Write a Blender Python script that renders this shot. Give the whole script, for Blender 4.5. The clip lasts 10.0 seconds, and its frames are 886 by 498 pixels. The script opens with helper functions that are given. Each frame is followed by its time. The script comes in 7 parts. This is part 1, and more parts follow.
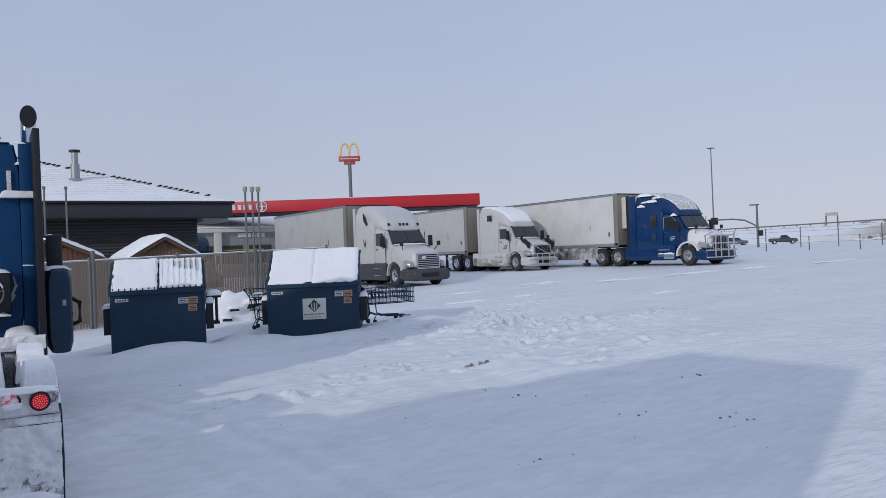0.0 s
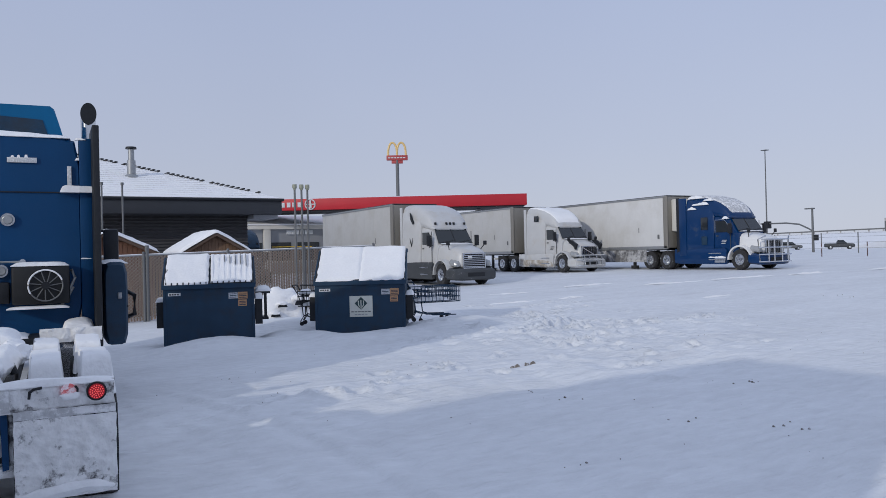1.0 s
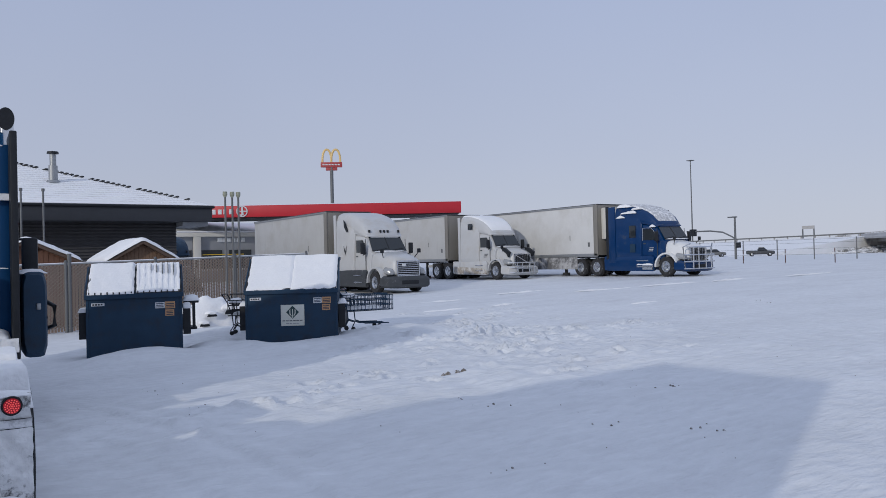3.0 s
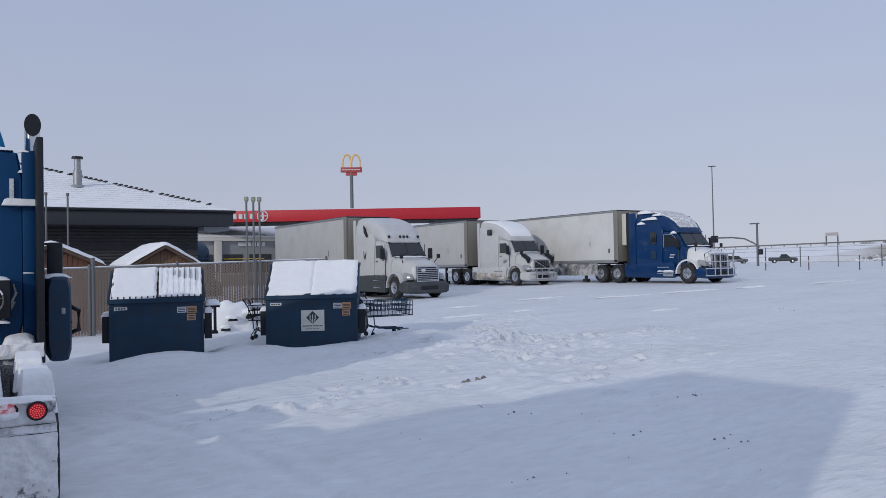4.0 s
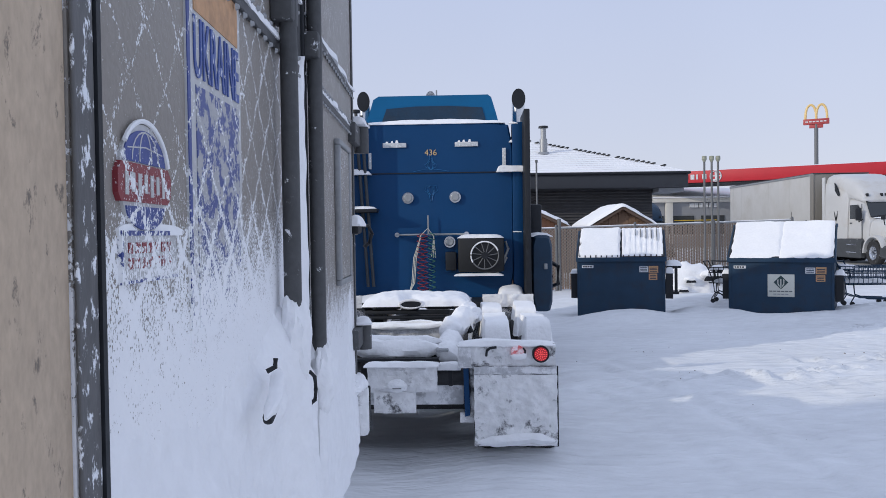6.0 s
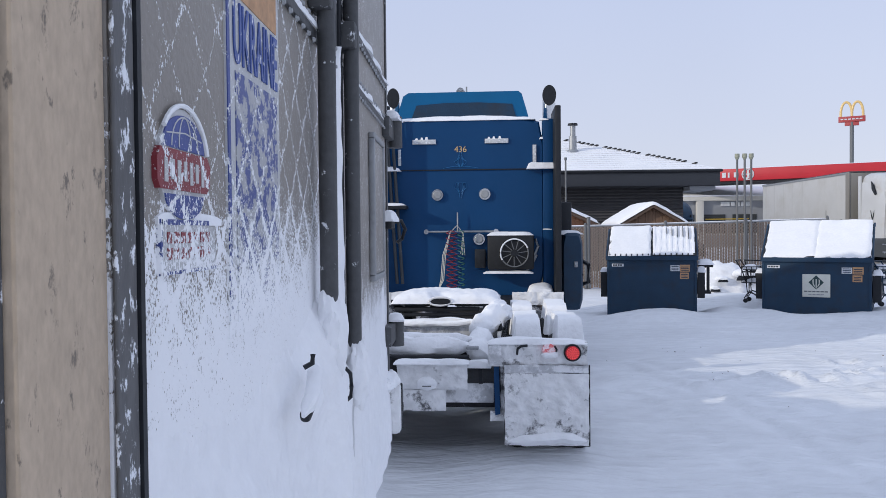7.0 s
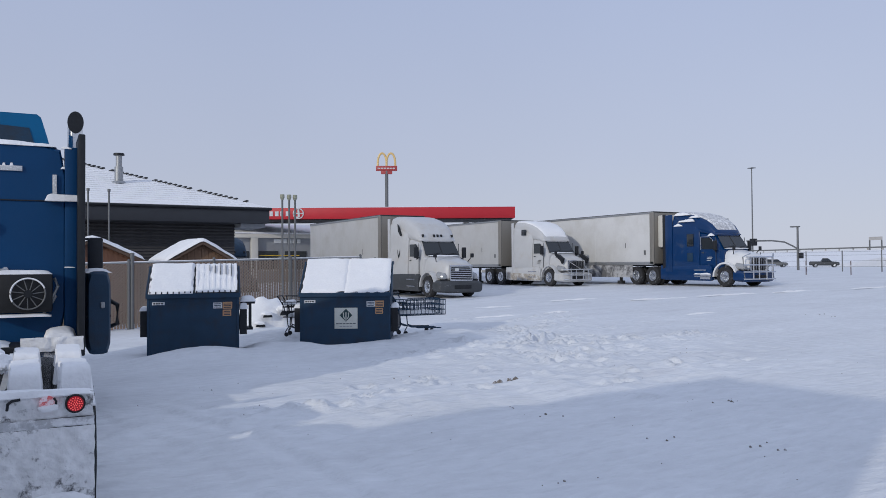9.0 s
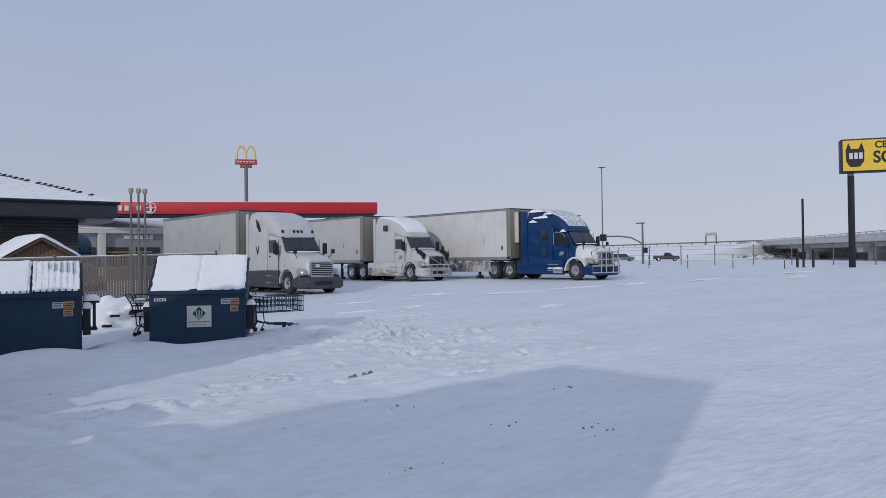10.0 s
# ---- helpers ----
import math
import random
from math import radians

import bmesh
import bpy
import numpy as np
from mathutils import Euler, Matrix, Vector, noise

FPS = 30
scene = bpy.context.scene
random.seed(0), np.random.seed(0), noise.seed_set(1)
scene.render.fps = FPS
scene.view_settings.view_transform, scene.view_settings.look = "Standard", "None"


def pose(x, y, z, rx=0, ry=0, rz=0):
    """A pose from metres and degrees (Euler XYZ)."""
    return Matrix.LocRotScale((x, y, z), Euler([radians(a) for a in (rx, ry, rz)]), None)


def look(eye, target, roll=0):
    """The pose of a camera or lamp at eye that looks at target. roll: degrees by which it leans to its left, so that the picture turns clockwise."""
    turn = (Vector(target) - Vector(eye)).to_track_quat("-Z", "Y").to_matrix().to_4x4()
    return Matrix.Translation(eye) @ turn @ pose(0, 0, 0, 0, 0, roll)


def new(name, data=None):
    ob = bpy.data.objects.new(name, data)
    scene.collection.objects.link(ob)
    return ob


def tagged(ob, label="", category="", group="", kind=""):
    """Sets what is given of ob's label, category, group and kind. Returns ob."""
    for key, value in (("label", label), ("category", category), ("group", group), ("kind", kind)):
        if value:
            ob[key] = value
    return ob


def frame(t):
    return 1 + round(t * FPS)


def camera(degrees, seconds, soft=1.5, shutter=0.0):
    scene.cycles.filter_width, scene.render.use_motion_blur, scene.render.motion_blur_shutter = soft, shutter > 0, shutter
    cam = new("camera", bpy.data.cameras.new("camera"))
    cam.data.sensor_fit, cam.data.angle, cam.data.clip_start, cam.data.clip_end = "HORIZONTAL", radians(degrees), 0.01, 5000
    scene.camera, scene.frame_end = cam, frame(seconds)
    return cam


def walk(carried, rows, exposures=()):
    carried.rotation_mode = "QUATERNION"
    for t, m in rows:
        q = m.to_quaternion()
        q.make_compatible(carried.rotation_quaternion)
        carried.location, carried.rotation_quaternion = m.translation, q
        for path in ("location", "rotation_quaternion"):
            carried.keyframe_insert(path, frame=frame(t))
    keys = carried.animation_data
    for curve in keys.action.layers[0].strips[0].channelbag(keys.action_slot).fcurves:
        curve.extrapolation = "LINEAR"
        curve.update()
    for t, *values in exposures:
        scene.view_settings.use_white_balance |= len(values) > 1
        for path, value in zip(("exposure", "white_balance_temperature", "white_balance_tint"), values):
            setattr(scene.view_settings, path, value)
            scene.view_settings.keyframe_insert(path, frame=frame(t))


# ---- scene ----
cam = camera(59.7, 10.0, soft=0.8)
PATH = [
    (0, (0.639, -0.045, 1.91), (1.7150, 1.6410, 1.9180), -2.3),
    (0.2, (0.635, -0.0314, 1.91), (1.6535, 1.6898, 1.9201), -2.13),
    (0.5, (0.629, -0.011, 1.91), (1.6120, 1.7310, 1.9210), -1.9),
    (1, (0.627, -0.017, 1.908), (1.6010, 1.7290, 1.9190), -1.4),
    (1.5, (0.62, -0.06, 1.91), (1.6260, 1.6690, 1.9180), -1.3),
    (2, (0.613, -0.112, 1.916), (1.6730, 1.5850, 1.9280), -1.4),
    (2.5, (0.643, -0.133, 1.92), (1.7440, 1.5370, 1.9410), -1.5),
    (2.7, (0.6422, -0.1312, 1.922), (1.7585, 1.5282, 1.9441), -1.48),
    (3.8, (0.6288, -0.0988, 1.949), (1.7351, 1.5669, 1.9888), -1.25),
    (4, (0.628, -0.097, 1.951), (1.7040, 1.5880, 1.9910), -1.2),
    (4.5, (0.61, -0.036, 1.934), (1.5640, 1.7210, 1.9690), -1.2),
    (4.7, (0.5844, -0.0188, 1.928), (1.4462, 1.7858, 1.9540), -1.27),
    (5, (0.546, 0.007, 1.92), (1.2490, 1.8790, 1.9320), -1.4),
    (5.2, (0.5028, 0.0118, 1.91), (1.0311, 1.9408, 1.9096), -1.43),
    (5.5, (0.438, 0.019, 1.894), (0.7590, 1.9930, 1.8800), -1.4),
    (5.7, (0.408, 0.011, 1.91), (0.5878, 2.0028, 1.8860), -1.19),
    (6, (0.363, -0.001, 1.935), (0.3700, 1.9990, 1.8960), -0.8),
    (6.2, (0.345, 0, 1.931), (0.2940, 1.9990, 1.8910), -0.7),
    (7.3, (0.335, 0.056, 1.925), (0.2710, 2.0540, 1.8800), -0.5),
    (7.5, (0.355, 0.044, 1.922), (0.3420, 2.0430, 1.8840), -0.6),
    (7.7, (0.3882, 0.038, 1.92), (0.4775, 2.0357, 1.8842), -0.63),
    (8, (0.438, 0.029, 1.917), (0.6970, 2.0120, 1.8890), -0.6),
    (8.3, (0.5094, 0.0194, 1.927), (0.9931, 1.9600, 1.9153), -0.55),
    (8.5, (0.557, 0.013, 1.933), (1.2120, 1.9030, 1.9340), -0.5),
    (8.7, (0.5914, -0.0282, 1.945), (1.3826, 1.8086, 1.9583), -0.43),
    (9, (0.643, -0.09, 1.962), (1.6440, 1.6410, 2.0010), -0.4),
    (9.2, (0.6434, -0.1336, 1.967), (1.7233, 1.5492, 2.0133), -0.39),
    (9.5, (0.644, -0.199, 1.975), (1.8020, 1.4310, 2.0220), -0.5),
    (9.7, (0.6456, -0.2546, 1.972), (1.8628, 1.3319, 2.0093), -0.6),
    (10, (0.648, -0.338, 1.967), (1.9360, 1.1920, 1.9910), -0.7),
]
EXPOSURE = [(0.0, 0.0, 6440, 7), (1.0, 0.0, 6440, 7), (2.5, -0.06, 6440, 7), (4.0, -0.07, 6440, 7), (4.5, -0.07, 6440, 7), (5.0, 0.04, 6440, 7), (5.5, 0.18, 6500, 7),
            (6.0, 0.38, 6620, 7), (6.2, 0.41, 6620, 7), (7.3, 0.44, 6620, 7), (7.5, 0.42, 6620, 7), (8.0, 0.34, 6580, 7), (8.5, 0.18, 6480, 7), (9.0, 0.02, 6440, 7),
            (9.5, -0.06, 6440, 7), (10.0, -0.1, 6440, 7)]
walk(cam, [(t, look(eye, target, roll)) for t, eye, target, roll in PATH], EXPOSURE)

# ---------------------------------------------------------------- light
SUN_WAY = Vector((0.86, 0.397, -0.325)).normalized()
world = bpy.data.worlds.new("world")
scene.world = world
world.use_nodes = True
wn, wl = world.node_tree.nodes, world.node_tree.links
wn.clear()
w_out = wn.new("ShaderNodeOutputWorld")
w_bg = wn.new("ShaderNodeBackground")
w_bg.inputs["Strength"].default_value = 1.0
w_sky = wn.new("ShaderNodeTexSky")
w_sky.sky_type, w_sky.sun_disc = "NISHITA", False
w_sky.sun_elevation, w_sky.sun_rotation = radians(18.9), radians(245.2)
w_dim = wn.new("ShaderNodeVectorMath")
w_dim.operation = "SCALE"
w_dim.inputs["Scale"].default_value = 0.06
w_co = wn.new("ShaderNodeTexCoord")
w_sep = wn.new("ShaderNodeSeparateXYZ")
w_ramp = wn.new("ShaderNodeValToRGB")
w_ramp.color_ramp.elements[0].position, w_ramp.color_ramp.elements[0].color = 0.0, (0.53, 0.555, 0.66, 1)
w_ramp.color_ramp.elements[1].position, w_ramp.color_ramp.elements[1].color = 0.42, (0.385, 0.45, 0.66, 1)
w_top = w_ramp.color_ramp.elements.new(0.9)
w_top.color = (0.52, 0.58, 0.76, 1)
w_mid = w_ramp.color_ramp.elements.new(0.13)
w_mid.color = (0.475, 0.515, 0.665, 1)
w_noise = wn.new("ShaderNodeTexNoise")
w_noise.inputs["Scale"].default_value, w_noise.inputs["Detail"].default_value = 1.6, 3
w_cloud = wn.new("ShaderNodeMapRange")
w_cloud.inputs["To Min"].default_value, w_cloud.inputs["To Max"].default_value = 0.93, 1.07
w_mul = wn.new("ShaderNodeVectorMath")
w_mul.operation = "SCALE"
w_mix = wn.new("ShaderNodeMix")
w_mix.data_type = "RGBA"
w_mix.inputs["Factor"].default_value = 0.92
wl.new(w_co.outputs["Generated"], w_sep.inputs[0])
wl.new(w_sep.outputs["Z"], w_ramp.inputs[0])
wl.new(w_co.outputs["Generated"], w_noise.inputs["Vector"])
wl.new(w_noise.outputs["Fac"], w_cloud.inputs["Value"])
wl.new(w_ramp.outputs[0], w_mul.inputs[0])
w_side = wn.new("ShaderNodeMapRange")
w_side.inputs["From Min"].default_value, w_side.inputs["From Max"].default_value = 0.3, 1.0
w_side.inputs["To Min"].default_value, w_side.inputs["To Max"].default_value = 1.0, 1.12
w_even = wn.new("ShaderNodeMath")
w_even.operation = "MULTIPLY"
wl.new(w_sep.outputs["X"], w_side.inputs["Value"])
wl.new(w_side.outputs[0], w_even.inputs[0])
wl.new(w_cloud.outputs[0], w_even.inputs[1])
wl.new(w_even.outputs[0], w_mul.inputs["Scale"])
wl.new(w_sky.outputs[0], w_dim.inputs[0])
wl.new(w_dim.outputs[0], w_mix.inputs["A"])
wl.new(w_mul.outputs[0], w_mix.inputs["B"])
wl.new(w_mix.outputs["Result"], w_bg.inputs["Color"])
wl.new(w_bg.outputs[0], w_out.inputs[0])

sun = new("sun", bpy.data.lights.new("sun", "SUN"))
sun.data.energy, sun.data.angle, sun.data.color = 1.36, radians(0.9), (1.0, 0.93, 0.84)
sun.matrix_world = look((0, 0, 60), Vector((0, 0, 60)) + SUN_WAY)


# ---------------------------------------------------------------- materials
def surf(name, col, rough=0.5, metal=0.0, var=0.12, scale=6.0, bump=0.15, fine=60.0, dirt=None, dirt_at=0.58, dirt_soft=0.06,
         dirt_scale=3.0, stretch=(1, 1, 1), island=0.0, coat=0.0, glow=0.0):
    """A surface with two scales of variation, fine relief and, if given, patches of a second colour (dirt, frost)."""
    m = bpy.data.materials.new(name)
    m.use_nodes = True
    n, k = m.node_tree.nodes, m.node_tree.links
    b = n["Principled BSDF"]
    b.inputs["Roughness"].default_value, b.inputs["Metallic"].default_value = rough, metal
    b.inputs["Coat Weight"].default_value = coat
    co, mp = n.new("ShaderNodeTexCoord"), n.new("ShaderNodeMapping")
    mp.inputs["Scale"].default_value = stretch
    k.new(co.outputs["Object"], mp.inputs["Vector"])
    big, small = n.new("ShaderNodeTexNoise"), n.new("ShaderNodeTexNoise")
    for node, s, d in ((big, scale, 5), (small, fine, 3)):
        node.inputs["Scale"].default_value, node.inputs["Detail"].default_value = s, d
        k.new(mp.outputs[0], node.inputs["Vector"])
    add = n.new("ShaderNodeMath")
    add.operation = "ADD"
    k.new(big.outputs["Fac"], add.inputs[0])
    k.new(small.outputs["Fac"], add.inputs[1])
    last = add.outputs[0]
    if island:
        geo, more = n.new("ShaderNodeNewGeometry"), n.new("ShaderNodeMath")
        more.operation, more.inputs[1].default_value = "MULTIPLY_ADD", island
        k.new(geo.outputs["Random Per Island"], more.inputs[0])
        k.new(last, more.inputs[2])
        last = more.outputs[0]
    rng = n.new("ShaderNodeMapRange")
    rng.inputs["From Min"].default_value, rng.inputs["From Max"].default_value = 0.6, 1.4
    rng.inputs["To Min"].default_value, rng.inputs["To Max"].default_value = 1 - var, 1 + var
    k.new(last, rng.inputs["Value"])
    tint = n.new("ShaderNodeVectorMath")
    tint.operation, tint.inputs[0].default_value = "SCALE", col
    k.new(rng.outputs[0], tint.inputs["Scale"])
    colour = tint.outputs[0]
    if dirt:
        pat = n.new("ShaderNodeTexNoise")
        pat.inputs["Scale"].default_value, pat.inputs["Detail"].default_value, pat.inputs["Roughness"].default_value = dirt_scale, 8, 0.7
        k.new(mp.outputs[0], pat.inputs["Vector"])
        edge = n.new("ShaderNodeMapRange")
        edge.inputs["From Min"].default_value, edge.inputs["From Max"].default_value = dirt_at - dirt_soft, dirt_at + dirt_soft
        k.new(pat.outputs["Fac"], edge.inputs["Value"])
        mix = n.new("ShaderNodeMix")
        mix.data_type = "RGBA"
        mix.inputs["B"].default_value = (*dirt, 1)
        k.new(edge.outputs[0], mix.inputs["Factor"])
        k.new(colour, mix.inputs["A"])
        colour = mix.outputs["Result"]
        worn = n.new("ShaderNodeMapRange")
        worn.inputs["To Min"].default_value, worn.inputs["To Max"].default_value = rough, 0.85
        k.new(edge.outputs[0], worn.inputs["Value"])
        k.new(worn.outputs[0], b.inputs["Roughness"])
    k.new(colour, b.inputs["Base Color"])
    if glow:
        b.inputs["Emission Color"].default_value, b.inputs["Emission Strength"].default_value = (*col, 1), glow
    if bump:
        bn = n.new("ShaderNodeBump")
        bn.inputs["Strength"].default_value, bn.inputs["Distance"].default_value = bump, 0.01
        k.new(add.outputs[0], bn.inputs["Height"])
        k.new(bn.outputs[0], b.inputs["Normal"])
    return m


def glass_surf(name, col=(0.02, 0.025, 0.03), rough=0.08):
    m = bpy.data.materials.new(name)
    m.use_nodes = True
    b = m.node_tree.nodes["Principled BSDF"]
    b.inputs["Base Color"].default_value, b.inputs["Roughness"].default_value = (*col, 1), rough
    b.inputs["Specular IOR Level"].default_value = 0.6
    return m


WHITE_FROST = (0.78, 0.8, 0.83)
SNOW = surf("snow", (0.865, 0.87, 0.885), 0.75, var=0.05, scale=1.3, bump=0.5, fine=22)
GROUND = surf("packed_snow", (0.722, 0.74, 0.77), 0.7, var=0.1, scale=0.9, bump=0.9, fine=9, dirt=(0.66, 0.67, 0.7), dirt_at=0.63, dirt_soft=0.06, dirt_scale=0.8, stretch=(0.35, 1, 1))
CRUST = surf("dirty_snow_crust", (0.8, 0.8, 0.805), 0.8, var=0.14, scale=9, bump=1.0, fine=15, dirt=(0.12, 0.12, 0.125), dirt_at=0.605, dirt_soft=0.035, dirt_scale=3.2)
BLUE = surf("blue_paint", (0.0, 0.046, 0.142), 0.5, var=0.12, scale=2, bump=0.04, dirt=(0.003, 0.05, 0.145), dirt_at=0.6, dirt_soft=0.1, dirt_scale=1.6)
BLUE_TOP = surf("bright_blue_paint", (0.0, 0.105, 0.25), 0.45, var=0.1, scale=3, bump=0.03)
NAVY = surf("navy_steel", (0.015, 0.042, 0.08), 0.5, var=0.2, scale=3, bump=0.2, dirt=(0.03, 0.042, 0.06), dirt_at=0.6, dirt_soft=0.1, dirt_scale=2.5)
BLACK = surf("black_paint", (0.018, 0.02, 0.024), 0.5, var=0.25, scale=9, bump=0.1)
RUBBER = surf("tyre_rubber", (0.025, 0.025, 0.027), 0.85, var=0.3, scale=12, bump=0.3, dirt=(0.35, 0.36, 0.38), dirt_at=0.66, dirt_scale=6)
CHROME = surf("chrome", (0.62, 0.63, 0.65), 0.22, 1.0, var=0.08, scale=10, bump=0.03)
STEEL = surf("galvanised_steel", (0.34, 0.35, 0.36), 0.5, 0.7, var=0.15, scale=10, bump=0.1)
GREYPOLE = surf("grey_pole", (0.15, 0.155, 0.16), 0.6, 0.3, var=0.15, scale=10, bump=0.1)
WHITE = surf("white_truck_paint", (0.54, 0.545, 0.55), 0.35, var=0.05, scale=2, bump=0.03, coat=0.3, dirt=(0.5, 0.48, 0.45), dirt_at=0.62, dirt_soft=0.12, dirt_scale=1.2)
TRAILER = surf("trailer_panel", (0.48, 0.48, 0.475), 0.5, var=0.06, scale=1.2, bump=0.05, dirt=(0.43, 0.42, 0.4), dirt_at=0.6, dirt_soft=0.14, dirt_scale=0.5)


def frosted(m):
    """Frost on a surface of the rear doors: flakes that cling to the quilted diagonals and close up lower down."""
    n, k = m.node_tree.nodes, m.node_tree.links
    b = n["Principled BSDF"]
    base = b.inputs["Base Color"].links[0].from_socket
    co, sep = n.new("ShaderNodeTexCoord"), n.new("ShaderNodeSeparateXYZ")
    k.new(co.outputs["Object"], sep.inputs[0])

    def sums(op, p, q, r=None):
        node = n.new("ShaderNodeMath")
        node.operation = op
        for i, v in enumerate((p, q, r)):
            if v is None:
                continue
            if isinstance(v, (int, float)):
                node.inputs[i].default_value = v
            else:
                k.new(v, node.inputs[i])
        return node.outputs[0]

    def grains(scale, detail, rough, stretch=1.0):
        mp, node = n.new("ShaderNodeMapping"), n.new("ShaderNodeTexNoise")
        mp.inputs["Scale"].default_value = (1, 1, stretch)
        node.inputs["Scale"].default_value, node.inputs["Detail"].default_value, node.inputs["Roughness"].default_value = scale, detail, rough
        k.new(co.outputs["Object"], mp.inputs["Vector"])
        k.new(mp.outputs[0], node.inputs["Vector"])
        return node.outputs["Fac"]
    grain, clump, cloud = grains(230, 4, 0.65, 0.75), grains(30, 4, 0.6, 0.8), grains(5, 3, 0.5)
    lines = None
    for sign in (1, -1):
        slant = sums("MULTIPLY_ADD", sep.outputs["Y"], 8.5, sums("MULTIPLY", sep.outputs["Z"], 6.8 * sign))
        f = sums("FRACT", sums("MULTIPLY_ADD", clump, 0.4, slant), 0.0)
        near = sums("SUBTRACT", 1.0, sums("MULTIPLY", sums("ABSOLUTE", sums("SUBTRACT", f, 0.5), 0.0), 11.0))
        near = sums("MAXIMUM", near, 0.0)
        lines = near if lines is None else sums("MAXIMUM", lines, near)
    low = n.new("ShaderNodeMapRange")
    low.interpolation_type = "SMOOTHSTEP"
    low.inputs["From Min"].default_value, low.inputs["From Max"].default_value = 2.11, 1.69
    low.inputs["To Min"].default_value, low.inputs["To Max"].default_value = 0.0, 0.34
    far_door = sums("MULTIPLY", sums("GREATER_THAN", sep.outputs["Y"], 1.42), 0.24)
    k.new(sums("ADD", sep.outputs["Z"], far_door), low.inputs["Value"])
    seam = n.new("ShaderNodeMapRange")
    seam.inputs["From Min"].default_value, seam.inputs["From Max"].default_value = 0.55, 1.0
    seam.inputs["To Min"].default_value, seam.inputs["To Max"].default_value = 0.0, 0.05
    k.new(sep.outputs["Y"], seam.inputs["Value"])
    total = sums("ADD", sums("MULTIPLY_ADD", lines, sums("MULTIPLY_ADD", far_door, -0.45, 0.17), grain), seam.outputs[0])
    total = sums("ADD", total, sums("MULTIPLY_ADD", clump, 0.32, low.outputs[0]))
    total = sums("MULTIPLY_ADD", cloud, 0.14, total)
    edge = n.new("ShaderNodeMapRange")
    edge.inputs["From Min"].default_value, edge.inputs["From Max"].default_value = 0.882, 0.925
    k.new(total, edge.inputs["Value"])
    mix = n.new("ShaderNodeMix")
    mix.data_type = "RGBA"
    mix.inputs["B"].default_value = (0.88, 0.885, 0.9, 1)
    k.new(edge.outputs[0], mix.inputs["Factor"])
    k.new(base, mix.inputs["A"])
    k.new(mix.outputs["Result"], b.inputs["Base Color"])
    k.new(sums("MULTIPLY_ADD", edge.outputs[0], 0.35, 0.45), b.inputs["Roughness"])
    relief = n.new("ShaderNodeBump")
    relief.inputs["Strength"].default_value, relief.inputs["Distance"].default_value = 0.6, 0.003
    k.new(edge.outputs[0], relief.inputs["Height"])
    k.new(b.inputs["Normal"].links[0].from_socket, relief.inputs["Normal"])
    k.new(relief.outputs[0], b.inputs["Normal"])
    return m


REEFER = frosted(surf("frosted_reefer_skin", (0.262, 0.238, 0.212), 0.45, 0.0, var=0.1, scale=5, bump=0.2, fine=90))
STICK_W = frosted(surf("frosted_white_sticker", (0.5, 0.5, 0.5), 0.5, var=0.1, scale=9, bump=0.1))
STICK_B = frosted(surf("frosted_blue_sticker", (0.035, 0.06, 0.24), 0.5, var=0.15, scale=9, bump=0.1))
STICK_R = frosted(surf("frosted_red_sticker", (0.22, 0.025, 0.035), 0.5, var=0.15, scale=9, bump=0.1))
STICK_P = frosted(surf("frosted_poster_print", (0.42, 0.42, 0.43), 0.5, var=0.1, scale=9, bump=0.1, dirt=(0.05, 0.075, 0.25), dirt_at=0.5, dirt_soft=0.015, dirt_scale=34))
REEFER_DARK = surf("grey_gasket", (0.065, 0.067, 0.07), 0.6, var=0.2, scale=8, bump=0.2, dirt=WHITE_FROST, dirt_at=0.645, dirt_soft=0.02, dirt_scale=22)
STRIP = surf("grey_seal_strip", (0.105, 0.104, 0.105), 0.6, var=0.2, scale=8, bump=0.3, dirt=WHITE_FROST, dirt_at=0.585, dirt_soft=0.02, dirt_scale=70, stretch=(1, 1, 0.45))
TAN_SIDE = surf("weathered_trailer_post", (0.5, 0.395, 0.29), 0.8, var=0.2, scale=3, bump=0.12, fine=120, dirt=(0.2, 0.165, 0.13), dirt_at=0.63, dirt_soft=0.03, dirt_scale=40, stretch=(1, 1, 0.5))
GREYLOW = surf("grey_skirt_paint", (0.06, 0.065, 0.072), 0.5, var=0.15, scale=4, bump=0.05, dirt=(0.4, 0.4, 0.41), dirt_at=0.68, dirt_scale=4)
DARKBOX = surf("dark_underside", (0.03, 0.031, 0.034), 0.8, var=0.3, scale=5, bump=0.2, dirt=(0.4, 0.4, 0.41), dirt_at=0.66, dirt_scale=5)
GLASS = glass_surf("dark_window")
SIDING = surf("dark_siding", (0.075, 0.074, 0.078), 0.7, var=0.2, scale=3, bump=0.2)
FASCIA = surf("black_fascia", (0.032, 0.035, 0.042), 0.6, var=0.15, scale=3, bump=0.1)
SHEDWALL = surf("brown_wood_siding", (0.2, 0.125, 0.08), 0.8, var=0.2, scale=5, bump=0.3, stretch=(1, 1, 0.2), island=0.2)
SHEDRED = surf("red_brown_siding", (0.17, 0.085, 0.055), 0.8, var=0.2, scale=5, bump=0.3, stretch=(1, 1, 0.2), island=0.2)
SLAT = surf("brown_privacy_slat", (0.24, 0.175, 0.135), 0.75, var=0.2, scale=2, bump=0.1, island=0.35)
WIRE = surf("fence_wire", (0.32, 0.3, 0.275), 0.5, 0.5, var=0.1, scale=10, bump=0.0)
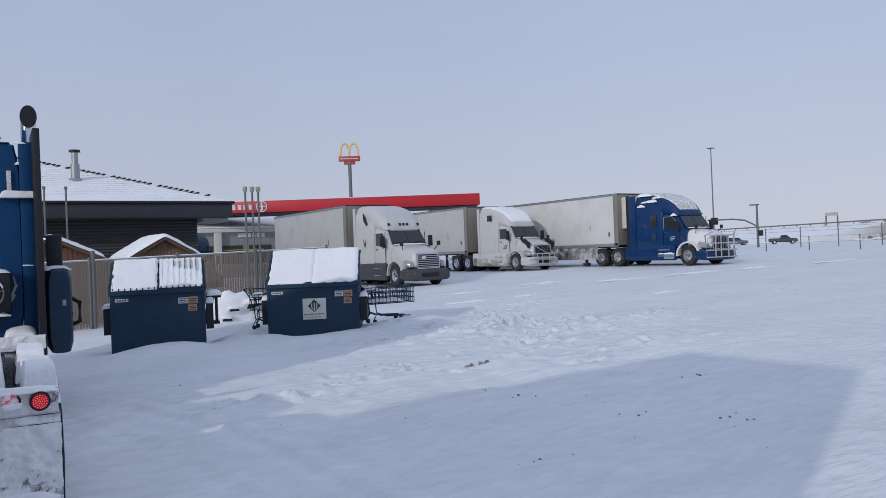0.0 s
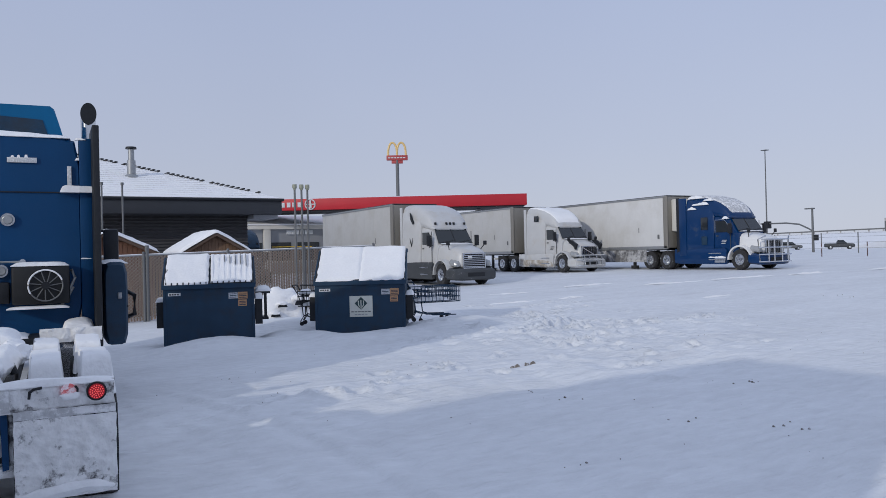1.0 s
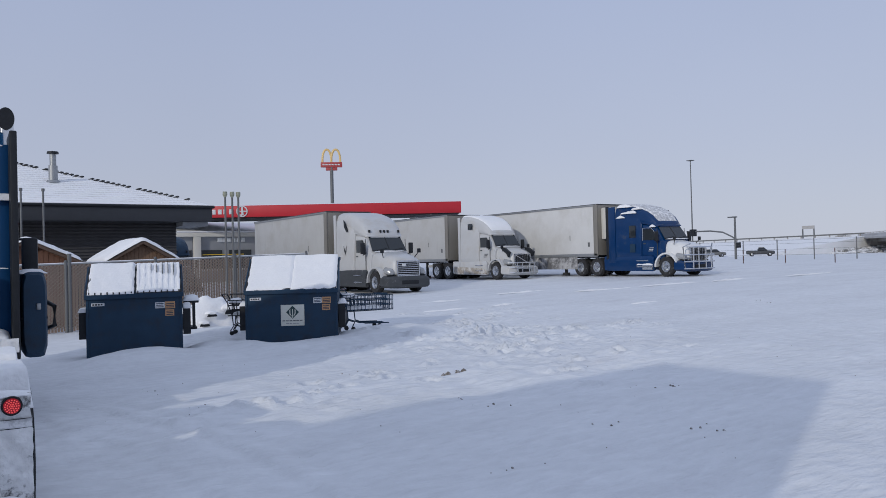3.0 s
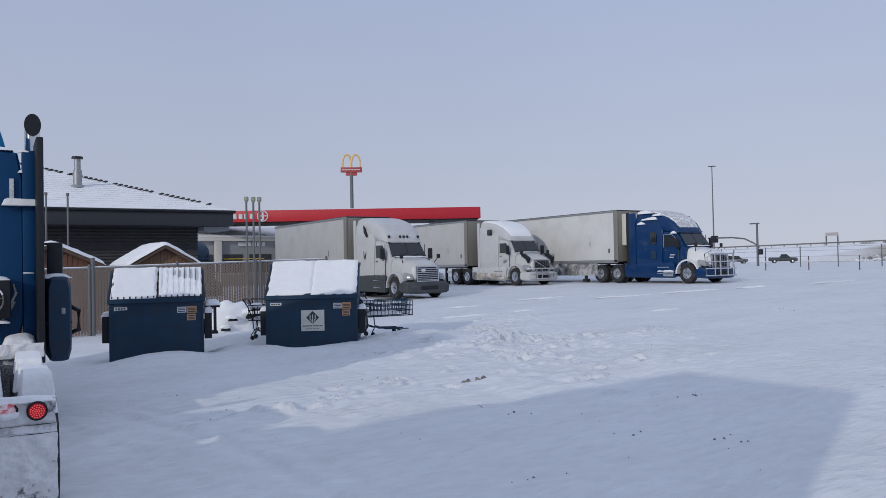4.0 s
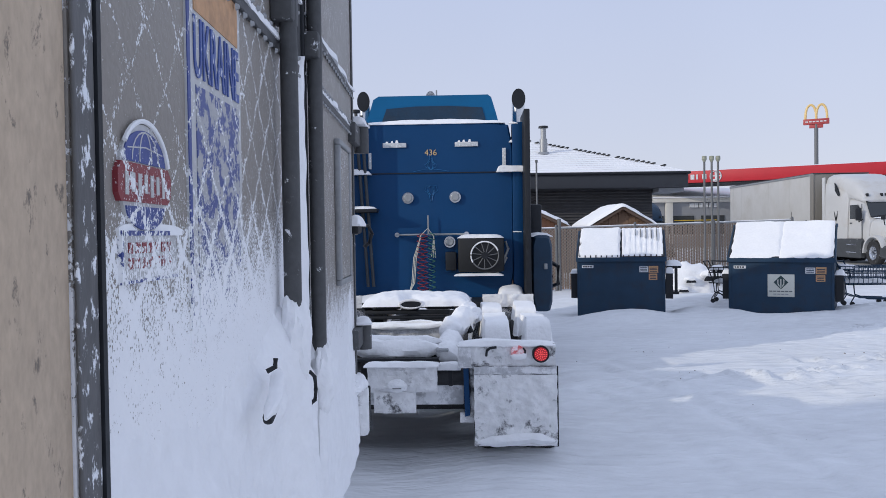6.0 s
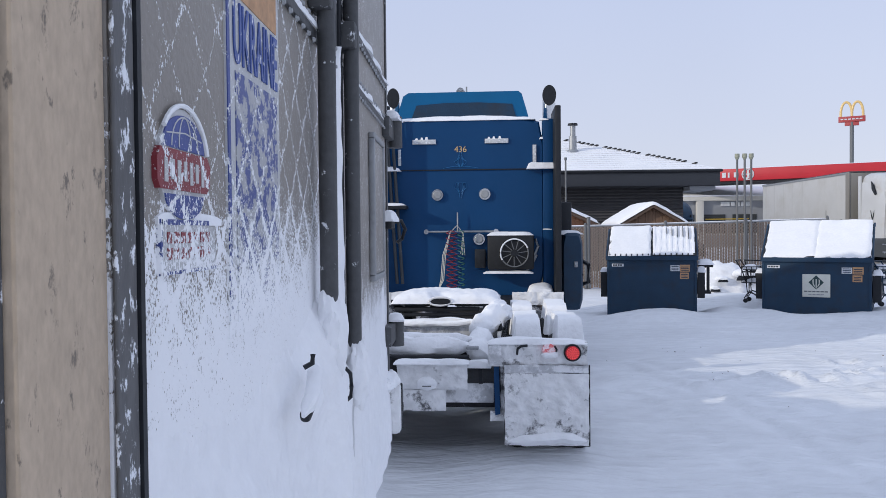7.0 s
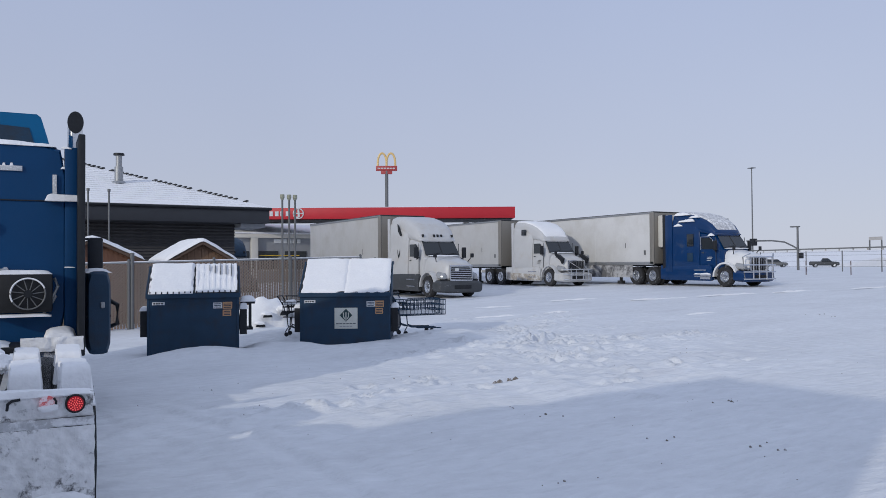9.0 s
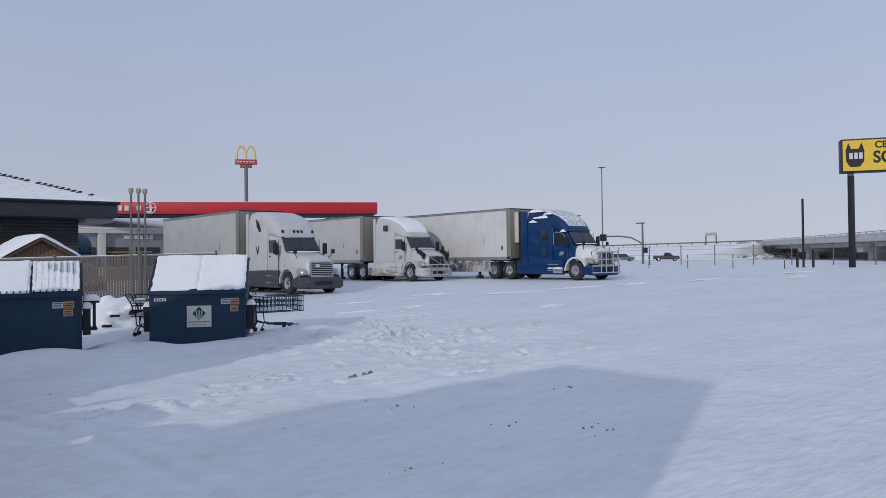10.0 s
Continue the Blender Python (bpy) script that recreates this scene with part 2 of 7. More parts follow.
RED = surf("red_fascia", (0.5, 0.018, 0.03), 0.45, var=0.08, scale=1, bump=0.02)
YELLOW = surf("yellow_sign", (0.75, 0.5, 0.03), 0.45, var=0.05, scale=2, bump=0.02)
ARCH = surf("yellow_arch", (0.72, 0.5, 0.2), 0.45, var=0.05, scale=2, bump=0.02)
SIGNRED = surf("sign_red", (0.4, 0.06, 0.06), 0.5, var=0.08, scale=2, bump=0.02)
CREAM = surf("cream_sign_plate", (0.62, 0.62, 0.55), 0.5, var=0.08, scale=6, bump=0.03)
DECAL_W = surf("white_decal", (0.56, 0.575, 0.59), 0.5, var=0.15, scale=9, bump=0.2, dirt=(0.82, 0.83, 0.85), dirt_at=0.56, dirt_soft=0.03, dirt_scale=40)
PRINT_B = surf("blue_print", (0.05, 0.09, 0.3), 0.5, var=0.15, scale=9, bump=0.15, dirt=(0.8, 0.81, 0.83), dirt_at=0.61, dirt_soft=0.03, dirt_scale=60)
DECAL_O = surf("orange_decal", (0.5, 0.28, 0.14), 0.6, var=0.25, scale=20, bump=0.1)
DECAL_G = surf("green_black_decal", (0.02, 0.05, 0.05), 0.5, var=0.1, scale=9, bump=0.03)
GOLD = surf("gold_lettering", (0.6, 0.42, 0.2), 0.5, var=0.1, scale=9, bump=0.0)
PINSTRIPE = surf("light_blue_pinstripe", (0.015, 0.15, 0.36), 0.4, var=0.1, scale=9, bump=0.0)
LENS = surf("lit_red_lens", (0.42, 0.008, 0.02), 0.3, var=0.5, scale=80, bump=0.6, glow=0.12)
LENS_DIM = surf("frosted_red_lens", (0.55, 0.12, 0.13), 0.5, var=0.3, scale=40, bump=0.3, dirt=WHITE_FROST, dirt_at=0.5, dirt_scale=25, glow=0.15)
LAMPGLASS = surf("lamp_glass", (0.36, 0.37, 0.38), 0.15, 0.2, var=0.1, scale=20, bump=0.1)
HOSE_R = surf("red_air_hose", (0.22, 0.02, 0.035), 0.5, var=0.1, scale=10, bump=0.0)
HOSE_B = surf("blue_air_hose", (0.02, 0.07, 0.2), 0.5, var=0.1, scale=10, bump=0.0)
HOSE_G = surf("green_cable", (0.05, 0.16, 0.13), 0.5, var=0.1, scale=10, bump=0.0)
CONCRETE = surf("weathered_concrete", (0.42, 0.41, 0.4), 0.85, var=0.12, scale=0.6, bump=0.3, fine=8, dirt=(0.22, 0.21, 0.2), dirt_at=0.6, dirt_soft=0.1, dirt_scale=0.4)
# concrete made paler for the bridge: distance haze is in the colour
BRIDGE_HAZED = surf("hazed_bridge_concrete", (0.56, 0.55, 0.54), 0.85, var=0.12, scale=0.6, bump=0.3, fine=8, dirt=(0.4, 0.39, 0.38), dirt_at=0.6, dirt_soft=0.1, dirt_scale=0.3)
ROCK = surf("snowy_rock", (0.2, 0.2, 0.2), 0.9, var=0.25, scale=2, bump=0.5, island=0.4, dirt=(0.8, 0.81, 0.84), dirt_at=0.5, dirt_scale=0.8)
BUILDGREY = surf("grey_stucco", (0.28, 0.29, 0.31), 0.8, var=0.1, scale=1, bump=0.1)
PALEWALL = surf("pale_panel", (0.62, 0.6, 0.55), 0.7, var=0.08, scale=1, bump=0.05)
CLOD = surf("dirty_clod", (0.2, 0.18, 0.16), 0.9, var=0.4, scale=12, bump=0.6, dirt=(0.5, 0.5, 0.51), dirt_at=0.55, dirt_scale=8)
ORANGE = surf("orange_stake", (0.1, 0.05, 0.045), 0.6, var=0.1, scale=6, bump=0.0)
TRAILER_WHITE = surf("white_trailer_panel", (0.62, 0.62, 0.615), 0.5, var=0.06, scale=1.2, bump=0.05, dirt=(0.52, 0.51, 0.49), dirt_at=0.6, dirt_soft=0.14, dirt_scale=0.5)
HOOD_WHITE = surf("clean_white_paint", (0.72, 0.725, 0.73), 0.35, var=0.05, scale=2, bump=0.03, coat=0.3)
SKIRT = surf("slush_streaked_skirt", (0.46, 0.46, 0.47), 0.8, var=0.2, scale=2, bump=0.5, dirt=(0.14, 0.14, 0.145), dirt_at=0.5, dirt_soft=0.06, dirt_scale=1.1)
GRIME = surf("road_grime", (0.36, 0.32, 0.27), 0.8, var=0.2, scale=3, bump=0.2, dirt=(0.6, 0.59, 0.57), dirt_at=0.53, dirt_soft=0.06, dirt_scale=3)
SAGE = surf("pale_green_cap", (0.3, 0.31, 0.24), 0.6, var=0.1, scale=6, bump=0.0)

ICE = surf("grey_ice", (0.5, 0.505, 0.52), 0.55, var=0.2, scale=5, bump=0.9, fine=30, dirt=(0.82, 0.825, 0.84), dirt_at=0.52, dirt_soft=0.05, dirt_scale=6)
BLUE_DARK = surf("deep_blue_paint", (0.0, 0.03, 0.115), 0.35, var=0.12, scale=2, bump=0.04, coat=0.3, dirt=(0.05, 0.07, 0.11), dirt_at=0.66, dirt_soft=0.08, dirt_scale=2)
for material in (BLUE, BLUE_TOP, BLUE_DARK, NAVY, BLACK, GREYLOW):
    material.node_tree.nodes["Principled BSDF"].inputs["Specular IOR Level"].default_value = 0.28
for material, depth in ((GROUND, 0.05), (CRUST, 0.025), (SNOW, 0.02)):
    for node in material.node_tree.nodes:
        if node.type == "BUMP":
            node.inputs["Distance"].default_value = depth


# ---------------------------------------------------------------- mesh helpers
def mesh_object(name, bm, material, smooth=False):
    me = bpy.data.meshes.new(name)
    bmesh.ops.recalc_face_normals(bm, faces=bm.faces)
    bm.to_mesh(me)
    bm.free()
    me.materials.append(material)
    if smooth:
        me.polygons.foreach_set("use_smooth", [True] * len(me.polygons))
        me.set_sharp_from_angle(angle=radians(38))
    return new(name, me)


def part(name, bm, material, parent, label="", smooth=True):
    ob = mesh_object(name, bm, material, smooth)
    ob.parent = parent
    return tagged(ob, label)


def thing(name, label, category, m=Matrix(), group="", kind=""):
    ob = new(name)
    ob.matrix_world = m
    ob.empty_display_size = 0.2
    return tagged(ob, label, category, group, kind)


def bmnew():
    return bmesh.new()


def box(bm, x0, x1, y0, y1, z0, z1, bevel=0.0, m=None):
    vs = [bm.verts.new((x, y, z)) for x in (x0, x1) for y in (y0, y1) for z in (z0, z1)]
    fs = [bm.faces.new([vs[i] for i in q]) for q in ((0, 1, 3, 2), (4, 6, 7, 5), (0, 4, 5, 1), (2, 3, 7, 6), (0, 2, 6, 4), (1, 5, 7, 3))]
    if bevel:
        es = list({e for f in fs for e in f.edges})
        r = bmesh.ops.bevel(bm, geom=es, offset=bevel, segments=2, affect="EDGES", profile=0.5)
        vs = list({v for f in r["faces"] for v in f.verts} | {v for v in vs if v.is_valid})
    if m is not None:
        bmesh.ops.transform(bm, matrix=m, verts=[v for v in vs if v.is_valid])
    return bm


def cyl(bm, p0, p1, r0, r1=None, n=14, cap=True):
    r1 = r0 if r1 is None else r1
    p0, p1 = Vector(p0), Vector(p1)
    q = (p1 - p0).to_track_quat("Z", "Y").to_matrix()
    rings = []
    for p, r in ((p0, r0), (p1, r1)):
        rings.append([bm.verts.new(p + q @ Vector((r * math.cos(2 * math.pi * i / n), r * math.sin(2 * math.pi * i / n), 0))) for i in range(n)])
    for i in range(n):
        bm.faces.new((rings[0][i], rings[0][(i + 1) % n], rings[1][(i + 1) % n], rings[1][i]))
    if cap:
        bm.faces.new(rings[0][::-1])
        bm.faces.new(rings[1])
    return bm


def tube(bm, pts, r, n=8):
    """A bent pipe through the points."""
    pts = [Vector(p) for p in pts]
    rings = []
    for i, p in enumerate(pts):
        way = (pts[min(i + 1, len(pts) - 1)] - pts[max(i - 1, 0)]).normalized()
        q = way.to_track_quat("Z", "Y").to_matrix()
        rings.append([bm.verts.new(p + q @ Vector((r * math.cos(2 * math.pi * k / n), r * math.sin(2 * math.pi * k / n), 0))) for k in range(n)])
    for a, b in zip(rings, rings[1:]):
        for k in range(n):
            bm.faces.new((a[k], a[(k + 1) % n], b[(k + 1) % n], b[k]))
    bm.faces.new(rings[0][::-1])
    bm.faces.new(rings[-1])
    return bm


def prism(bm, outline, axis, a, b):
    """A flat outline drawn out along x, y or z from a to b."""
    def put(p, d):
        return {"x": (d, p[0], p[1]), "y": (p[0], d, p[1]), "z": (p[0], p[1], d)}[axis]
    lo = [bm.verts.new(put(p, a)) for p in outline]
    hi = [bm.verts.new(put(p, b)) for p in outline]
    n = len(outline)
    for i in range(n):
        bm.faces.new((lo[i], lo[(i + 1) % n], hi[(i + 1) % n], hi[i]))
    bm.faces.new(lo[::-1])
    bm.faces.new(hi)
    return bm


def hull(bm, sections, n=28, power=6.0):
    """Rounded box sections along y: (y, half width below, half width above, z below, z above)."""
    rings = []
    for y, hb, ht, z0, z1 in sections:
        ring = []
        for i in range(n):
            a = 2 * math.pi * (i + 0.5) / n
            c, s = math.cos(a), math.sin(a)
            k = (abs(c) ** power + abs(s) ** power) ** (-1 / power)
            u, v = c * k, s * k
            ring.append(bm.verts.new((u * (hb + (ht - hb) * (v + 1) / 2), y, z0 + (z1 - z0) * (v + 1) / 2)))
        rings.append(ring)
    for a, b in zip(rings, rings[1:]):
        for i in range(n):
            bm.faces.new((a[i], a[(i + 1) % n], b[(i + 1) % n], b[i]))
    bm.faces.new(rings[0][::-1])
    bm.faces.new(rings[-1])
    return bm


def snowcap(bm, x0, x1, y0, y1, z, h, seed=0, step=0.06, lump=0.35, power=4.0, slope=None):
    """A rounded, uneven slab of lying snow. slope: a function that lifts each point."""
    nx, ny = max(6, min(40, int((x1 - x0) / step))), max(6, min(40, int((y1 - y0) / step)))
    top, low = {}, {}
    for i in range(nx + 1):
        for j in range(ny + 1):
            u, v = 2 * i / nx - 1, 2 * j / ny - 1
            e = max(0.0, 1 - abs(u) ** power) ** 0.5 * max(0.0, 1 - abs(v) ** power) ** 0.5
            x, y = x0 + (x1 - x0) * i / nx, y0 + (y1 - y0) * j / ny
            rag = 0.02 * noise.noise((x * 6 + seed, y * 6, 3.1))
            lift = slope(x, y) if slope else 0.0
            hh = h * e * (1 + lump * noise.noise((x * 2.2 + seed * 3.7, y * 2.2, seed)) + 0.4 * lump * noise.noise((x * 7 + seed, y * 7, 1.7)))
            top[i, j] = bm.verts.new((x + rag, y + rag, z + lift + hh + 0.004))
            low[i, j] = bm.verts.new((x + rag, y + rag, z + lift - 0.004))
    for i in range(nx):
        for j in range(ny):
            bm.faces.new((top[i, j], top[i + 1, j], top[i + 1, j + 1], top[i, j + 1]))
            bm.faces.new((low[i, j], low[i, j + 1], low[i + 1, j + 1], low[i + 1, j]))
    rim = [(i, 0) for i in range(nx)] + [(nx, j) for j in range(ny)] + [(i, ny) for i in range(nx, 0, -1)] + [(0, j) for j in range(ny, 0, -1)]
    for a, b in zip(rim, rim[1:] + rim[:1]):
        bm.faces.new((low[a], low[b], top[b], top[a]))
    return bm


def crust_panel(bm, x0, x1, z0, z1, y, thick, seed=0, step=0.03):
    """An upright plate facing -y with a bumpy crust on it."""
    nx, nz = max(4, int((x1 - x0) / step)), max(4, int((z1 - z0) / step))
    g = {}
    for i in range(nx + 1):
        for j in range(nz + 1):
            x, z = x0 + (x1 - x0) * i / nx, z0 + (z1 - z0) * j / nz
            edge = min(1.0, 5 * min(i / nx, 1 - i / nx, j / nz, 1 - j / nz) + 0.15)
            bumpy = 0.5 + 0.7 * noise.noise((x * 9 + seed, z * 9, seed)) + 0.35 * noise.noise((x * 25, z * 25, seed))
            rim_x = 0.007 * noise.noise((x * 14, z * 14, seed + 5.0)) if 0 < j < nz or 0 < i < nx else 0.0
            g[i, j] = bm.verts.new((x + rim_x, y - thick * edge * max(0.1, bumpy), z + rim_x * 0.8))
    for i in range(nx):
        for j in range(nz):
            bm.faces.new((g[i, j], g[i + 1, j], g[i + 1, j + 1], g[i, j + 1]))
    rim = [(i, 0) for i in range(nx)] + [(nx, j) for j in range(nz)] + [(i, nz) for i in range(nx, 0, -1)] + [(0, j) for j in range(nz, 0, -1)]
    back = {k: bm.verts.new((g[k].co.x, y + 0.02, g[k].co.z)) for k in rim}
    for a, b in zip(rim, rim[1:] + rim[:1]):
        bm.faces.new((g[a], g[b], back[b], back[a]))
    bm.faces.new([back[k] for k in rim])
    return bm


def blob(bm, c, size, seed=0):
    """An uneven rounded heap."""
    made = bmesh.ops.create_icosphere(bm, subdivisions=4, radius=1.0)["verts"]
    for v in made:
        k = 1 + 0.22 * noise.noise(v.co * 1.8 + Vector((seed, 0, 0))) + 0.12 * noise.noise(v.co * 5 + Vector((seed, 3, 0)))
        v.co = Vector((c[0] + v.co.x * size[0] * k, c[1] + v.co.y * size[1] * k, c[2] + v.co.z * size[2] * k))
    return bm


def lumpy(bm, pts, r, seed=0, n=14, fine=8):
    """A rounded, uneven roll of snow or ice along the points."""
    pts = [Vector(p) for p in pts]
    line = [pts[k].lerp(pts[k + 1], q / fine) for k in range(len(pts) - 1) for q in range(fine)] + [pts[-1]]
    rings, last = [], len(line) - 1
    for i, p in enumerate(line):
        way = (line[min(i + 1, last)] - line[max(i - 1, 0)]).normalized()
        m = way.to_track_quat("Z", "Y").to_matrix()
        taper = min(1.0, 0.25 + 4.0 * min(i, last - i) / last)
        ring = []
        for k in range(n):
            a = 2 * math.pi * k / n
            rr = r * taper * (1 + 0.3 * noise.noise((p.x * 7 + seed, p.y * 7 + math.cos(a), p.z * 7 + math.sin(a))) + 0.12 * noise.noise((p.x * 25 + seed, math.cos(a) * 3, math.sin(a) * 3)))
            ring.append(bm.verts.new(p + m @ Vector((rr * math.cos(a), rr * math.sin(a), 0))))
        rings.append(ring)
    for a, b in zip(rings, rings[1:]):
        for k in range(n):
            bm.faces.new((a[k], a[(k + 1) % n], b[(k + 1) % n], b[k]))
    bm.faces.new(rings[0][::-1])
    bm.faces.new(rings[-1])
    return bm


def lettering(name, text, material, parent, m, size, label="", bold=0.0):
    c = bpy.data.curves.new(name, "FONT")
    c.offset = size * bold
    c.body, c.size, c.extrude, c.align_x, c.align_y = text, size, 0.001, "CENTER", "CENTER"
    c.materials.append(material)
    ob = new(name, c)
    ob.parent = parent
    ob.matrix_local = m
    return tagged(ob, label)


# ---------------------------------------------------------------- ground
prints = {}
step_rng = random.Random(12)
for a, b, n, spread in (((9.2, 10.2), (12.8, 17.0), 60, 0.5), ((8.8, 14.6), (14.5, 12.2), 46, 0.35), ((10.8, 12.5), (11.0, 13.5), 34, 1.8), ((4.0, 9.4), (9.5, 10.4), 20, 0.6), ((12.0, 15.0), (15.5, 19.0), 30, 1.0)):
    for i in range(n):
        u = step_rng.random()
        px, py = a[0] + (b[0] - a[0]) * u + step_rng.gauss(0, spread), a[1] + (b[1] - a[1]) * u + step_rng.gauss(0, spread)
        one = (px, py, step_rng.uniform(0, math.pi), step_rng.uniform(0.05, 0.11))
        for gi in (-1, 0, 1):
            for gj in (-1, 0, 1):
                prints.setdefault((int(px) + gi, int(py) + gj), []).append(one)


def footprint(x, y):
    """Oblong dents with a small thrown-up rim."""
    z = 0.0
    for px, py, turn, deep in prints.get((int(x), int(y)), ()):
        dx, dy = x - px, y - py
        if dx * dx + dy * dy < 0.25:
            u, v = dx * math.cos(turn) + dy * math.sin(turn), dy * math.cos(turn) - dx * math.sin(turn)
            q = (u / 0.16) ** 2 + (v / 0.09) ** 2
            z += deep * (0.55 * math.exp(-((q - 2.2) / 1.3) ** 2) - math.exp(-q))
    return z


def ground_height(x, y):
    z = 0.021 * min(max(x, 0.0), 50.0)
    d = math.hypot(x - 8, y - 10)
    fade = max(0.0, 1 - d / 70)
    z += fade * (0.05 * noise.noise((x * 0.25, y * 0.25, 0.0)) + 0.03 * noise.noise((x * 0.8, y * 0.8, 4.0)))
    if fade > 0.5:
        z += 0.014 * noise.noise((x * 2.6, y * 2.6, 7.0)) + 0.007 * noise.noise((x * 6.5, y * 5.0, 3.0))
        rut = math.exp(-((y - 8.6 - 0.06 * x) / 1.6) ** 2) * (1.0 if 1.5 < x < 12 else 0.0)
        z += rut * (0.08 * noise.noise((x * 0.8, y * 3.6, 2.0)) + 0.035 * noise.noise((x * 2.6, y * 7.0, 5.0)))
        z += footprint(x, y)
        if 4.0 < y < 12.0 and 0.5 < x < 6.0:
            bend = x - 3.25 + 0.075 * max(0.0, y - 6.5) ** 1.6
            ends = min(1.0, (y - 4.0) / 1.5, (12.0 - y) / 1.5)
            for off, deep in ((0.0, 0.024), (-0.75, 0.014), (0.4, 0.012)):
                z += ends * deep * (0.6 * math.exp(-((bend - off - 0.16) / 0.09) ** 2) - math.exp(-((bend - off) / 0.1) ** 2))
            u, v = x * 0.94 + y * 0.34, y * 0.94 - x * 0.34
            z += ends * 0.022 * noise.noise((u * 0.7, v * 4.5, 6.0))
        trod = math.exp(-((x - 10.5) / 3.2) ** 2 - ((y - 12.3) / 2.8) ** 2)
        step_in = noise.noise((x * 3.4, y * 3.4, 9.0))
        z += trod * (0.07 * noise.noise((x * 2.2, y * 2.2, 9.0)) - 0.13 * max(0.0, step_in - 0.18) + 0.035 * noise.noise((x * 8, y * 8, 2.0)))
        for cx, cy, sx, sy, h in ((4.1, 15.5, 1.2, 0.5, 0.28), (7.0, 15.0, 1.5, 0.55, 0.17), (2.6, 16.6, 0.7, 0.9, 0.1), (9.6, 15.6, 1.4, 1.0, 0.22),
                                  (5.7, 16.3, 0.5, 0.7, 0.22), (6.2, 19.5, 2.5, 1.2, 0.2), (6.3, 15.7, 0.4, 0.5, 0.15), (1.0, 6.9, 0.6, 1.9, 0.1), (-1.0, 6.9, 0.6, 1.9, 0.1)):
            z += h * math.exp(-((x - cx) / sx) ** 2 - ((y - cy) / sy) ** 2)
    return z


def graded(lo, hi, step, out, grow):
    mid = list(np.arange(lo, hi + 1e-6, step))
    up, s = [hi], step
    while up[-1] < out:
        s *= grow
        up.append(up[-1] + s)
    down, s = [lo], step
    while down[-1] > -out:
        s *= grow
        down.append(down[-1] - s)
    return down[:0:-1] + mid + up[1:]


gx, gy = graded(-2.0, 16.5, 0.065, 3000, 1.12), graded(3.0, 19.0, 0.065, 3000, 1.12)
verts = [(x, y, ground_height(x, y)) for x in gx for y in gy]
ny = len(gy)
faces = [(i * ny + j, (i + 1) * ny + j, (i + 1) * ny + j + 1, i * ny + j + 1) for i in range(len(gx) - 1) for j in range(ny - 1)]
gm = bpy.data.meshes.new("ground")
gm.from_pydata(verts, [], faces)
gm.materials.append(GROUND)
gm.polygons.foreach_set("use_smooth", [True] * len(gm.polygons))
tagged(new("ground", gm), "snow-covered truck park with trodden and drifted snow", "ground", kind="structure")


# ---------------------------------------------------------------- wheels
def wheel(parent, x, y, r=0.52, w=0.28, out=-1, rim_mat=None):
    """A truck wheel on an axle along x; its outer face looks to out."""
    bm = bmnew()
    prof = [(r * 0.56, -w / 2), (r * 0.94, -w / 2), (r, -w / 2 + 0.05), (r, w / 2 - 0.05), (r * 0.94, w / 2), (r * 0.56, w / 2)]
    n = 28
    rings = [[bm.verts.new((d, pr * math.cos(2 * math.pi * i / n), pr * math.sin(2 * math.pi * i / n))) for i in range(n)] for pr, d in prof]
    for a, b in zip(rings, rings[1:] + rings[:1]):
        for i in range(n):
            bm.faces.new((a[i], a[(i + 1) % n], b[(i + 1) % n], b[i]))
    w_ob = part("wheel", bm, RUBBER, parent)
    w_ob.location = (x, y, r)
    bm = bmnew()
    f = out * w / 2
    for r0, r1, a, b in ((0.565, 0.5, f * 0.98, f * 0.98), (0.5, 0.42, f * 0.98, f * 0.45), (0.42, 0.2, f * 0.45, f * 0.6), (0.2, 0.17, f * 0.6, f * 1.1), (0.17, 0.01, f * 1.1, f * 1.15)):
        cyl(bm, (a, 0, 0), (b + 1e-4 * out, 0, 0), r * r0, r * r1, n=20, cap=False)
    for i in range(10):
        a = 2 * math.pi * i / 10
        cyl(bm, (f * 0.5, r * 0.31 * math.cos(a), r * 0.31 * math.sin(a)), (f * 0.75, r * 0.31 * math.cos(a), r * 0.31 * math.sin(a)), 0.018, n=6)
    rim = part("rim", bm, rim_mat or CHROME, w_ob)
    return w_ob


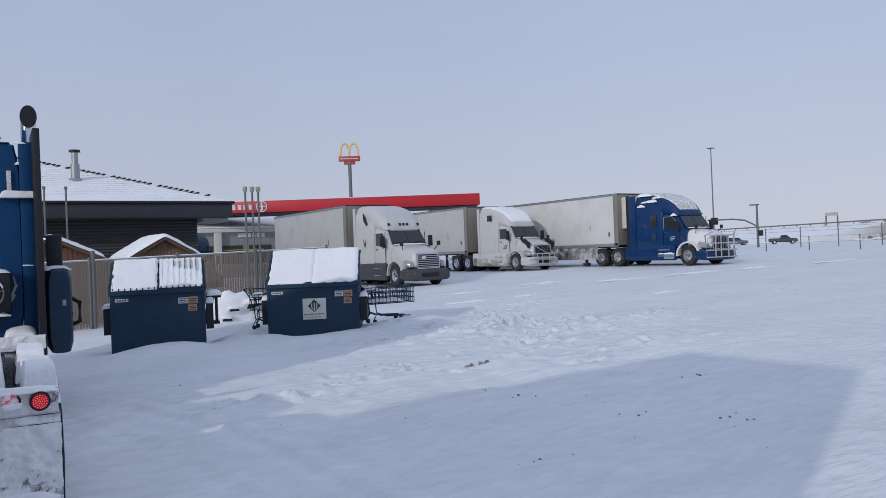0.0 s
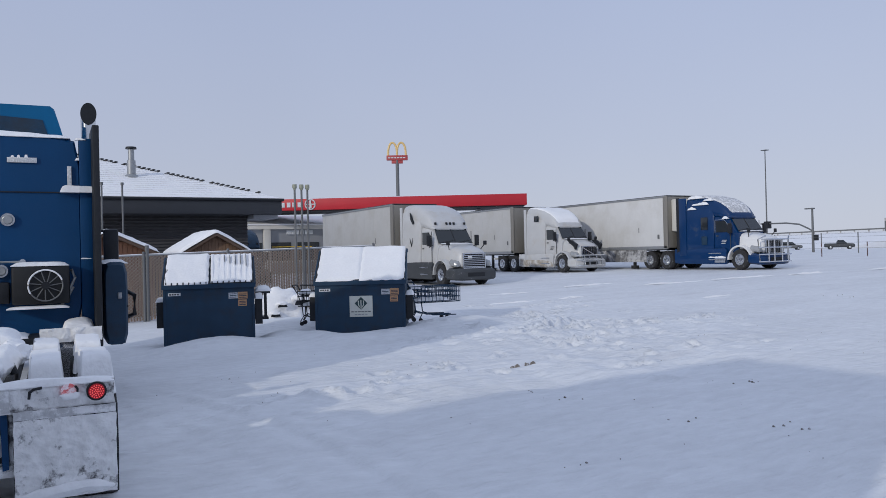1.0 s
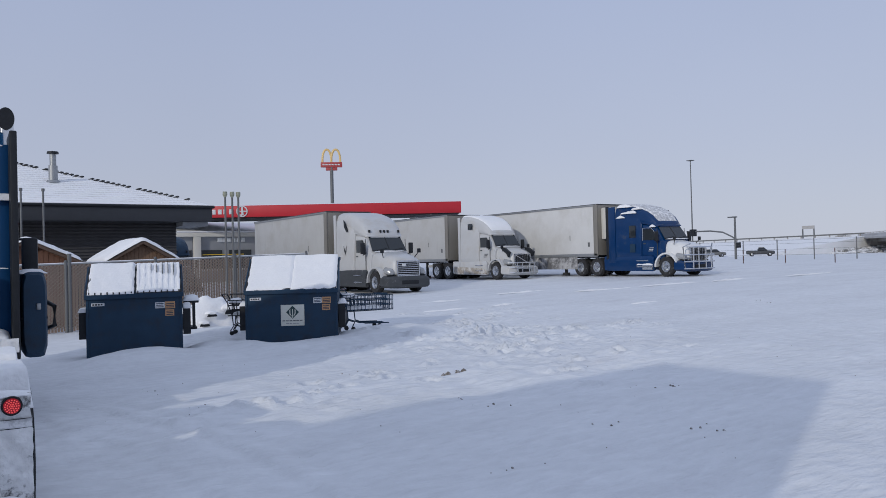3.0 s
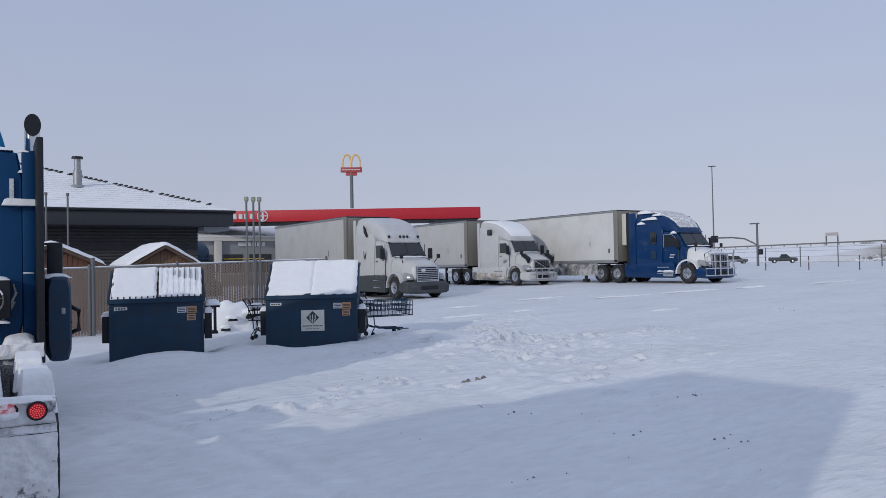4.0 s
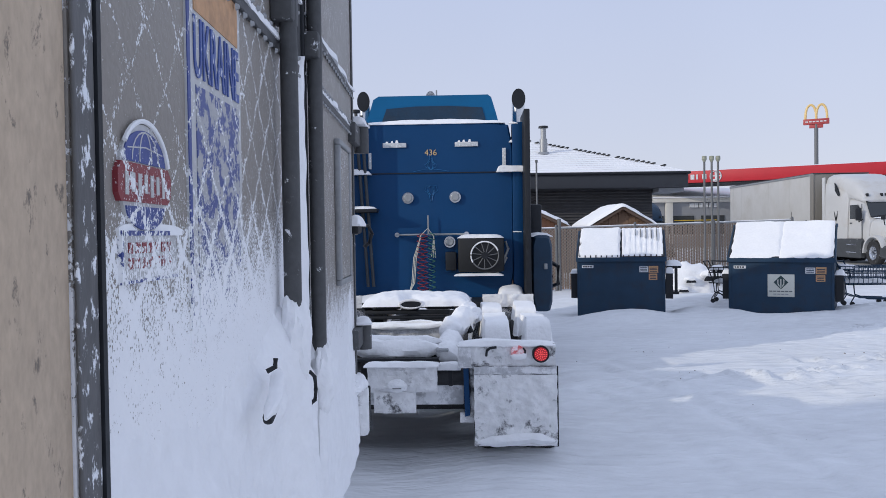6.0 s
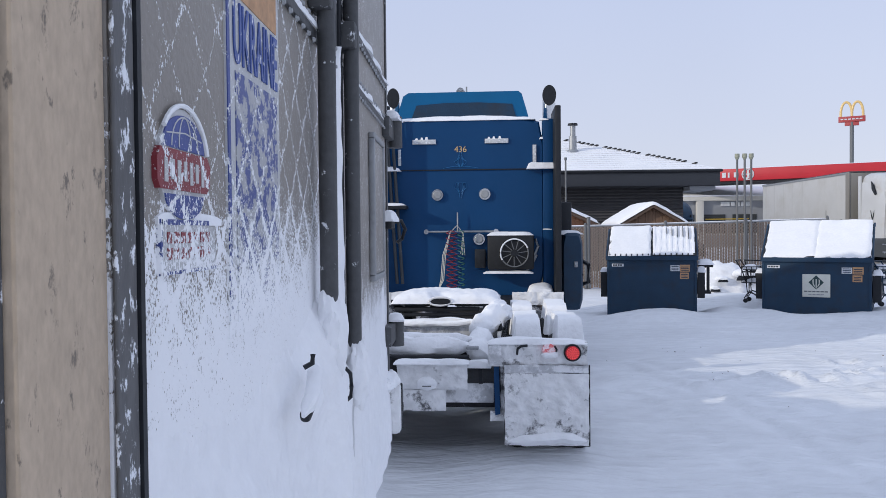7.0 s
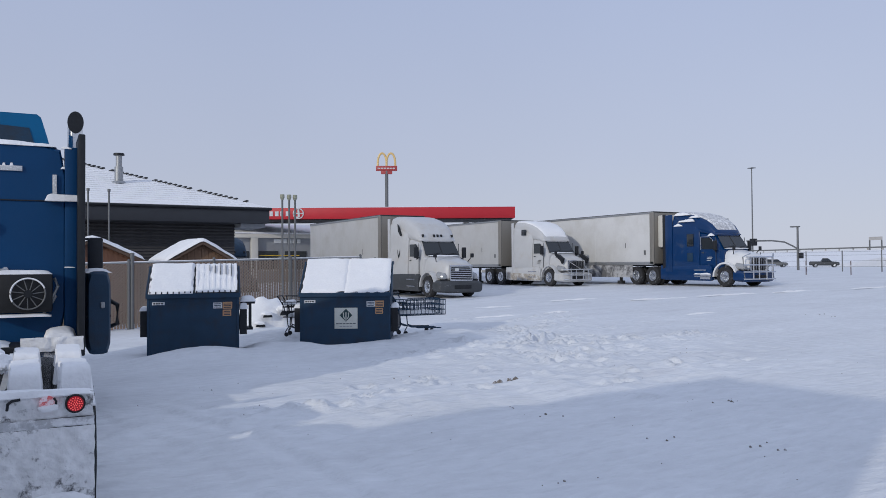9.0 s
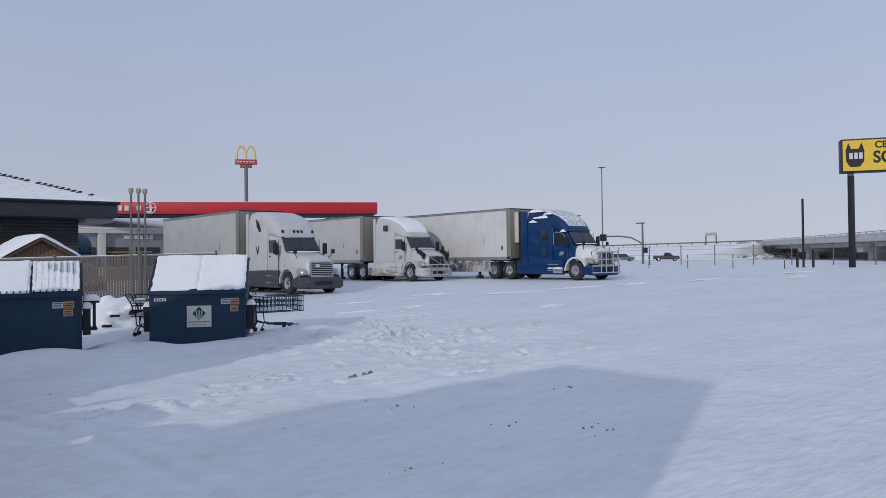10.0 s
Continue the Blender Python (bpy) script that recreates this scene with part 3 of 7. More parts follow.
# ---------------------------------------------------------------- the frosted reefer trailer, rear doors towards +x
def build_reefer():
    t = thing("reefer_trailer", "grey refrigerated trailer with frosted, snow-plastered closed rear doors", "trailer", pose(0, 0.70, 0))
    y1, yc = 2.60, 1.335
    part("body", box(bmnew(), -14.0, -0.06, -0.06, y1 - 0.02, 1.16, 4.08, 0.03), TRAILER, t)
    part("post_flange", box(bmnew(), -0.14, -0.012, -0.11, -0.086, 1.1, 4.1, 0.004), REEFER_DARK, t)
    part("rear_frame_post", box(bmnew(), -0.12, -0.003, -0.085, 0.0625, 1.1, 4.1, 0.004), TAN_SIDE, t, "weathered tan corner post with dirt specks")
    part("rear_frame_post", box(bmnew(), -0.12, -0.012, y1 - 0.045, y1, 1.1, 4.1, 0.01), REEFER, t)
    part("rear_header", box(bmnew(), -0.12, -0.015, 0.075, y1 - 0.045, 3.96, 4.1, 0.01), REEFER, t)
    part("rear_sill", box(bmnew(), -0.14, 0.0, 0.0, y1, 1.04, 1.2, 0.015), REEFER_DARK, t)
    for d0, d1 in ((0.063, yc - 0.008), (yc + 0.008, y1 - 0.05)):
        door = part("door", box(bmnew(), -0.05, 0.0, d0, d1, 1.2, 3.95, 0.008), REEFER, t, "frosted grey door panel")
        bm = bmnew()
        part("seal_strip", box(bmnew(), 0.0, 0.005, d0, d0 + 0.045, 1.22, 3.93, 0.002), STRIP, door, "frosted grey seal strip", False)
        box(bm, 0.0, 0.006, d1 - 0.035, d1, 1.22, 3.93, 0.002)
        for z in (2.36, 2.52, 3.3, 3.9):
            box(bm, 0.0, 0.01, d0 + 0.058, d1 - 0.036, z - 0.012, z + 0.012, 0.003)
        part("door_trim", bm, REEFER_DARK, door, "dark riveted trim strips", False)
        part("door_gasket", box(bmnew(), 0.0, 0.008, d0 + 0.046, d0 + 0.056, 1.22, 3.93), BLACK, door, "", False)
        bm = bmnew()
        for z in (2.34, 2.385, 2.50):
            for i in range(22):
                yy = d0 + 0.06 + (d1 - d0 - 0.12) * i / 21
                cyl(bm, (0.009, yy, z), (0.015, yy, z), 0.007, 0.004, n=6)
        tagged(part("rivets", bm, STEEL, door), kind="stuff")
        snow = bmnew()
        snowcap(snow, 0.0, 0.014, d0 + 0.04, d1 - 0.04, 2.532, 0.012, seed=int(d0 * 9), step=0.02, lump=0.8)
        snowcap(snow, 0.0, 0.012, d0 + 0.04, d1 - 0.04, 2.372, 0.01, seed=int(d0 * 7) + 3, step=0.02, lump=0.8)
        part("ledge_snow", snow, SNOW, door, "thin line of snow on the trim")
        # a wind-blown crust that thickens towards the sill
        bm, g = bmnew(), {}
        nyy, nz = 130, 130
        for i in range(nyy + 1):
            for j in range(nz + 1):
                yy = d0 + (0.058 if d0 < 1 else 0.004) + (d1 - d0 - (0.062 if d0 < 1 else 0.008)) * i / nyy
                z = 1.06 + 1.3 * j / nz
                reach = 1.72 + 0.06 * noise.noise((yy * 3.1, 1.0, d0)) + 0.04 * noise.noise((yy * 13, z * 9, d0)) + 0.05 * noise.noise((yy * 60, z * 26, d0))
                if d0 > 1:
                    reach += 0.42 * math.exp(-((yy - 1.53) / 0.08) ** 2) + 0.3 * math.exp(-((yy - 2.38) / 0.1) ** 2) - 0.22
                k = min(1.0, max(-0.3, (reach - z) / 0.45))
                x = -0.003 + (0.034 if d0 < 1 else 0.014) * k + (0.008 * max(k, 0)) * (noise.noise((yy * 4, z * 4, 2.0)) + 0.4 * noise.noise((yy * 15, z * 15, 2.0)))
                for hy, hz, hx, wy, wz in ((0.86, 1.6, 0.035, 0.1, 0.06), (0.93, 1.68, 0.02, 0.06, 0.05), (0.42, 1.46, 0.05, 0.12, 0.1), (1.2, 1.52, 0.02, 0.12, 0.06), (1.9, 1.46, 0.012, 0.1, 0.06)):
                    x += hx * math.exp(-((yy - hy) / wy) ** 2 - ((z - hz) / wz) ** 2) * (1 + 0.4 * noise.noise((yy * 22, z * 22, 4.0)))
                for ry, top, out in ((1.02, 1.78, 0.058), (1.38, 1.64, 0.05)):
                    x += out * min(1.0, max(0.0, (top + 0.05 * noise.noise((yy * 20, z * 4, 1.0)) - z) / 0.06)) * math.exp(-((yy - ry) / 0.055) ** 2)
                g[i, j] = bm.verts.new((x, yy, z))
        for i in range(nyy):
            for j in range(nz):
                bm.faces.new((g[i, j], g[i + 1, j], g[i + 1, j + 1], g[i, j + 1]))
        rim = [(i, 0) for i in range(nyy)] + [(nyy, j) for j in range(nz)] + [(i, nz) for i in range(nyy, 0, -1)] + [(0, j) for j in range(nz, 0, -1)]
        back = {k: bm.verts.new((-0.03, g[k].co.y, g[k].co.z)) for k in rim}
        for a, b in zip(rim, rim[1:] + rim[:1]):
            bm.faces.new((g[a], g[b], back[b], back[a]))
        bm.faces.new([back[k] for k in rim])
        part("snow_crust", bm, SNOW, door, "wind-packed white snow over the lower door")
    # lock rods with their keepers and handles
    for y in (1.02, 1.38):
        rod = part("lock_rod", cyl(bmnew(), (0.033, y, 1.7 if y < 1.2 else 1.57), (0.033, y, 3.96), 0.02, n=16), REEFER_DARK, t, "dark steel lock rod")
        for z in (2.44, 3.4):
            part("rod_bracket", box(bmnew(), 0.0, 0.05, y - 0.04, y + 0.04, z - 0.035, z + 0.035, 0.008), REEFER_DARK, rod)
        part("rod_snow", blob(bmnew(), (0.035, y, 1.7 if y < 1.2 else 1.55), (0.036, 0.05, 0.1), int(y * 30)), SNOW, rod, "snow packed round the rod")
        bm = bmnew()
        if y < 1.2:
            box(bm, 0.042, 0.062, -0.026, 0.026, -0.011, 0.011, 0.008, pose(0.0, 0.7, 1.616, 26, 0, -6))
            part("seal_pin", tube(bmnew(), [(0.035, 0.74, 1.682), (0.05, 0.745, 1.69), (0.05, 0.75, 1.705)], 0.005, 6), BLACK, rod)
        else:
            tube(bm, [(0.02, 1.13, 1.612), (0.05, 1.13, 1.611), (0.06, 1.13, 1.6), (0.062, 1.13, 1.57), (0.06, 1.13, 1.545), (0.045, 1.13, 1.532), (0.02, 1.13, 1.53)], 0.005)
        handle = part("handle", bm, BLACK, rod, "black handle poking out of the snow")
        if y < 1.2:
            part("handle_snow", lumpy(bmnew(), [(0.05, 0.66, 1.612), (0.055, 0.71, 1.634), (0.05, 0.76, 1.655), (0.04, 0.82, 1.672)], 0.014, 77), SNOW, handle, "snow drifted over the handle")
    part("seam_gasket", box(bmnew(), 0.0, 0.014, yc - 0.012, yc + 0.012, 1.22, 3.94, 0.003), BLACK, t)
    bm, nz, ring = bmnew(), 80, 10
    rows = []
    for i in range(nz + 1):
        z = 1.2 + 1.2 * i / nz
        wd = 0.01 + 0.19 * min(1.0, max(0.0, (2.4 - z) / 0.5)) ** 0.7 * (1 + 0.25 * noise.noise((z * 5, 0.3, 0.1)))
        out = 0.022 + 0.012 * min(1.0, (2.4 - z) / 0.6) + 0.006 * noise.noise((z * 12, 2.0, 0.1))
        rows.append([bm.verts.new((out * math.sin(math.pi * q / ring) ** 0.5 - 0.002, yc - 0.02 - wd * q / ring, z)) for q in range(ring + 1)])
    for p, q in zip(rows, rows[1:]):
        for u in range(ring):
            bm.faces.new((p[u], p[u + 1], q[u + 1], q[u]))
        bm.faces.new((p[0], q[0], q[ring], p[ring]))
    bm.faces.new(rows[0][::-1])
    bm.faces.new(rows[-1])
    part("seam_snow", bm, SNOW, t, "snow packed between the two doors")
    # hinges on the far edge
    for z in (2.36, 1.52, 3.2):
        bm = bmnew()
        box(bm, -0.01, 0.03, y1 - 0.2, y1 - 0.01, z - 0.05, z + 0.03, 0.006)
        cyl(bm, (0.03, y1 + 0.02, z - 0.075), (0.03, y1 + 0.02, z + 0.055), 0.032, n=12)
        box(bm, -0.08, 0.02, y1 - 0.02, y1 + 0.02, z - 0.05, z + 0.04, 0.005)
        hinge = part("hinge", bm, REEFER_DARK, t, "dark steel strap hinge capped with snow")
        part("hinge_snow", snowcap(bmnew(), -0.01, 0.062, y1 - 0.07, y1 + 0.05, z + 0.04, 0.04, seed=int(z * 5), step=0.015, lump=0.8, power=2.5), SNOW, hinge)
    bm = bmnew()
    box(bm, 0.0, 0.035, y1 - 0.18, y1 - 0.05, 1.94, 1.98, 0.01)
    tube(bm, [(0.03, y1 - 0.06, 1.97), (0.06, y1 - 0.04, 1.975), (0.075, y1 - 0.03, 1.94), (0.06, y1 - 0.02, 1.9), (0.04, y1 - 0.03, 1.885)], 0.008)
    hook = part("door_holdback", bm, BLACK, t, "black hold-back hook with snow on it")
    part("hook_snow", snowcap(bmnew(), -0.005, 0.05, y1 - 0.18, y1 - 0.05, 1.975, 0.05, seed=8, step=0.015, lump=0.8, power=2.5), SNOW, hook)
    # vent hatch
    hatch = part("vent_hatch", box(bmnew(), 0.0, 0.016, 1.99, 2.27, 1.78, 2.25, 0.006), REEFER, t, "small framed vent hatch")
    bm = bmnew()
    for b in ((1.97, 2.29, 2.25, 2.27), (1.97, 2.29, 1.76, 1.78), (1.97, 1.99, 1.78, 2.25), (2.27, 2.29, 1.78, 2.25)):
        box(bm, 0.0, 0.022, b[0], b[1], b[2], b[3], 0.004)
    part("hatch_frame", bm, STEEL, hatch)
    # stickers: a round-topped emblem in blue and red, a small plate, a poster
    ec = 0.238
    em = part("emblem_plate", prism(bmnew(), [(ec + 0.082 * math.cos(a), 2.012 + 0.07 * math.sin(a)) for a in [2 * math.pi * i / 32 for i in range(32)]], "x", 0.0, 0.004), STICK_W, t, "frosted emblem sticker in blue, red and white", False)
    part("emblem_top", prism(bmnew(), [(ec + 0.072 * math.cos(a), 2.032 + 0.042 * math.sin(a)) for a in [math.pi * i / 20 for i in range(21)]], "x", 0.004, 0.0055), STICK_B, em, "", False)
    part("emblem_band", prism(bmnew(), [(ec - 0.084, 1.982), (ec + 0.078, 1.982), (ec + 0.09, 1.992), (ec + 0.092, 2.018), (ec + 0.08, 2.03), (ec - 0.082, 2.03), (ec - 0.092, 2.018), (ec - 0.092, 1.992)], "x", 0.0, 0.0065), STICK_R, em, "", False)
    part("emblem_foot", prism(bmnew(), [(ec + 0.066 * math.cos(a), 1.977 + 0.03 * math.sin(a)) for a in [math.pi + math.pi * i / 20 for i in range(21)]], "x", 0.004, 0.0055), STICK_B, em, "", False)
    for k in range(7):
        part("emblem_bar", box(bmnew(), 0.0065, 0.0075, ec - 0.072 + 0.021 * k, ec - 0.062 + 0.021 * k, 1.994 if k % 2 else 1.99, 2.018), STICK_W, em, "", False)
    em.scale, em.location = (1, 0.92, 0.95), (0, ec * 0.08 + 0.005, 2.012 * 0.05 - 0.006)
    bm = bmnew()
    for rr in (0.3, 0.65):
        tube(bm, [(0.0055, ec + 0.07 * rr * math.cos(a), 2.034 + 0.038 * math.sin(a)) for a in [math.pi * i / 12 for i in range(13)]], 0.0011, 5)
    tube(bm, [(0.0055, ec - 0.06, 2.048), (0.0055, ec, 2.053), (0.0055, ec + 0.06, 2.048)], 0.0011, 5)
    part("emblem_lines", bm, STICK_W, em, "", False)
    part("emblem_snow", tube(bmnew(), [(0.006, ec + 0.084 * math.cos(a), 2.014 + 0.072 * math.sin(a)) for a in [radians(15 + 10 * k) for k in range(14)]], 0.0032, 6), SNOW, em, "rim of snow on the sticker")
    pl = part("small_plate", box(bmnew(), 0.0, 0.004, 0.171, 0.352, 1.884, 1.942, 0.001), STICK_W, t, "small frosted sticker with red bars and a blue edge", False)
    for n_, (a, b, c, d) in enumerate(((0.171, 0.352, 1.938, 1.944), (0.171, 0.352, 1.882, 1.886), (0.168, 0.173, 1.882, 1.944))):
        part("plate_border", box(bmnew(), 0.0, 0.0055, a, b, c, d), STICK_B, pl, "", False)
    for k in range(14):
        part("plate_bar", box(bmnew(), 0.004, 0.005, 0.188 + 0.021 * (k % 7), 0.2 + 0.021 * (k % 7) + 0.003 * (k % 2), 1.917 - 0.018 * (k // 7), 1.93 - 0.018 * (k // 7)), STICK_R, pl, "", False)
    part("plate_snow", snowcap(bmnew(), 0.0, 0.007, 0.168, 0.355, 1.942, 0.005, seed=3, step=0.01, lump=0.8), SNOW, pl)
    po = part("poster", box(bmnew(), 0.0, 0.003, 0.41, 0.71, 1.78, 2.36), STICK_W, t, "large white and blue poster under frost", False)
    part("poster_border", box(bmnew(), 0.003, 0.0045, 0.412, 0.424, 1.8, 2.36), STICK_B, po, "", False)
    part("poster_picture", box(bmnew(), 0.003, 0.0045, 0.445, 0.69, 2.272, 2.358), DECAL_O, po, "faded orange picture", False)
    lettering("poster_word", "UKRAINE", PRINT_B, po, pose(0.0045, 0.566, 2.214, 90, 0, 90) @ Matrix.Diagonal((0.72, 1.5, 1, 1)), 0.085, "blue capital letters", 0.012)
    part("poster_panel", box(bmnew(), 0.003, 0.0045, 0.45, 0.69, 1.8, 2.162), STICK_P, po, "blue printed panel under frost", False)
    # bumper corner and lamps
    bm = bmnew()
    box(bm, -0.1, 0.05, y1 - 0.05, y1 + 0.0, 1.08, 1.3, 0.02)
    buf = part("dock_bumper", bm, CRUST, t, "black rubber dock bumper crusted with snow")
    part("bumper_snow", blob(bmnew(), (-0.01, y1 - 0.06, 1.31), (0.055, 0.09, 0.045), 5), SNOW, buf)
    part("bumper_edge", box(bmnew(), -0.02, 0.055, y1 - 0.012, y1 + 0.012, 1.09, 1.29, 0.008), BLACK, buf)
    bm = bmnew()
    for yy in (0.5, 2.1):
        box(bm, -0.18, -0.08, yy - 0.05, yy + 0.05, 0.5, 1.06, 0.01)
    box(bm, -0.2, -0.08, 0.1, y1 - 0.1, 0.45, 0.56, 0.015)
    part("rear_guard", bm, CRUST, t, "snow-crusted underride guard")
    sill = bmnew()
    snowcap(sill, -0.06, 0.016, 0.02, y1 - 0.05, 1.03, 0.16, seed=11, step=0.05, lump=0.15)
    part("sill_snow", sill, SNOW, t)
    for x in (-1.4, -2.65):
        for yy, o in ((0.2, -1), (2.4, 1)):
            wh = wheel(t, 0, 0, out=-o)
            wh.matrix_local = pose(x, yy, 0.52, 0, 0, 90)
    for yy in (0.5, 2.1):
        leg = part("landing_leg", cyl(bmnew(), (-11, yy, 0.05), (-11, yy, 1.2), 0.06), BLACK, t)
        part("leg_foot", box(bmnew(), -11.15, -10.85, yy - 0.12, yy + 0.12, 0.0, 0.06, 0.01), BLACK, leg)
    # added unseen box and flaps that stop sun passing under the floor
    part("floor_blocker", box(bmnew(), -3.3, -0.7, 0.42, 2.18, 0.3, 1.02, 0.05), DARKBOX, t, "unseen box under the floor, added to stop sunlight")
    for yy in (0.05, 1.9):
        part("mud_flap", box(bmnew(), -0.72, -0.69, yy, yy + 0.62, 0.2, 1.05, 0.01), BLACK, t)
    part("underframe", box(bmnew(), -13.5, -0.3, 0.7, 1.9, 1.0, 1.17, 0.02), DARKBOX, t)
    # added unseen skirts: they keep low sun from reaching under the tractor
    for yy in (0.04, 2.54):
        part("side_skirt", box(bmnew(), -12.5, -3.4, yy, yy + 0.03, 0.12, 1.16, 0.01), TRAILER, t)


build_reefer()


# ---------------------------------------------------------------- the blue bobtail tractor
def build_tractor():
    t = thing("sleeper_tractor", "blue sleeper tractor parked with no trailer, its deck heaped with snow", "truck", pose(0.2, 11, 0, 0, 0, -2.2) @ Matrix.Translation((0, -11, 0)))
    # sleeper back and sides
    part("sleeper", hull(bmnew(), [(11.0, 1.19, 1.19, 1.02, 3.5), (11.03, 1.21, 1.21, 1.0, 3.53), (12.9, 1.21, 1.2, 1.0, 3.55), (13.0, 1.2, 1.18, 1.0, 3.52)], 36, 14), BLUE, t)
    part("cab", hull(bmnew(), [(13.02, 1.0, 0.98, 1.0, 3.0), (14.4, 1.0, 0.95, 1.0, 2.9), (15.0, 1.0, 0.9, 1.0, 2.0), (17.0, 0.75, 0.7, 0.8, 1.9)], 28, 8), BLUE, t)
    part("panel_seam", box(bmnew(), -1.17, 1.3, 10.985, 11.0, 2.795, 2.81, 0.003), BLACK, t, "", False)
    # roof fairing; a flat navy plate paints the shade of its hollow back
    bm = bmnew()
    out = [(-0.97, 3.52), (1.05, 3.52), (1.0, 3.72), (0.93, 3.96), (0.88, 4.0), (-0.75, 4.0), (-0.83, 3.95), (-0.9, 3.72)]
    prism(bm, out, "y", 11.55, 12.3)
    hull(bm, [(12.3, 0.98, 0.86, 3.5, 3.98), (12.7, 0.96, 0.8, 3.48, 3.72), (13.1, 0.9, 0.7, 3.4, 3.5)], 20, 6)
    fair = part("roof_fairing", bm, BLUE_TOP, t, "bright blue roof fairing", False)
    part("fairing_hollow_shade", prism(bmnew(), [(-0.72, 3.57), (0.86, 3.57), (0.79, 3.81), (0.3, 3.84), (-0.2, 3.84), (-0.63, 3.81)], "y", 11.54, 11.56), NAVY, fair, "navy plate painted as the shaded hollow of the fairing", False)
    part("antenna", tube(bmnew(), [(0.1, 12, 4.0), (0.1, 12, 4.16)], 0.012, 6), STEEL, fair)
    part("roof_snow", snowcap(bmnew(), -0.95, 1.1, 10.98, 11.55, 3.5, 0.07, seed=21, step=0.05), SNOW, t, "line of snow on the roof edge")
    # side extenders
    part("side_extender", box(bmnew(), 1.34, 1.42, 10.55, 11.3, 0.85, 3.62, 0.015), BLACK, t, "black rubber side extender")
    part("side_extender", box(bmnew(), -1.38, -1.3, 10.55, 11.3, 0.85, 3.5, 0.015), BLACK, t, "black rubber side extender")
    part("side_panel", box(bmnew(), 1.2, 1.345, 10.95, 11.2, 1.02, 3.5, 0.01), BLUE, t)
    part("side_panel", box(bmnew(), -1.31, -1.2, 10.95, 11.2, 1.02, 3.42, 0.01), BLUE, t)
    # exhaust stacks
    for x, r in ((1.37, 0.1), (-1.05, 0.092)):
        st = part("exhaust_stack", cyl(bmnew(), (x, 12.2, 1.2), (x, 12.2, 3.97), r, n=20), CHROME, t, "chrome exhaust stack with a dark slanted mouth")
        mouth = prism(bmnew(), [(x + r * 1.06 * math.cos(2 * math.pi * k / 24), 4.02 + 0.155 * math.sin(2 * math.pi * k / 24)) for k in range(24)], "y", 12.07, 12.1)
        part("stack_mouth", mouth, BLACK, st)
        part("stack_elbow", hull(bmnew(), [(12.1, r * 1.02, r * 0.8, 3.87, 4.17), (12.2, r, r * 0.6, 3.9, 4.1), (12.3, r * 0.7, r * 0.3, 3.9, 4.0)], 20, 2.2), CHROME, st)
    # reflective strips, lights, number, pinstripe
    for x0, x1 in ((-0.635, -0.3), (0.39, 0.72)):
        strip = part("marker_strip", box(bmnew(), x0, x1, 10.975, 10.998, 3.17, 3.235, 0.004), DECAL_W, t, "white marker strip flecked with snow")
        for k in range(3):
            part("strip_snow", snowcap(bmnew(), x0 + 0.04 + 0.07 * k, x0 + 0.08 + 0.07 * k, 10.98, 11.0, 3.235, 0.02 + 0.008 * k, seed=k, step=0.02), SNOW, strip)
    for x, z in ((-0.285, 2.45), (0.385, 2.455), (0.3, 1.82)):
        lamp = part("work_lamp", cyl(bmnew(), (x, 11.0, z), (x, 10.96, z), 0.09, 0.08, n=22), CHROME, t, "round chrome work lamp")
        part("lamp_lens", cyl(bmnew(), (x, 10.962, z), (x, 10.945, z), 0.062, 0.05, n=18), LAMPGLASS, lamp)
    lettering("fleet_number", "436", GOLD, t, pose(0.046, 10.992, 3.09, 90, 0, 0), 0.118, "small gold number")
    bms = {1: bmnew(), -1: bmnew()}
    for s in (-1, 1):
        for k, (a, h) in enumerate(((0.03, 0.2), (0.055, 0.14), (0.09, 0.1), (0.04, 0.11))):
            for zc, sg in ((2.87, 1), (2.6, -1)):
                tube(bms[sg], [(0.045 + s * 0.005, 10.993, zc - 0.02 * sg), (0.045 + s * a * 0.8, 10.993, zc + 0.02), (0.045 + s * a, 10.993, zc + h * 0.5 * sg), (0.045 + s * 0.01, 10.993, zc + h * sg)], 0.003, 5)
        tube(bms[1], [(0.045, 10.993, 2.845), (0.045 + s * 0.12, 10.993, 2.85), (0.045 + s * 0.25, 10.993, 2.825)], 0.003, 5)
    for bm in bms.values():
        part("pinstripe", bm, PINSTRIPE, t, "light blue pinstripe scrolls", False)
    # snow ledges and small brackets on the back wall
    part("snow_ledge", snowcap(bmnew(), 0.97, 1.42, 10.86, 11.0, 2.8, 0.09, seed=31, step=0.03), SNOW, t)
    part("snow_ledge", snowcap(bmnew(), -1.36, -0.8, 10.86, 11.0, 2.79, 0.08, seed=32, step=0.03), SNOW, t)
    part("marker_bar", box(bmnew(), 1.06, 1.11, 10.97, 10.998, 2.87, 3.14, 0.004), DECAL_W, t, "upright white marker bar")
    part("marker_bar", box(bmnew(), -0.84, -0.80, 10.97, 10.998, 2.87, 3.1, 0.004), DECAL_W, t)
    for x, z, w in ((1.2, 3.22, 0.1), (1.27, 1.95, 0.14), (-1.15, 3.2, 0.12), (-1.24, 1.94, 0.18), (1.22, 3.48, 0.14)):
        part("bracket_snow", snowcap(bmnew(), x - w / 2, x + w / 2, 10.95, 11.0, z, 0.025, seed=int(z * 10), step=0.02, lump=0.9), SNOW, t)
    # left ladder poles with their step plate
    bm = bmnew()
    tube(bm, [(-1.0, 10.9, 3.66), (-0.98, 10.9, 3.2), (-0.86, 10.9, 1.2)], 0.023)
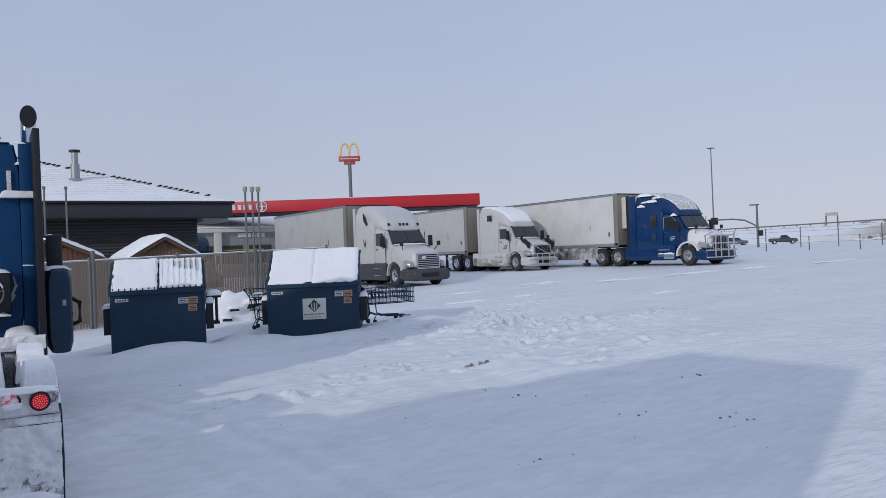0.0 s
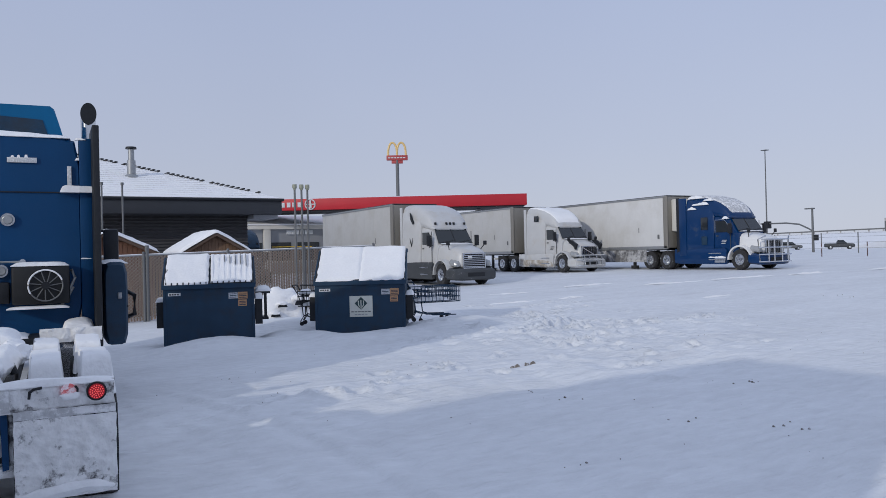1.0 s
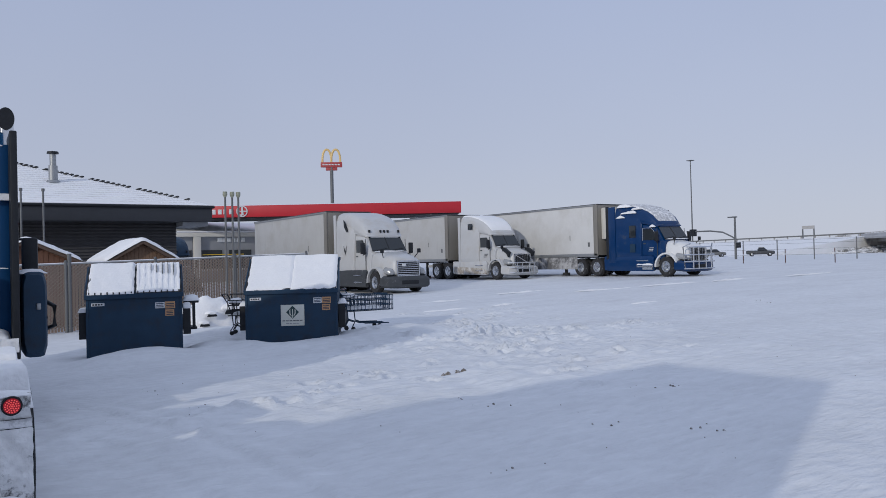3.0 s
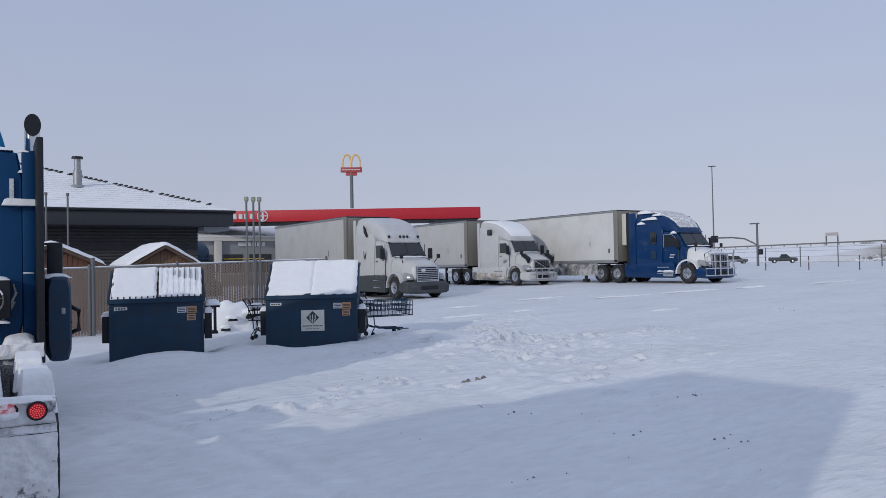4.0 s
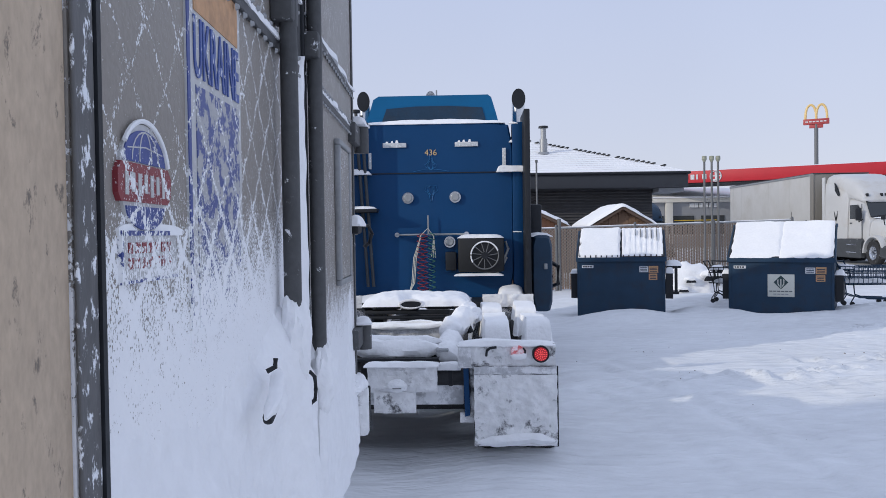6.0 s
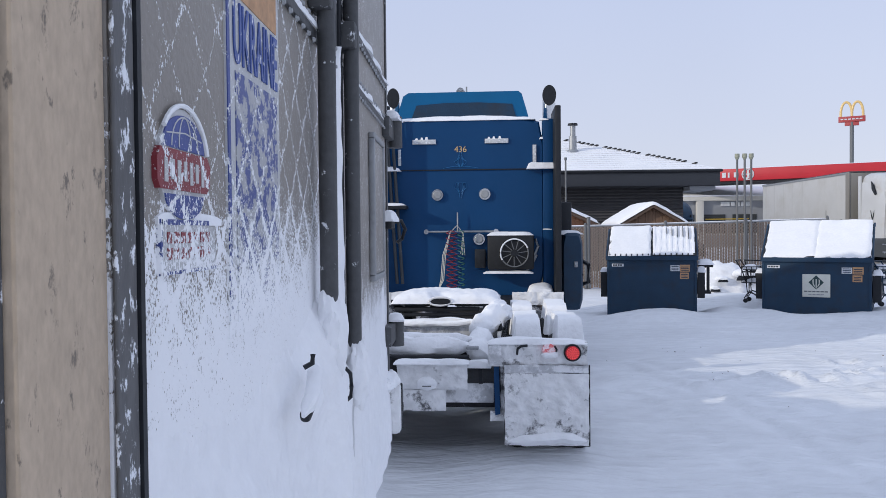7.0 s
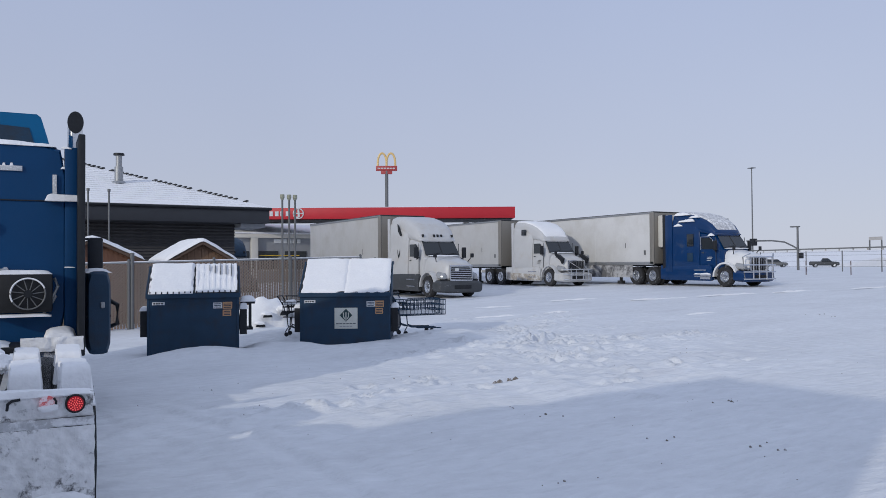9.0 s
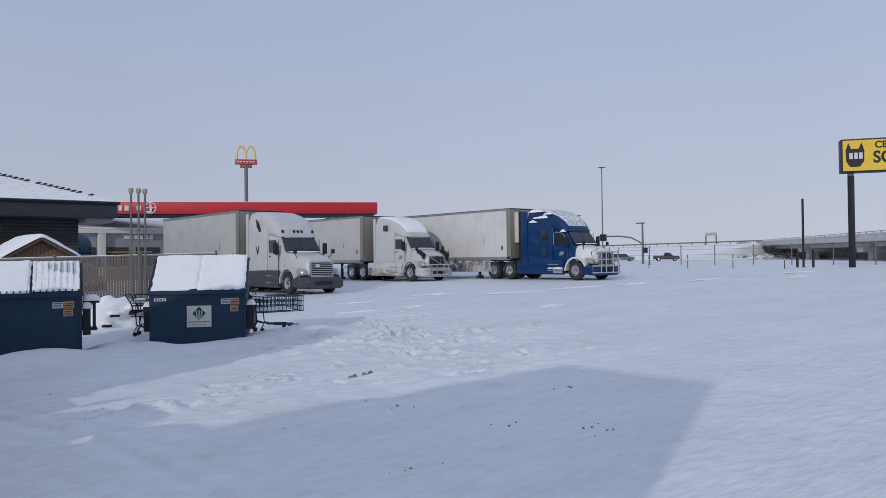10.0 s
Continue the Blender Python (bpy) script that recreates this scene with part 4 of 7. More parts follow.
    tube(bm, [(-0.92, 10.88, 3.62), (-0.9, 10.88, 3.2), (-0.78, 10.88, 1.2)], 0.023)
    lad = part("grab_pole", bm, GREYLOW, t, "two grey upright poles")
    part("step_plate", box(bmnew(), -1.12, -0.7, 10.7, 10.98, 2.25, 2.3, 0.01), BLACK, lad)
    part("plate_snow", snowcap(bmnew(), -1.13, -0.72, 10.7, 10.98, 2.3, 0.04, seed=36, step=0.03), SNOW, lad)
    part("pole_cap", cyl(bmnew(), (-1.0, 10.9, 3.66), (-1.0, 10.9, 3.7), 0.06, n=12), BLACK, lad)
    bm = bmnew()
    tube(bm, [(-1.2, 10.92, 2.78), (-1.19, 10.9, 1.2)], 0.02)
    tube(bm, [(-1.26, 10.92, 1.95), (-1.0, 10.9, 1.95)], 0.012)
    part("side_rail", bm, STEEL, t)
    # hose rail and coiled hoses
    rail = part("hose_rail", tube(bmnew(), [(-0.44, 10.93, 1.93), (0.54, 10.93, 1.93)], 0.014), STEEL, t, "steel hose rail with end knobs")
    bm = bmnew()
    for x in (-0.44, 0.54):
        cyl(bm, (x, 11.0, 1.93), (x, 10.88, 1.93), 0.035, n=10)
    part("rail_knob", bm, CHROME, rail)
    part("rail_spring", tube(bmnew(), [(0.0, 10.92, 1.93), (0.0, 10.92, 2.2)], 0.01), STEEL, rail)
    for dx, mat, ph in ((-0.09, HOSE_R, 0), (0.02, HOSE_B, 2), (0.07, HOSE_G, 4), (-0.03, HOSE_R, 3)):
        pts = []
        for i in range(140):
            u = i / 139
            pts.append((-0.02 + dx + 0.045 * math.cos(u * 70 + ph), 10.86 + 0.04 * math.sin(u * 70 + ph), 1.95 - 0.82 * u))
        part("coiled_hose", tube(bmnew(), pts, 0.0065, 5), mat, t)
    bm = bmnew()
    for k in range(3):
        tube(bm, [(0.1 - 0.03 * k, 10.9, 1.6), (0.08, 10.84, 1.9), (0.0, 10.83, 2.02), (-0.1, 10.84, 1.92), (-0.17 - 0.02 * k, 10.88, 1.6), (-0.2 - 0.02 * k, 10.9, 1.25), (-0.28, 10.9, 1.1)], 0.006, 6)
    part("cable_loop", bm, CREAM, t, "pale cables looped over the rail")
    # air-conditioner unit with its fan
    unit = part("condenser_unit", box(bmnew(), 0.42, 1.06, 10.72, 10.99, 1.4, 1.88, 0.03), surf("black_casing", (0.006, 0.007, 0.009), 0.6, var=0.3, scale=9, bump=0.1), t, "black condenser box with a round fan guard")
    part("unit_snow", snowcap(bmnew(), 0.42, 1.05, 10.72, 10.99, 1.875, 0.05, seed=41, step=0.04), SNOW, unit)
    bm = bmnew()
    c = Vector((0.79, 10.70, 1.63))
    for r in (0.19,):
        tube(bm, [c + Vector((r * math.cos(2 * math.pi * i / 28), 0, r * math.sin(2 * math.pi * i / 28))) for i in range(29)], 0.01 if r > 0.15 else 0.004, 6)
    for i in range(11):
        a = 2 * math.pi * i / 11
        tube(bm, [c + Vector((0.04 * math.cos(a), -0.005, 0.04 * math.sin(a))), c + Vector((0.19 * math.cos(a + 0.12), 0, 0.19 * math.sin(a + 0.12)))], 0.0065, 5)
    part("fan_guard", bm, GREYPOLE, unit, "frosted wire fan guard")
    part("guard_frost", tube(bmnew(), [c + Vector((0.192 * math.cos(a), -0.008, 0.192 * math.sin(a))) for a in [radians(20 + 9 * k) for k in range(22)]], 0.011, 6), SNOW, unit, "frost on the guard ring")
    part("fan_hub", cyl(bmnew(), c + Vector((0, 0.015, 0)), c + Vector((0, -0.025, 0)), 0.05, n=16), BLACK, unit)
    bm = bmnew()
    tube(bm, [(0.4, 10.8, 1.36), (0.95, 10.78, 1.37), (1.02, 10.8, 1.45), (1.1, 10.82, 1.6)], 0.018)
    tube(bm, [(1.05, 10.8, 1.55), (1.12, 10.8, 1.72), (1.08, 10.82, 1.82)], 0.02)
    part("unit_pipe", bm, STEEL, unit)
    part("control_box", box(bmnew(), 0.24, 0.39, 10.85, 10.99, 1.42, 1.68, 0.01), BLACK, t)
    for b in ((0.36, 1.05, 10.7, 10.95, 1.35, 0.03, 43), (0.95, 1.34, 10.6, 11.0, 1.03, 0.16, 44), (-0.62, -0.3, 10.75, 11.0, 1.09, 0.05, 45)):
        part("ledge_snow", snowcap(bmnew(), *b, step=0.04), SNOW, t)
    # side tank and mirror on the right
    locker = part("side_locker", hull(bmnew(), [(10.9, 0.12, 0.12, 0.88, 1.86), (10.95, 0.145, 0.145, 0.82, 1.9), (12.6, 0.145, 0.145, 0.82, 1.9), (12.65, 0.12, 0.12, 0.88, 1.86)], 24, 6), NAVY, t, "dark blue side locker with rounded corners")
    locker.location.x = 1.6
    part("locker_band", box(bmnew(), -0.15, 0.15, 10.93, 10.96, 1.3, 1.33, 0.004), BLACK, locker)
    part("locker_latch", box(bmnew(), 0.02, 0.07, 10.88, 10.92, 1.42, 1.5, 0.008), STEEL, locker)
    bm = bmnew()
    tube(bm, [(1.76, 11.3, 1.5), (1.84, 11.1, 1.45), (1.84, 11.1, 1.2), (1.76, 11.3, 1.15)], 0.03)
    part("tank_bracket", bm, BLACK, t)
    part("locker_snow", snowcap(bmnew(), 1.45, 1.76, 10.95, 12.5, 1.88, 0.05, seed=46, step=0.05), SNOW, t)
    part("mirror", box(bmnew(), 1.6, 1.82, 13.3, 13.42, 1.88, 2.42, 0.03), BLACK, t, "tall black door mirror")
    part("mirror_arm", tube(bmnew(), [(1.0, 13.6, 2.4), (1.7, 13.45, 2.4), (1.7, 13.42, 2.3)], 0.02), BLACK, t)
    # frame rails and crossmembers
    for x in (-0.3, 0.5):
        part("frame_rail", box(bmnew(), x - 0.05, x + 0.05, 6.5, 16.5, 0.72, 0.94, 0.01), DARKBOX, t, "dark frame rail")
    for y in (7.6, 8.8, 10.2):
        part("frame_crossmember", box(bmnew(), -0.25, 0.45, y, y + 0.14, 0.76, 0.92, 0.01), DARKBOX, t)
    part("crossmember", lumpy(bmnew(), [(-0.42, 6.4, 0.99), (-0.2, 6.4, 0.985), (0.05, 6.4, 0.98), (0.36, 6.4, 0.98)], 0.085, 51), SNOW, t, "ice-crusted crossmember tube")
    part("deck_snow", lumpy(bmnew(), [(-0.44, 6.43, 1.05), (-0.2, 6.43, 1.045), (0.1, 6.43, 1.035), (0.34, 6.43, 1.045)], 0.055, 50), SNOW, t, "roll of snow on the crossmember")
    # a solid black strip paints the shade between tube and rear plate
    part("shadow_gap", box(bmnew(), -0.4, 0.32, 6.25, 6.34, 0.905, 0.925, 0.004), BLACK, t, "black strip drawn as the shaded gap over the rear plate", False)
    part("icy_plate", crust_panel(bmnew(), -0.34, 0.32, 0.93, 1.1, 7.05, 0.02, 14), ICE, t, "icy grey plate")
    part("plate_snow", lumpy(bmnew(), [(-0.42, 7.0, 1.09), (-0.1, 7.0, 1.1), (0.2, 7.0, 1.095), (0.42, 7.0, 1.13)], 0.03, 53), SNOW, t)
    part("deck_bar", box(bmnew(), -0.46, 0.36, 7.5, 7.55, 1.02, 1.06, 0.006), STEEL, t, "bare steel bar across the frame")
    part("bar_snow", snowcap(bmnew(), -0.46, 0.3, 7.47, 7.56, 1.06, 0.025, seed=9, step=0.03, lump=0.8), SNOW, t)
    part("deck_plate", box(bmnew(), -1.15, 1.25, 10.2, 10.98, 0.96, 1.03, 0.01), BLACK, t)
    part("deck_plate_snow", snowcap(bmnew(), -1.1, 0.6, 10.25, 10.9, 1.03, 0.06, seed=57, step=0.05, lump=0.8), SNOW, t)
    # black strips stand in for the shaded gaps under the fifth wheel
    for k, (z0, z1, y) in enumerate(((1.07, 1.1, 7.85), (1.115, 1.155, 7.9))):
        part("wheel_gap_strip", box(bmnew(), -0.5, 0.42 - 0.05 * k, y, y + 0.1, z0, z1, 0.006), BLACK, t, "black strip drawn as the dark gap under the fifth wheel")
    # left side: drifted fender end with a ring hook
    part("deck_snow", blob(bmnew(), (-0.66, 7.6, 0.98), (0.2, 0.5, 0.13), 58), SNOW, t, "heaped snow on the frame")
    part("deck_snow", blob(bmnew(), (-0.48, 7.3, 0.99), (0.1, 0.2, 0.1), 59), SNOW, t, "heaped snow on the frame")
    ring = [(-0.4 + 0.05 * math.cos(a), 6.95, 0.99 + 0.05 * math.sin(a)) for a in [2 * math.pi * k / 18 for k in range(19)]]
    part("tow_ring", tube(bmnew(), ring, 0.016, 8), BLACK, t, "black tow ring crusted with snow")
    part("ring_snow", blob(bmnew(), (-0.4, 6.93, 1.045), (0.055, 0.03, 0.02), 60), SNOW, t)
    # centre heap that trails down beside the light bar
    part("deck_snow", lumpy(bmnew(), [(0.56, 7.3, 1.17), (0.5, 7.1, 1.14), (0.42, 6.9, 1.08), (0.38, 6.75, 1.02)], 0.11, 54), SNOW, t, "heaped snow on the frame")
    part("deck_snow", lumpy(bmnew(), [(0.4, 6.75, 1.04), (0.41, 6.55, 1.0), (0.39, 6.4, 0.93), (0.36, 6.35, 0.88)], 0.105, 55), SNOW, t, "heaped snow on the frame")
    part("deck_snow", blob(bmnew(), (0.56, 7.4, 1.16), (0.13, 0.28, 0.11), 56), SNOW, t, "heaped snow on the frame")
    part("spring_cover", tube(bmnew(), [(0.5, 7.0, 1.13), (0.56, 6.98, 1.1), (0.58, 6.98, 1.04)], 0.03, 8), BLACK, t, "black hose end poking out of the snow")
    part("release_lever", box(bmnew(), 0.3, 0.4, 6.25, 6.4, 0.975, 1.0, 0.008), STEEL, t, "steel release lever end")
    # rear plate with a hanging centre plate
    rear = part("rear_plate", crust_panel(bmnew(), -0.24, 0.315, 0.69, 0.905, 6.08, 0.045, 1, 0.02), CRUST, t, "snow-crusted rear plate")
    part("plate_snow", snowcap(bmnew(), -0.26, 0.33, 6.03, 6.2, 0.895, 0.035, seed=63, step=0.025, lump=0.9), SNOW, rear)
    part("plate_step", blob(bmnew(), (0.0, 6.03, 0.745), (0.075, 0.03, 0.05), 64), SNOW, rear, "knob of snow on the hitch plate")
    part("plate_slot", box(bmnew(), -0.035, 0.035, 6.0, 6.03, 0.728, 0.734, 0.002), BLACK, rear)
    part("centre_flap", crust_panel(bmnew(), -0.19, 0.145, 0.525, 0.69, 6.07, 0.03, 2, 0.02), CRUST, t)
    part("rear_beam", box(bmnew(), -0.6, 0.52, 6.2, 6.3, 0.56, 0.72, 0.01), ICE, t)
    hitch = part("hitch", cyl(bmnew(), (0.3, 6.24, 0.78), (0.58, 6.24, 0.79), 0.075, n=18), DARKBOX, t, "dark cross tube with snow on it")
    part("hitch_ring", cyl(bmnew(), (0.4, 6.24, 0.785), (0.43, 6.24, 0.786), 0.085, n=18), BLACK, hitch)
    part("hitch_snow", snowcap(bmnew(), 0.3, 0.5, 6.15, 6.3, 0.85, 0.05, seed=64, step=0.02, lump=0.8), SNOW, t)
    part("flap_strut", prism(bmnew(), [(0.52, 0.9), (0.56, 0.9), (0.57, 0.5), (0.53, 0.49)], "y", 6.08, 6.16), BLUE, t, "blue flap strut", False)
    part("strut_crust", crust_panel(bmnew(), 0.57, 0.605, 0.44, 0.89, 6.12, 0.025, 9, 0.015), CRUST, t)
    part("strut_foot", crust_panel(bmnew(), 0.49, 0.6, 0.44, 0.52, 6.1, 0.02, 10, 0.015), CRUST, t)
    # light bar and its lamps
    bar = part("light_bar", crust_panel(bmnew(), 0.48, 1.24, 0.885, 1.075, 6.02, 0.035, 4, 0.018), CRUST, t, "snow-crusted light bar")
    part("bar_snow", snowcap(bmnew(), 0.48, 1.24, 5.98, 6.16, 1.06, 0.035, seed=61, step=0.03), SNOW, bar)
    part("bare_patch", crust_panel(bmnew(), 0.485, 0.58, 0.9, 1.05, 5.985, 0.008, 17, 0.012), ICE, bar, "grey bare end of the light bar")
    lamp = part("tail_lamp", cyl(bmnew(), (1.12, 6.02, 1.0), (1.12, 5.955, 1.0), 0.066, n=24), BLACK, t, "lit round red tail lamp")
    part("lamp_lens", cyl(bmnew(), (1.12, 5.96, 1.0), (1.12, 5.94, 1.0), 0.055, 0.05, n=24), LENS, lamp)
    bm = bmnew()
    for ring, cnt in ((0.0, 1), (0.014, 6), (0.028, 11), (0.042, 16)):
        for q in range(cnt):
            a = 2 * math.pi * q / cnt
            cyl(bm, (1.12 + ring * math.cos(a), 5.941, 1.0 + ring * math.sin(a)), (1.12 + ring * math.cos(a), 5.937, 1.0 + ring * math.sin(a)), 0.0048, n=6)
    tagged(part("lamp_diodes", bm, surf("red_diode", (0.85, 0.1, 0.1), 0.3, glow=0.6), lamp), kind="stuff")
    lamp = part("tail_lamp", cyl(bmnew(), (0.945, 6.02, 1.015), (0.945, 5.972, 1.015), 0.052, n=24), LENS_DIM, t, "red tail lamp half hidden by snow")
    part("lamp_snow", lumpy(bmnew(), [(0.885, 5.975, 0.985), (0.93, 5.965, 0.975), (0.985, 5.968, 0.98), (1.01, 5.975, 1.0)], 0.022, 65), SNOW, lamp)
    part("lamp_rim", tube(bmnew(), [(0.998, 5.97, 1.0), (1.0, 5.965, 1.025), (0.985, 5.965, 1.05)], 0.008, 6), BLACK, lamp)
    part("lamp_bracket", tube(bmnew(), [(0.7, 5.975, 0.985), (0.705, 5.965, 1.03), (0.73, 5.96, 1.05), (0.78, 5.965, 1.055)], 0.01), BLACK, t)
    for s in (1, -1):
        a, b = sorted((s * 0.6 + (0.0 if s > 0 else 0.1), s * 1.245))
        flap = part("mud_flap", box(bmnew(), a, b + 0.012, 6.0, 6.02, 0.272, 0.9, 0.004), BLACK, t, "black mud flap caked with dirty snow")
        part("flap_crust", crust_panel(bmnew(), a + 0.004, b, 0.28, 0.835, 5.998, 0.034, 6 + s, 0.014), CRUST, flap, "caked dirty snow")
        part("flap_hanger", crust_panel(bmnew(), a, b, 0.838, 0.9, 5.998, 0.02, 18 + s, 0.014), ICE, flap)
        part("flap_foot_snow", lumpy(bmnew(), [(a + 0.03, 5.985, 0.315), (a + 0.25, 5.98, 0.33), (b - 0.2, 5.98, 0.35), (b - 0.02, 5.985, 0.32)], 0.042, 66 + s), SNOW, flap)
    part("light_bar", crust_panel(bmnew(), -1.24, -0.75, 0.885, 1.075, 6.02, 0.03, 8, 0.03), CRUST, t)
    # drive wheels capped with snow
    for y, z in ((6.85, 1.2), (8.2, 1.185)):
        for x, o in ((0.8, 1), (1.145, 1), (-0.8, -1), (-1.145, -1)):
            wheel(t, x, y, out=o)
            part("tyre_snow", snowcap(bmnew(), x - 0.13, x + 0.13, y - 0.42, y + 0.42, 0.9, z - 0.9, seed=int(y * 3 + x * 10), step=0.03, lump=0.08, power=14.0), SNOW, t)
    for s in (1, -1):
        wheel(t, s * 0.98, 16.0, out=s)
        part("front_quarter_fender", crust_panel(bmnew(), s * 1.035 - 0.305, s * 1.035 + 0.305, 1.05, 1.2, 9.3, 0.03, 12 + s), CRUST, t)
    # tanks added out of sight to block a sun leak beside the sleeper
    for sx in (-1, 1):
        part("fuel_tank", cyl(bmnew(), (sx * 0.95, 9.45, 0.62), (sx * 0.95, 13.2, 0.62), 0.36, n=20), CHROME, t, "hidden round tank added to block sun under the sleeper")
    # added box: stops sun coming through between the tandem tyres
    part("underbody_block", box(bmnew(), -0.6, 0.62, 6.7, 8.4, 0.4, 0.72, 0.05), DARKBOX, t)
    part("air_bag", hull(bmnew(), [(6.6, 0.09, 0.09, 0.6, 0.8), (6.7, 0.12, 0.12, 0.56, 0.86), (6.9, 0.09, 0.09, 0.6, 0.82)], 16, 2.6), BLACK, t).location.x = 0.4
    # fifth wheel: a horseshoe plate, its jaw hollow open through the snow
    bm = bmnew()
    prism(bm, [(-0.5, 8.75), (0.54, 8.75), (0.56, 8.3), (0.42, 7.95), (0.14, 7.95), (0.07, 8.25), (-0.11, 8.25), (-0.18, 7.95), (-0.4, 7.95), (-0.52, 8.3)], "z", 1.16, 1.2)
    fw = part("fifth_wheel", bm, BLACK, t, "black fifth wheel under a pillow of snow", False)
    for x in (-0.45, 0.4):
        part("wheel_mount", box(bmnew(), x, x + 0.1, 8.2, 8.6, 0.94, 1.16, 0.01), BLACK, fw)
    bm, g = bmnew(), {}
    nu, nv = 56, 40
    for i in range(nu + 1):
        for j in range(nv + 1):
            u, v = 2 * i / nu - 1, 2 * j / nv - 1
            x, y = 0.02 + 0.56 * u, 8.32 + 0.45 * v
            e = max(0.0, 1 - abs(u) ** 5) ** 0.5 * max(0.0, 1 - abs(v) ** 5) ** 0.5
            h = 0.115 * e * (1 + 0.35 * noise.noise((x * 3, y * 3, 7.1)) + 0.15 * noise.noise((x * 11, y * 11, 2.2)))
            dip = math.exp(-((x + 0.03) / 0.09) ** 2) * min(1.0, max(0.0, (8.2 - y) / 0.16))
            g[i, j] = bm.verts.new((x, y + 0.02 * noise.noise((x * 8, 1.0, 1.0)), 1.195 + h - 0.1 * dip * e))
    for i in range(nu):
        for j in range(nv):
            bm.faces.new((g[i, j], g[i + 1, j], g[i + 1, j + 1], g[i, j + 1]))
    part("wheel_snow", bm, SNOW, fw, "pillow of snow with a hollow over the jaws")
    # black filler puts the darkness of the jaw hollow into a solid shape
    part("jaw_hollow_fill", hull(bmnew(), [(7.86, 0.1, 0.09, 1.19, 1.25), (7.9, 0.115, 0.1, 1.185, 1.26), (8.05, 0.06, 0.05, 1.2, 1.24)], 18, 2.4), BLACK, fw, "solid black shape standing in for the dark jaw hollow").location.x = -0.025
    part("hollow_rim", lumpy(bmnew(), [(-0.025 + 0.115 * math.cos(a), 7.87, 1.222 + 0.042 * math.sin(a)) for a in [2 * math.pi * k / 20 for k in range(21)]], 0.013, 44, 8, 2), SNOW, fw)


build_tractor()


# ---------------------------------------------------------------- dumpsters
def build_dumpster(m, w, label, ribs, sign, top=1.95):
    t = thing("dumpster", label, "dumpster", m, "dumpsters by the fence")
    prof = [(0.0, 0.0), (0.0, 1.28), (0.95, top), (1.4, top), (1.4, 0.0)]
    k_up = (top - 1.28) / 0.95
    part("body", prism(bmnew(), prof, "x", 0, w), NAVY, t, "", False)
    bm = bmnew()
    box(bm, -0.02, w + 0.02, -0.05, 0.0, 1.2, 1.3, 0.008)
    for x in (0.0, w - 0.05):
        box(bm, x, x + 0.05, -0.012, 0.0, 0.02, 1.2, 0.003)
    for x in (-0.03, w):
        prism(bm, [(0.0, 1.2), (0.0, 1.3), (0.95, top + 0.03), (1.4, top + 0.03), (1.4, top - 0.05), (0.98, top - 0.05)], "x", x, x + 0.03)
    part("rim", bm, NAVY, t, "", False)
    for x0, x1 in ((-0.14, -0.01), (w + 0.01, w + 0.16)):
        bm = bmnew()
        for b in ((x0, x1, 0.74, 0.77), (x0, x1, 0.5, 0.53), (x0, x0 + 0.02, 0.53, 0.74), (x1 - 0.02, x1, 0.53, 0.74)):
            box(bm, b[0], b[1], 0.15, 1.25, b[2], b[3])
        box(bm, x0, x1, 0.12, 0.16, 0.42, 0.95, 0.005)
        pk = part("fork_pocket", bm, BLACK, t, "black steel fork pocket", False)
        part("pocket_snow", snowcap(bmnew(), x0 - 0.02, x1 + 0.02, 0.12, 0.5, 0.95, 0.1, seed=int(w * 30), step=0.04), SNOW, pk)
    rise = lambda x, y: (y + 0.02) * k_up
    for i in range(2):
        a, b = i * w / 2 + 0.01, (i + 1) * w / 2 - 0.01
        bm = bmnew()
        prism(bm, [(-0.04, 1.28), (-0.04, 1.31), (0.97, top + 0.045), (0.97, top + 0.015)], "x", a, b)
        lid = part("lid", bm, BLACK, t, "black plastic lid under snow", False)
        bm = bmnew()
        n = 8
        for k in range(n):
            x = a + 0.05 + (b - a - 0.1) * k / (n - 1)
            prism(bm, [(-0.052, 1.29), (-0.052, 1.325), (0.96, top + 0.06), (0.96, top + 0.03)], "x", x - 0.012, x + 0.012)
        if ribs:
            part("lid_rib", bm, BLACK, lid, "", False)
        else:
            bm.free()
        if ribs and i == 1:
            bm = snowcap(bmnew(), a + 0.03, b - 0.03, -0.03, 0.97, 1.325, 0.035, seed=83, step=0.05, lump=0.3, power=10, slope=rise)
            for k in range(n):
                x = a + 0.05 + (b - a - 0.1) * k / (n - 1)
                part("rib_snow", snowcap(bmnew(), x - 0.03, x + 0.03, 0.0, 0.95, 1.345, 0.032, seed=90 + k, step=0.03, lump=0.5, power=6, slope=rise), SNOW, lid)
            slit = bmnew()
            for k, u0, u1 in ((3, 0.55, 0.8), (4, 0.5, 0.86), (5, 0.5, 0.84), (6, 0.42, 0.84), (2, 0.62, 0.8)):
                x = a + 0.085 + (b - a - 0.1) * (k - 0.1) / (n - 1)
                prism(slit, [(u0, 1.385 + u0 * k_up), (u1, 1.385 + u1 * k_up), (u1, 1.42 + u1 * k_up), (u0, 1.42 + u0 * k_up)], "x", x - 0.004, x + 0.006)
            part("bare_rib", slit, BLACK, lid, "bare black rib edges showing through", False)
        else:
            bm = snowcap(bmnew(), a - (0.02 if i else -0.02), b + (0.0 if i or ribs else 0.02), -0.05, 1.0, 1.315, 0.045, seed=84 + i + int(w * 10), step=0.045, lump=0.4, power=18, slope=rise)
        part("lid_snow", bm, SNOW, lid, "snow lying on the lid")
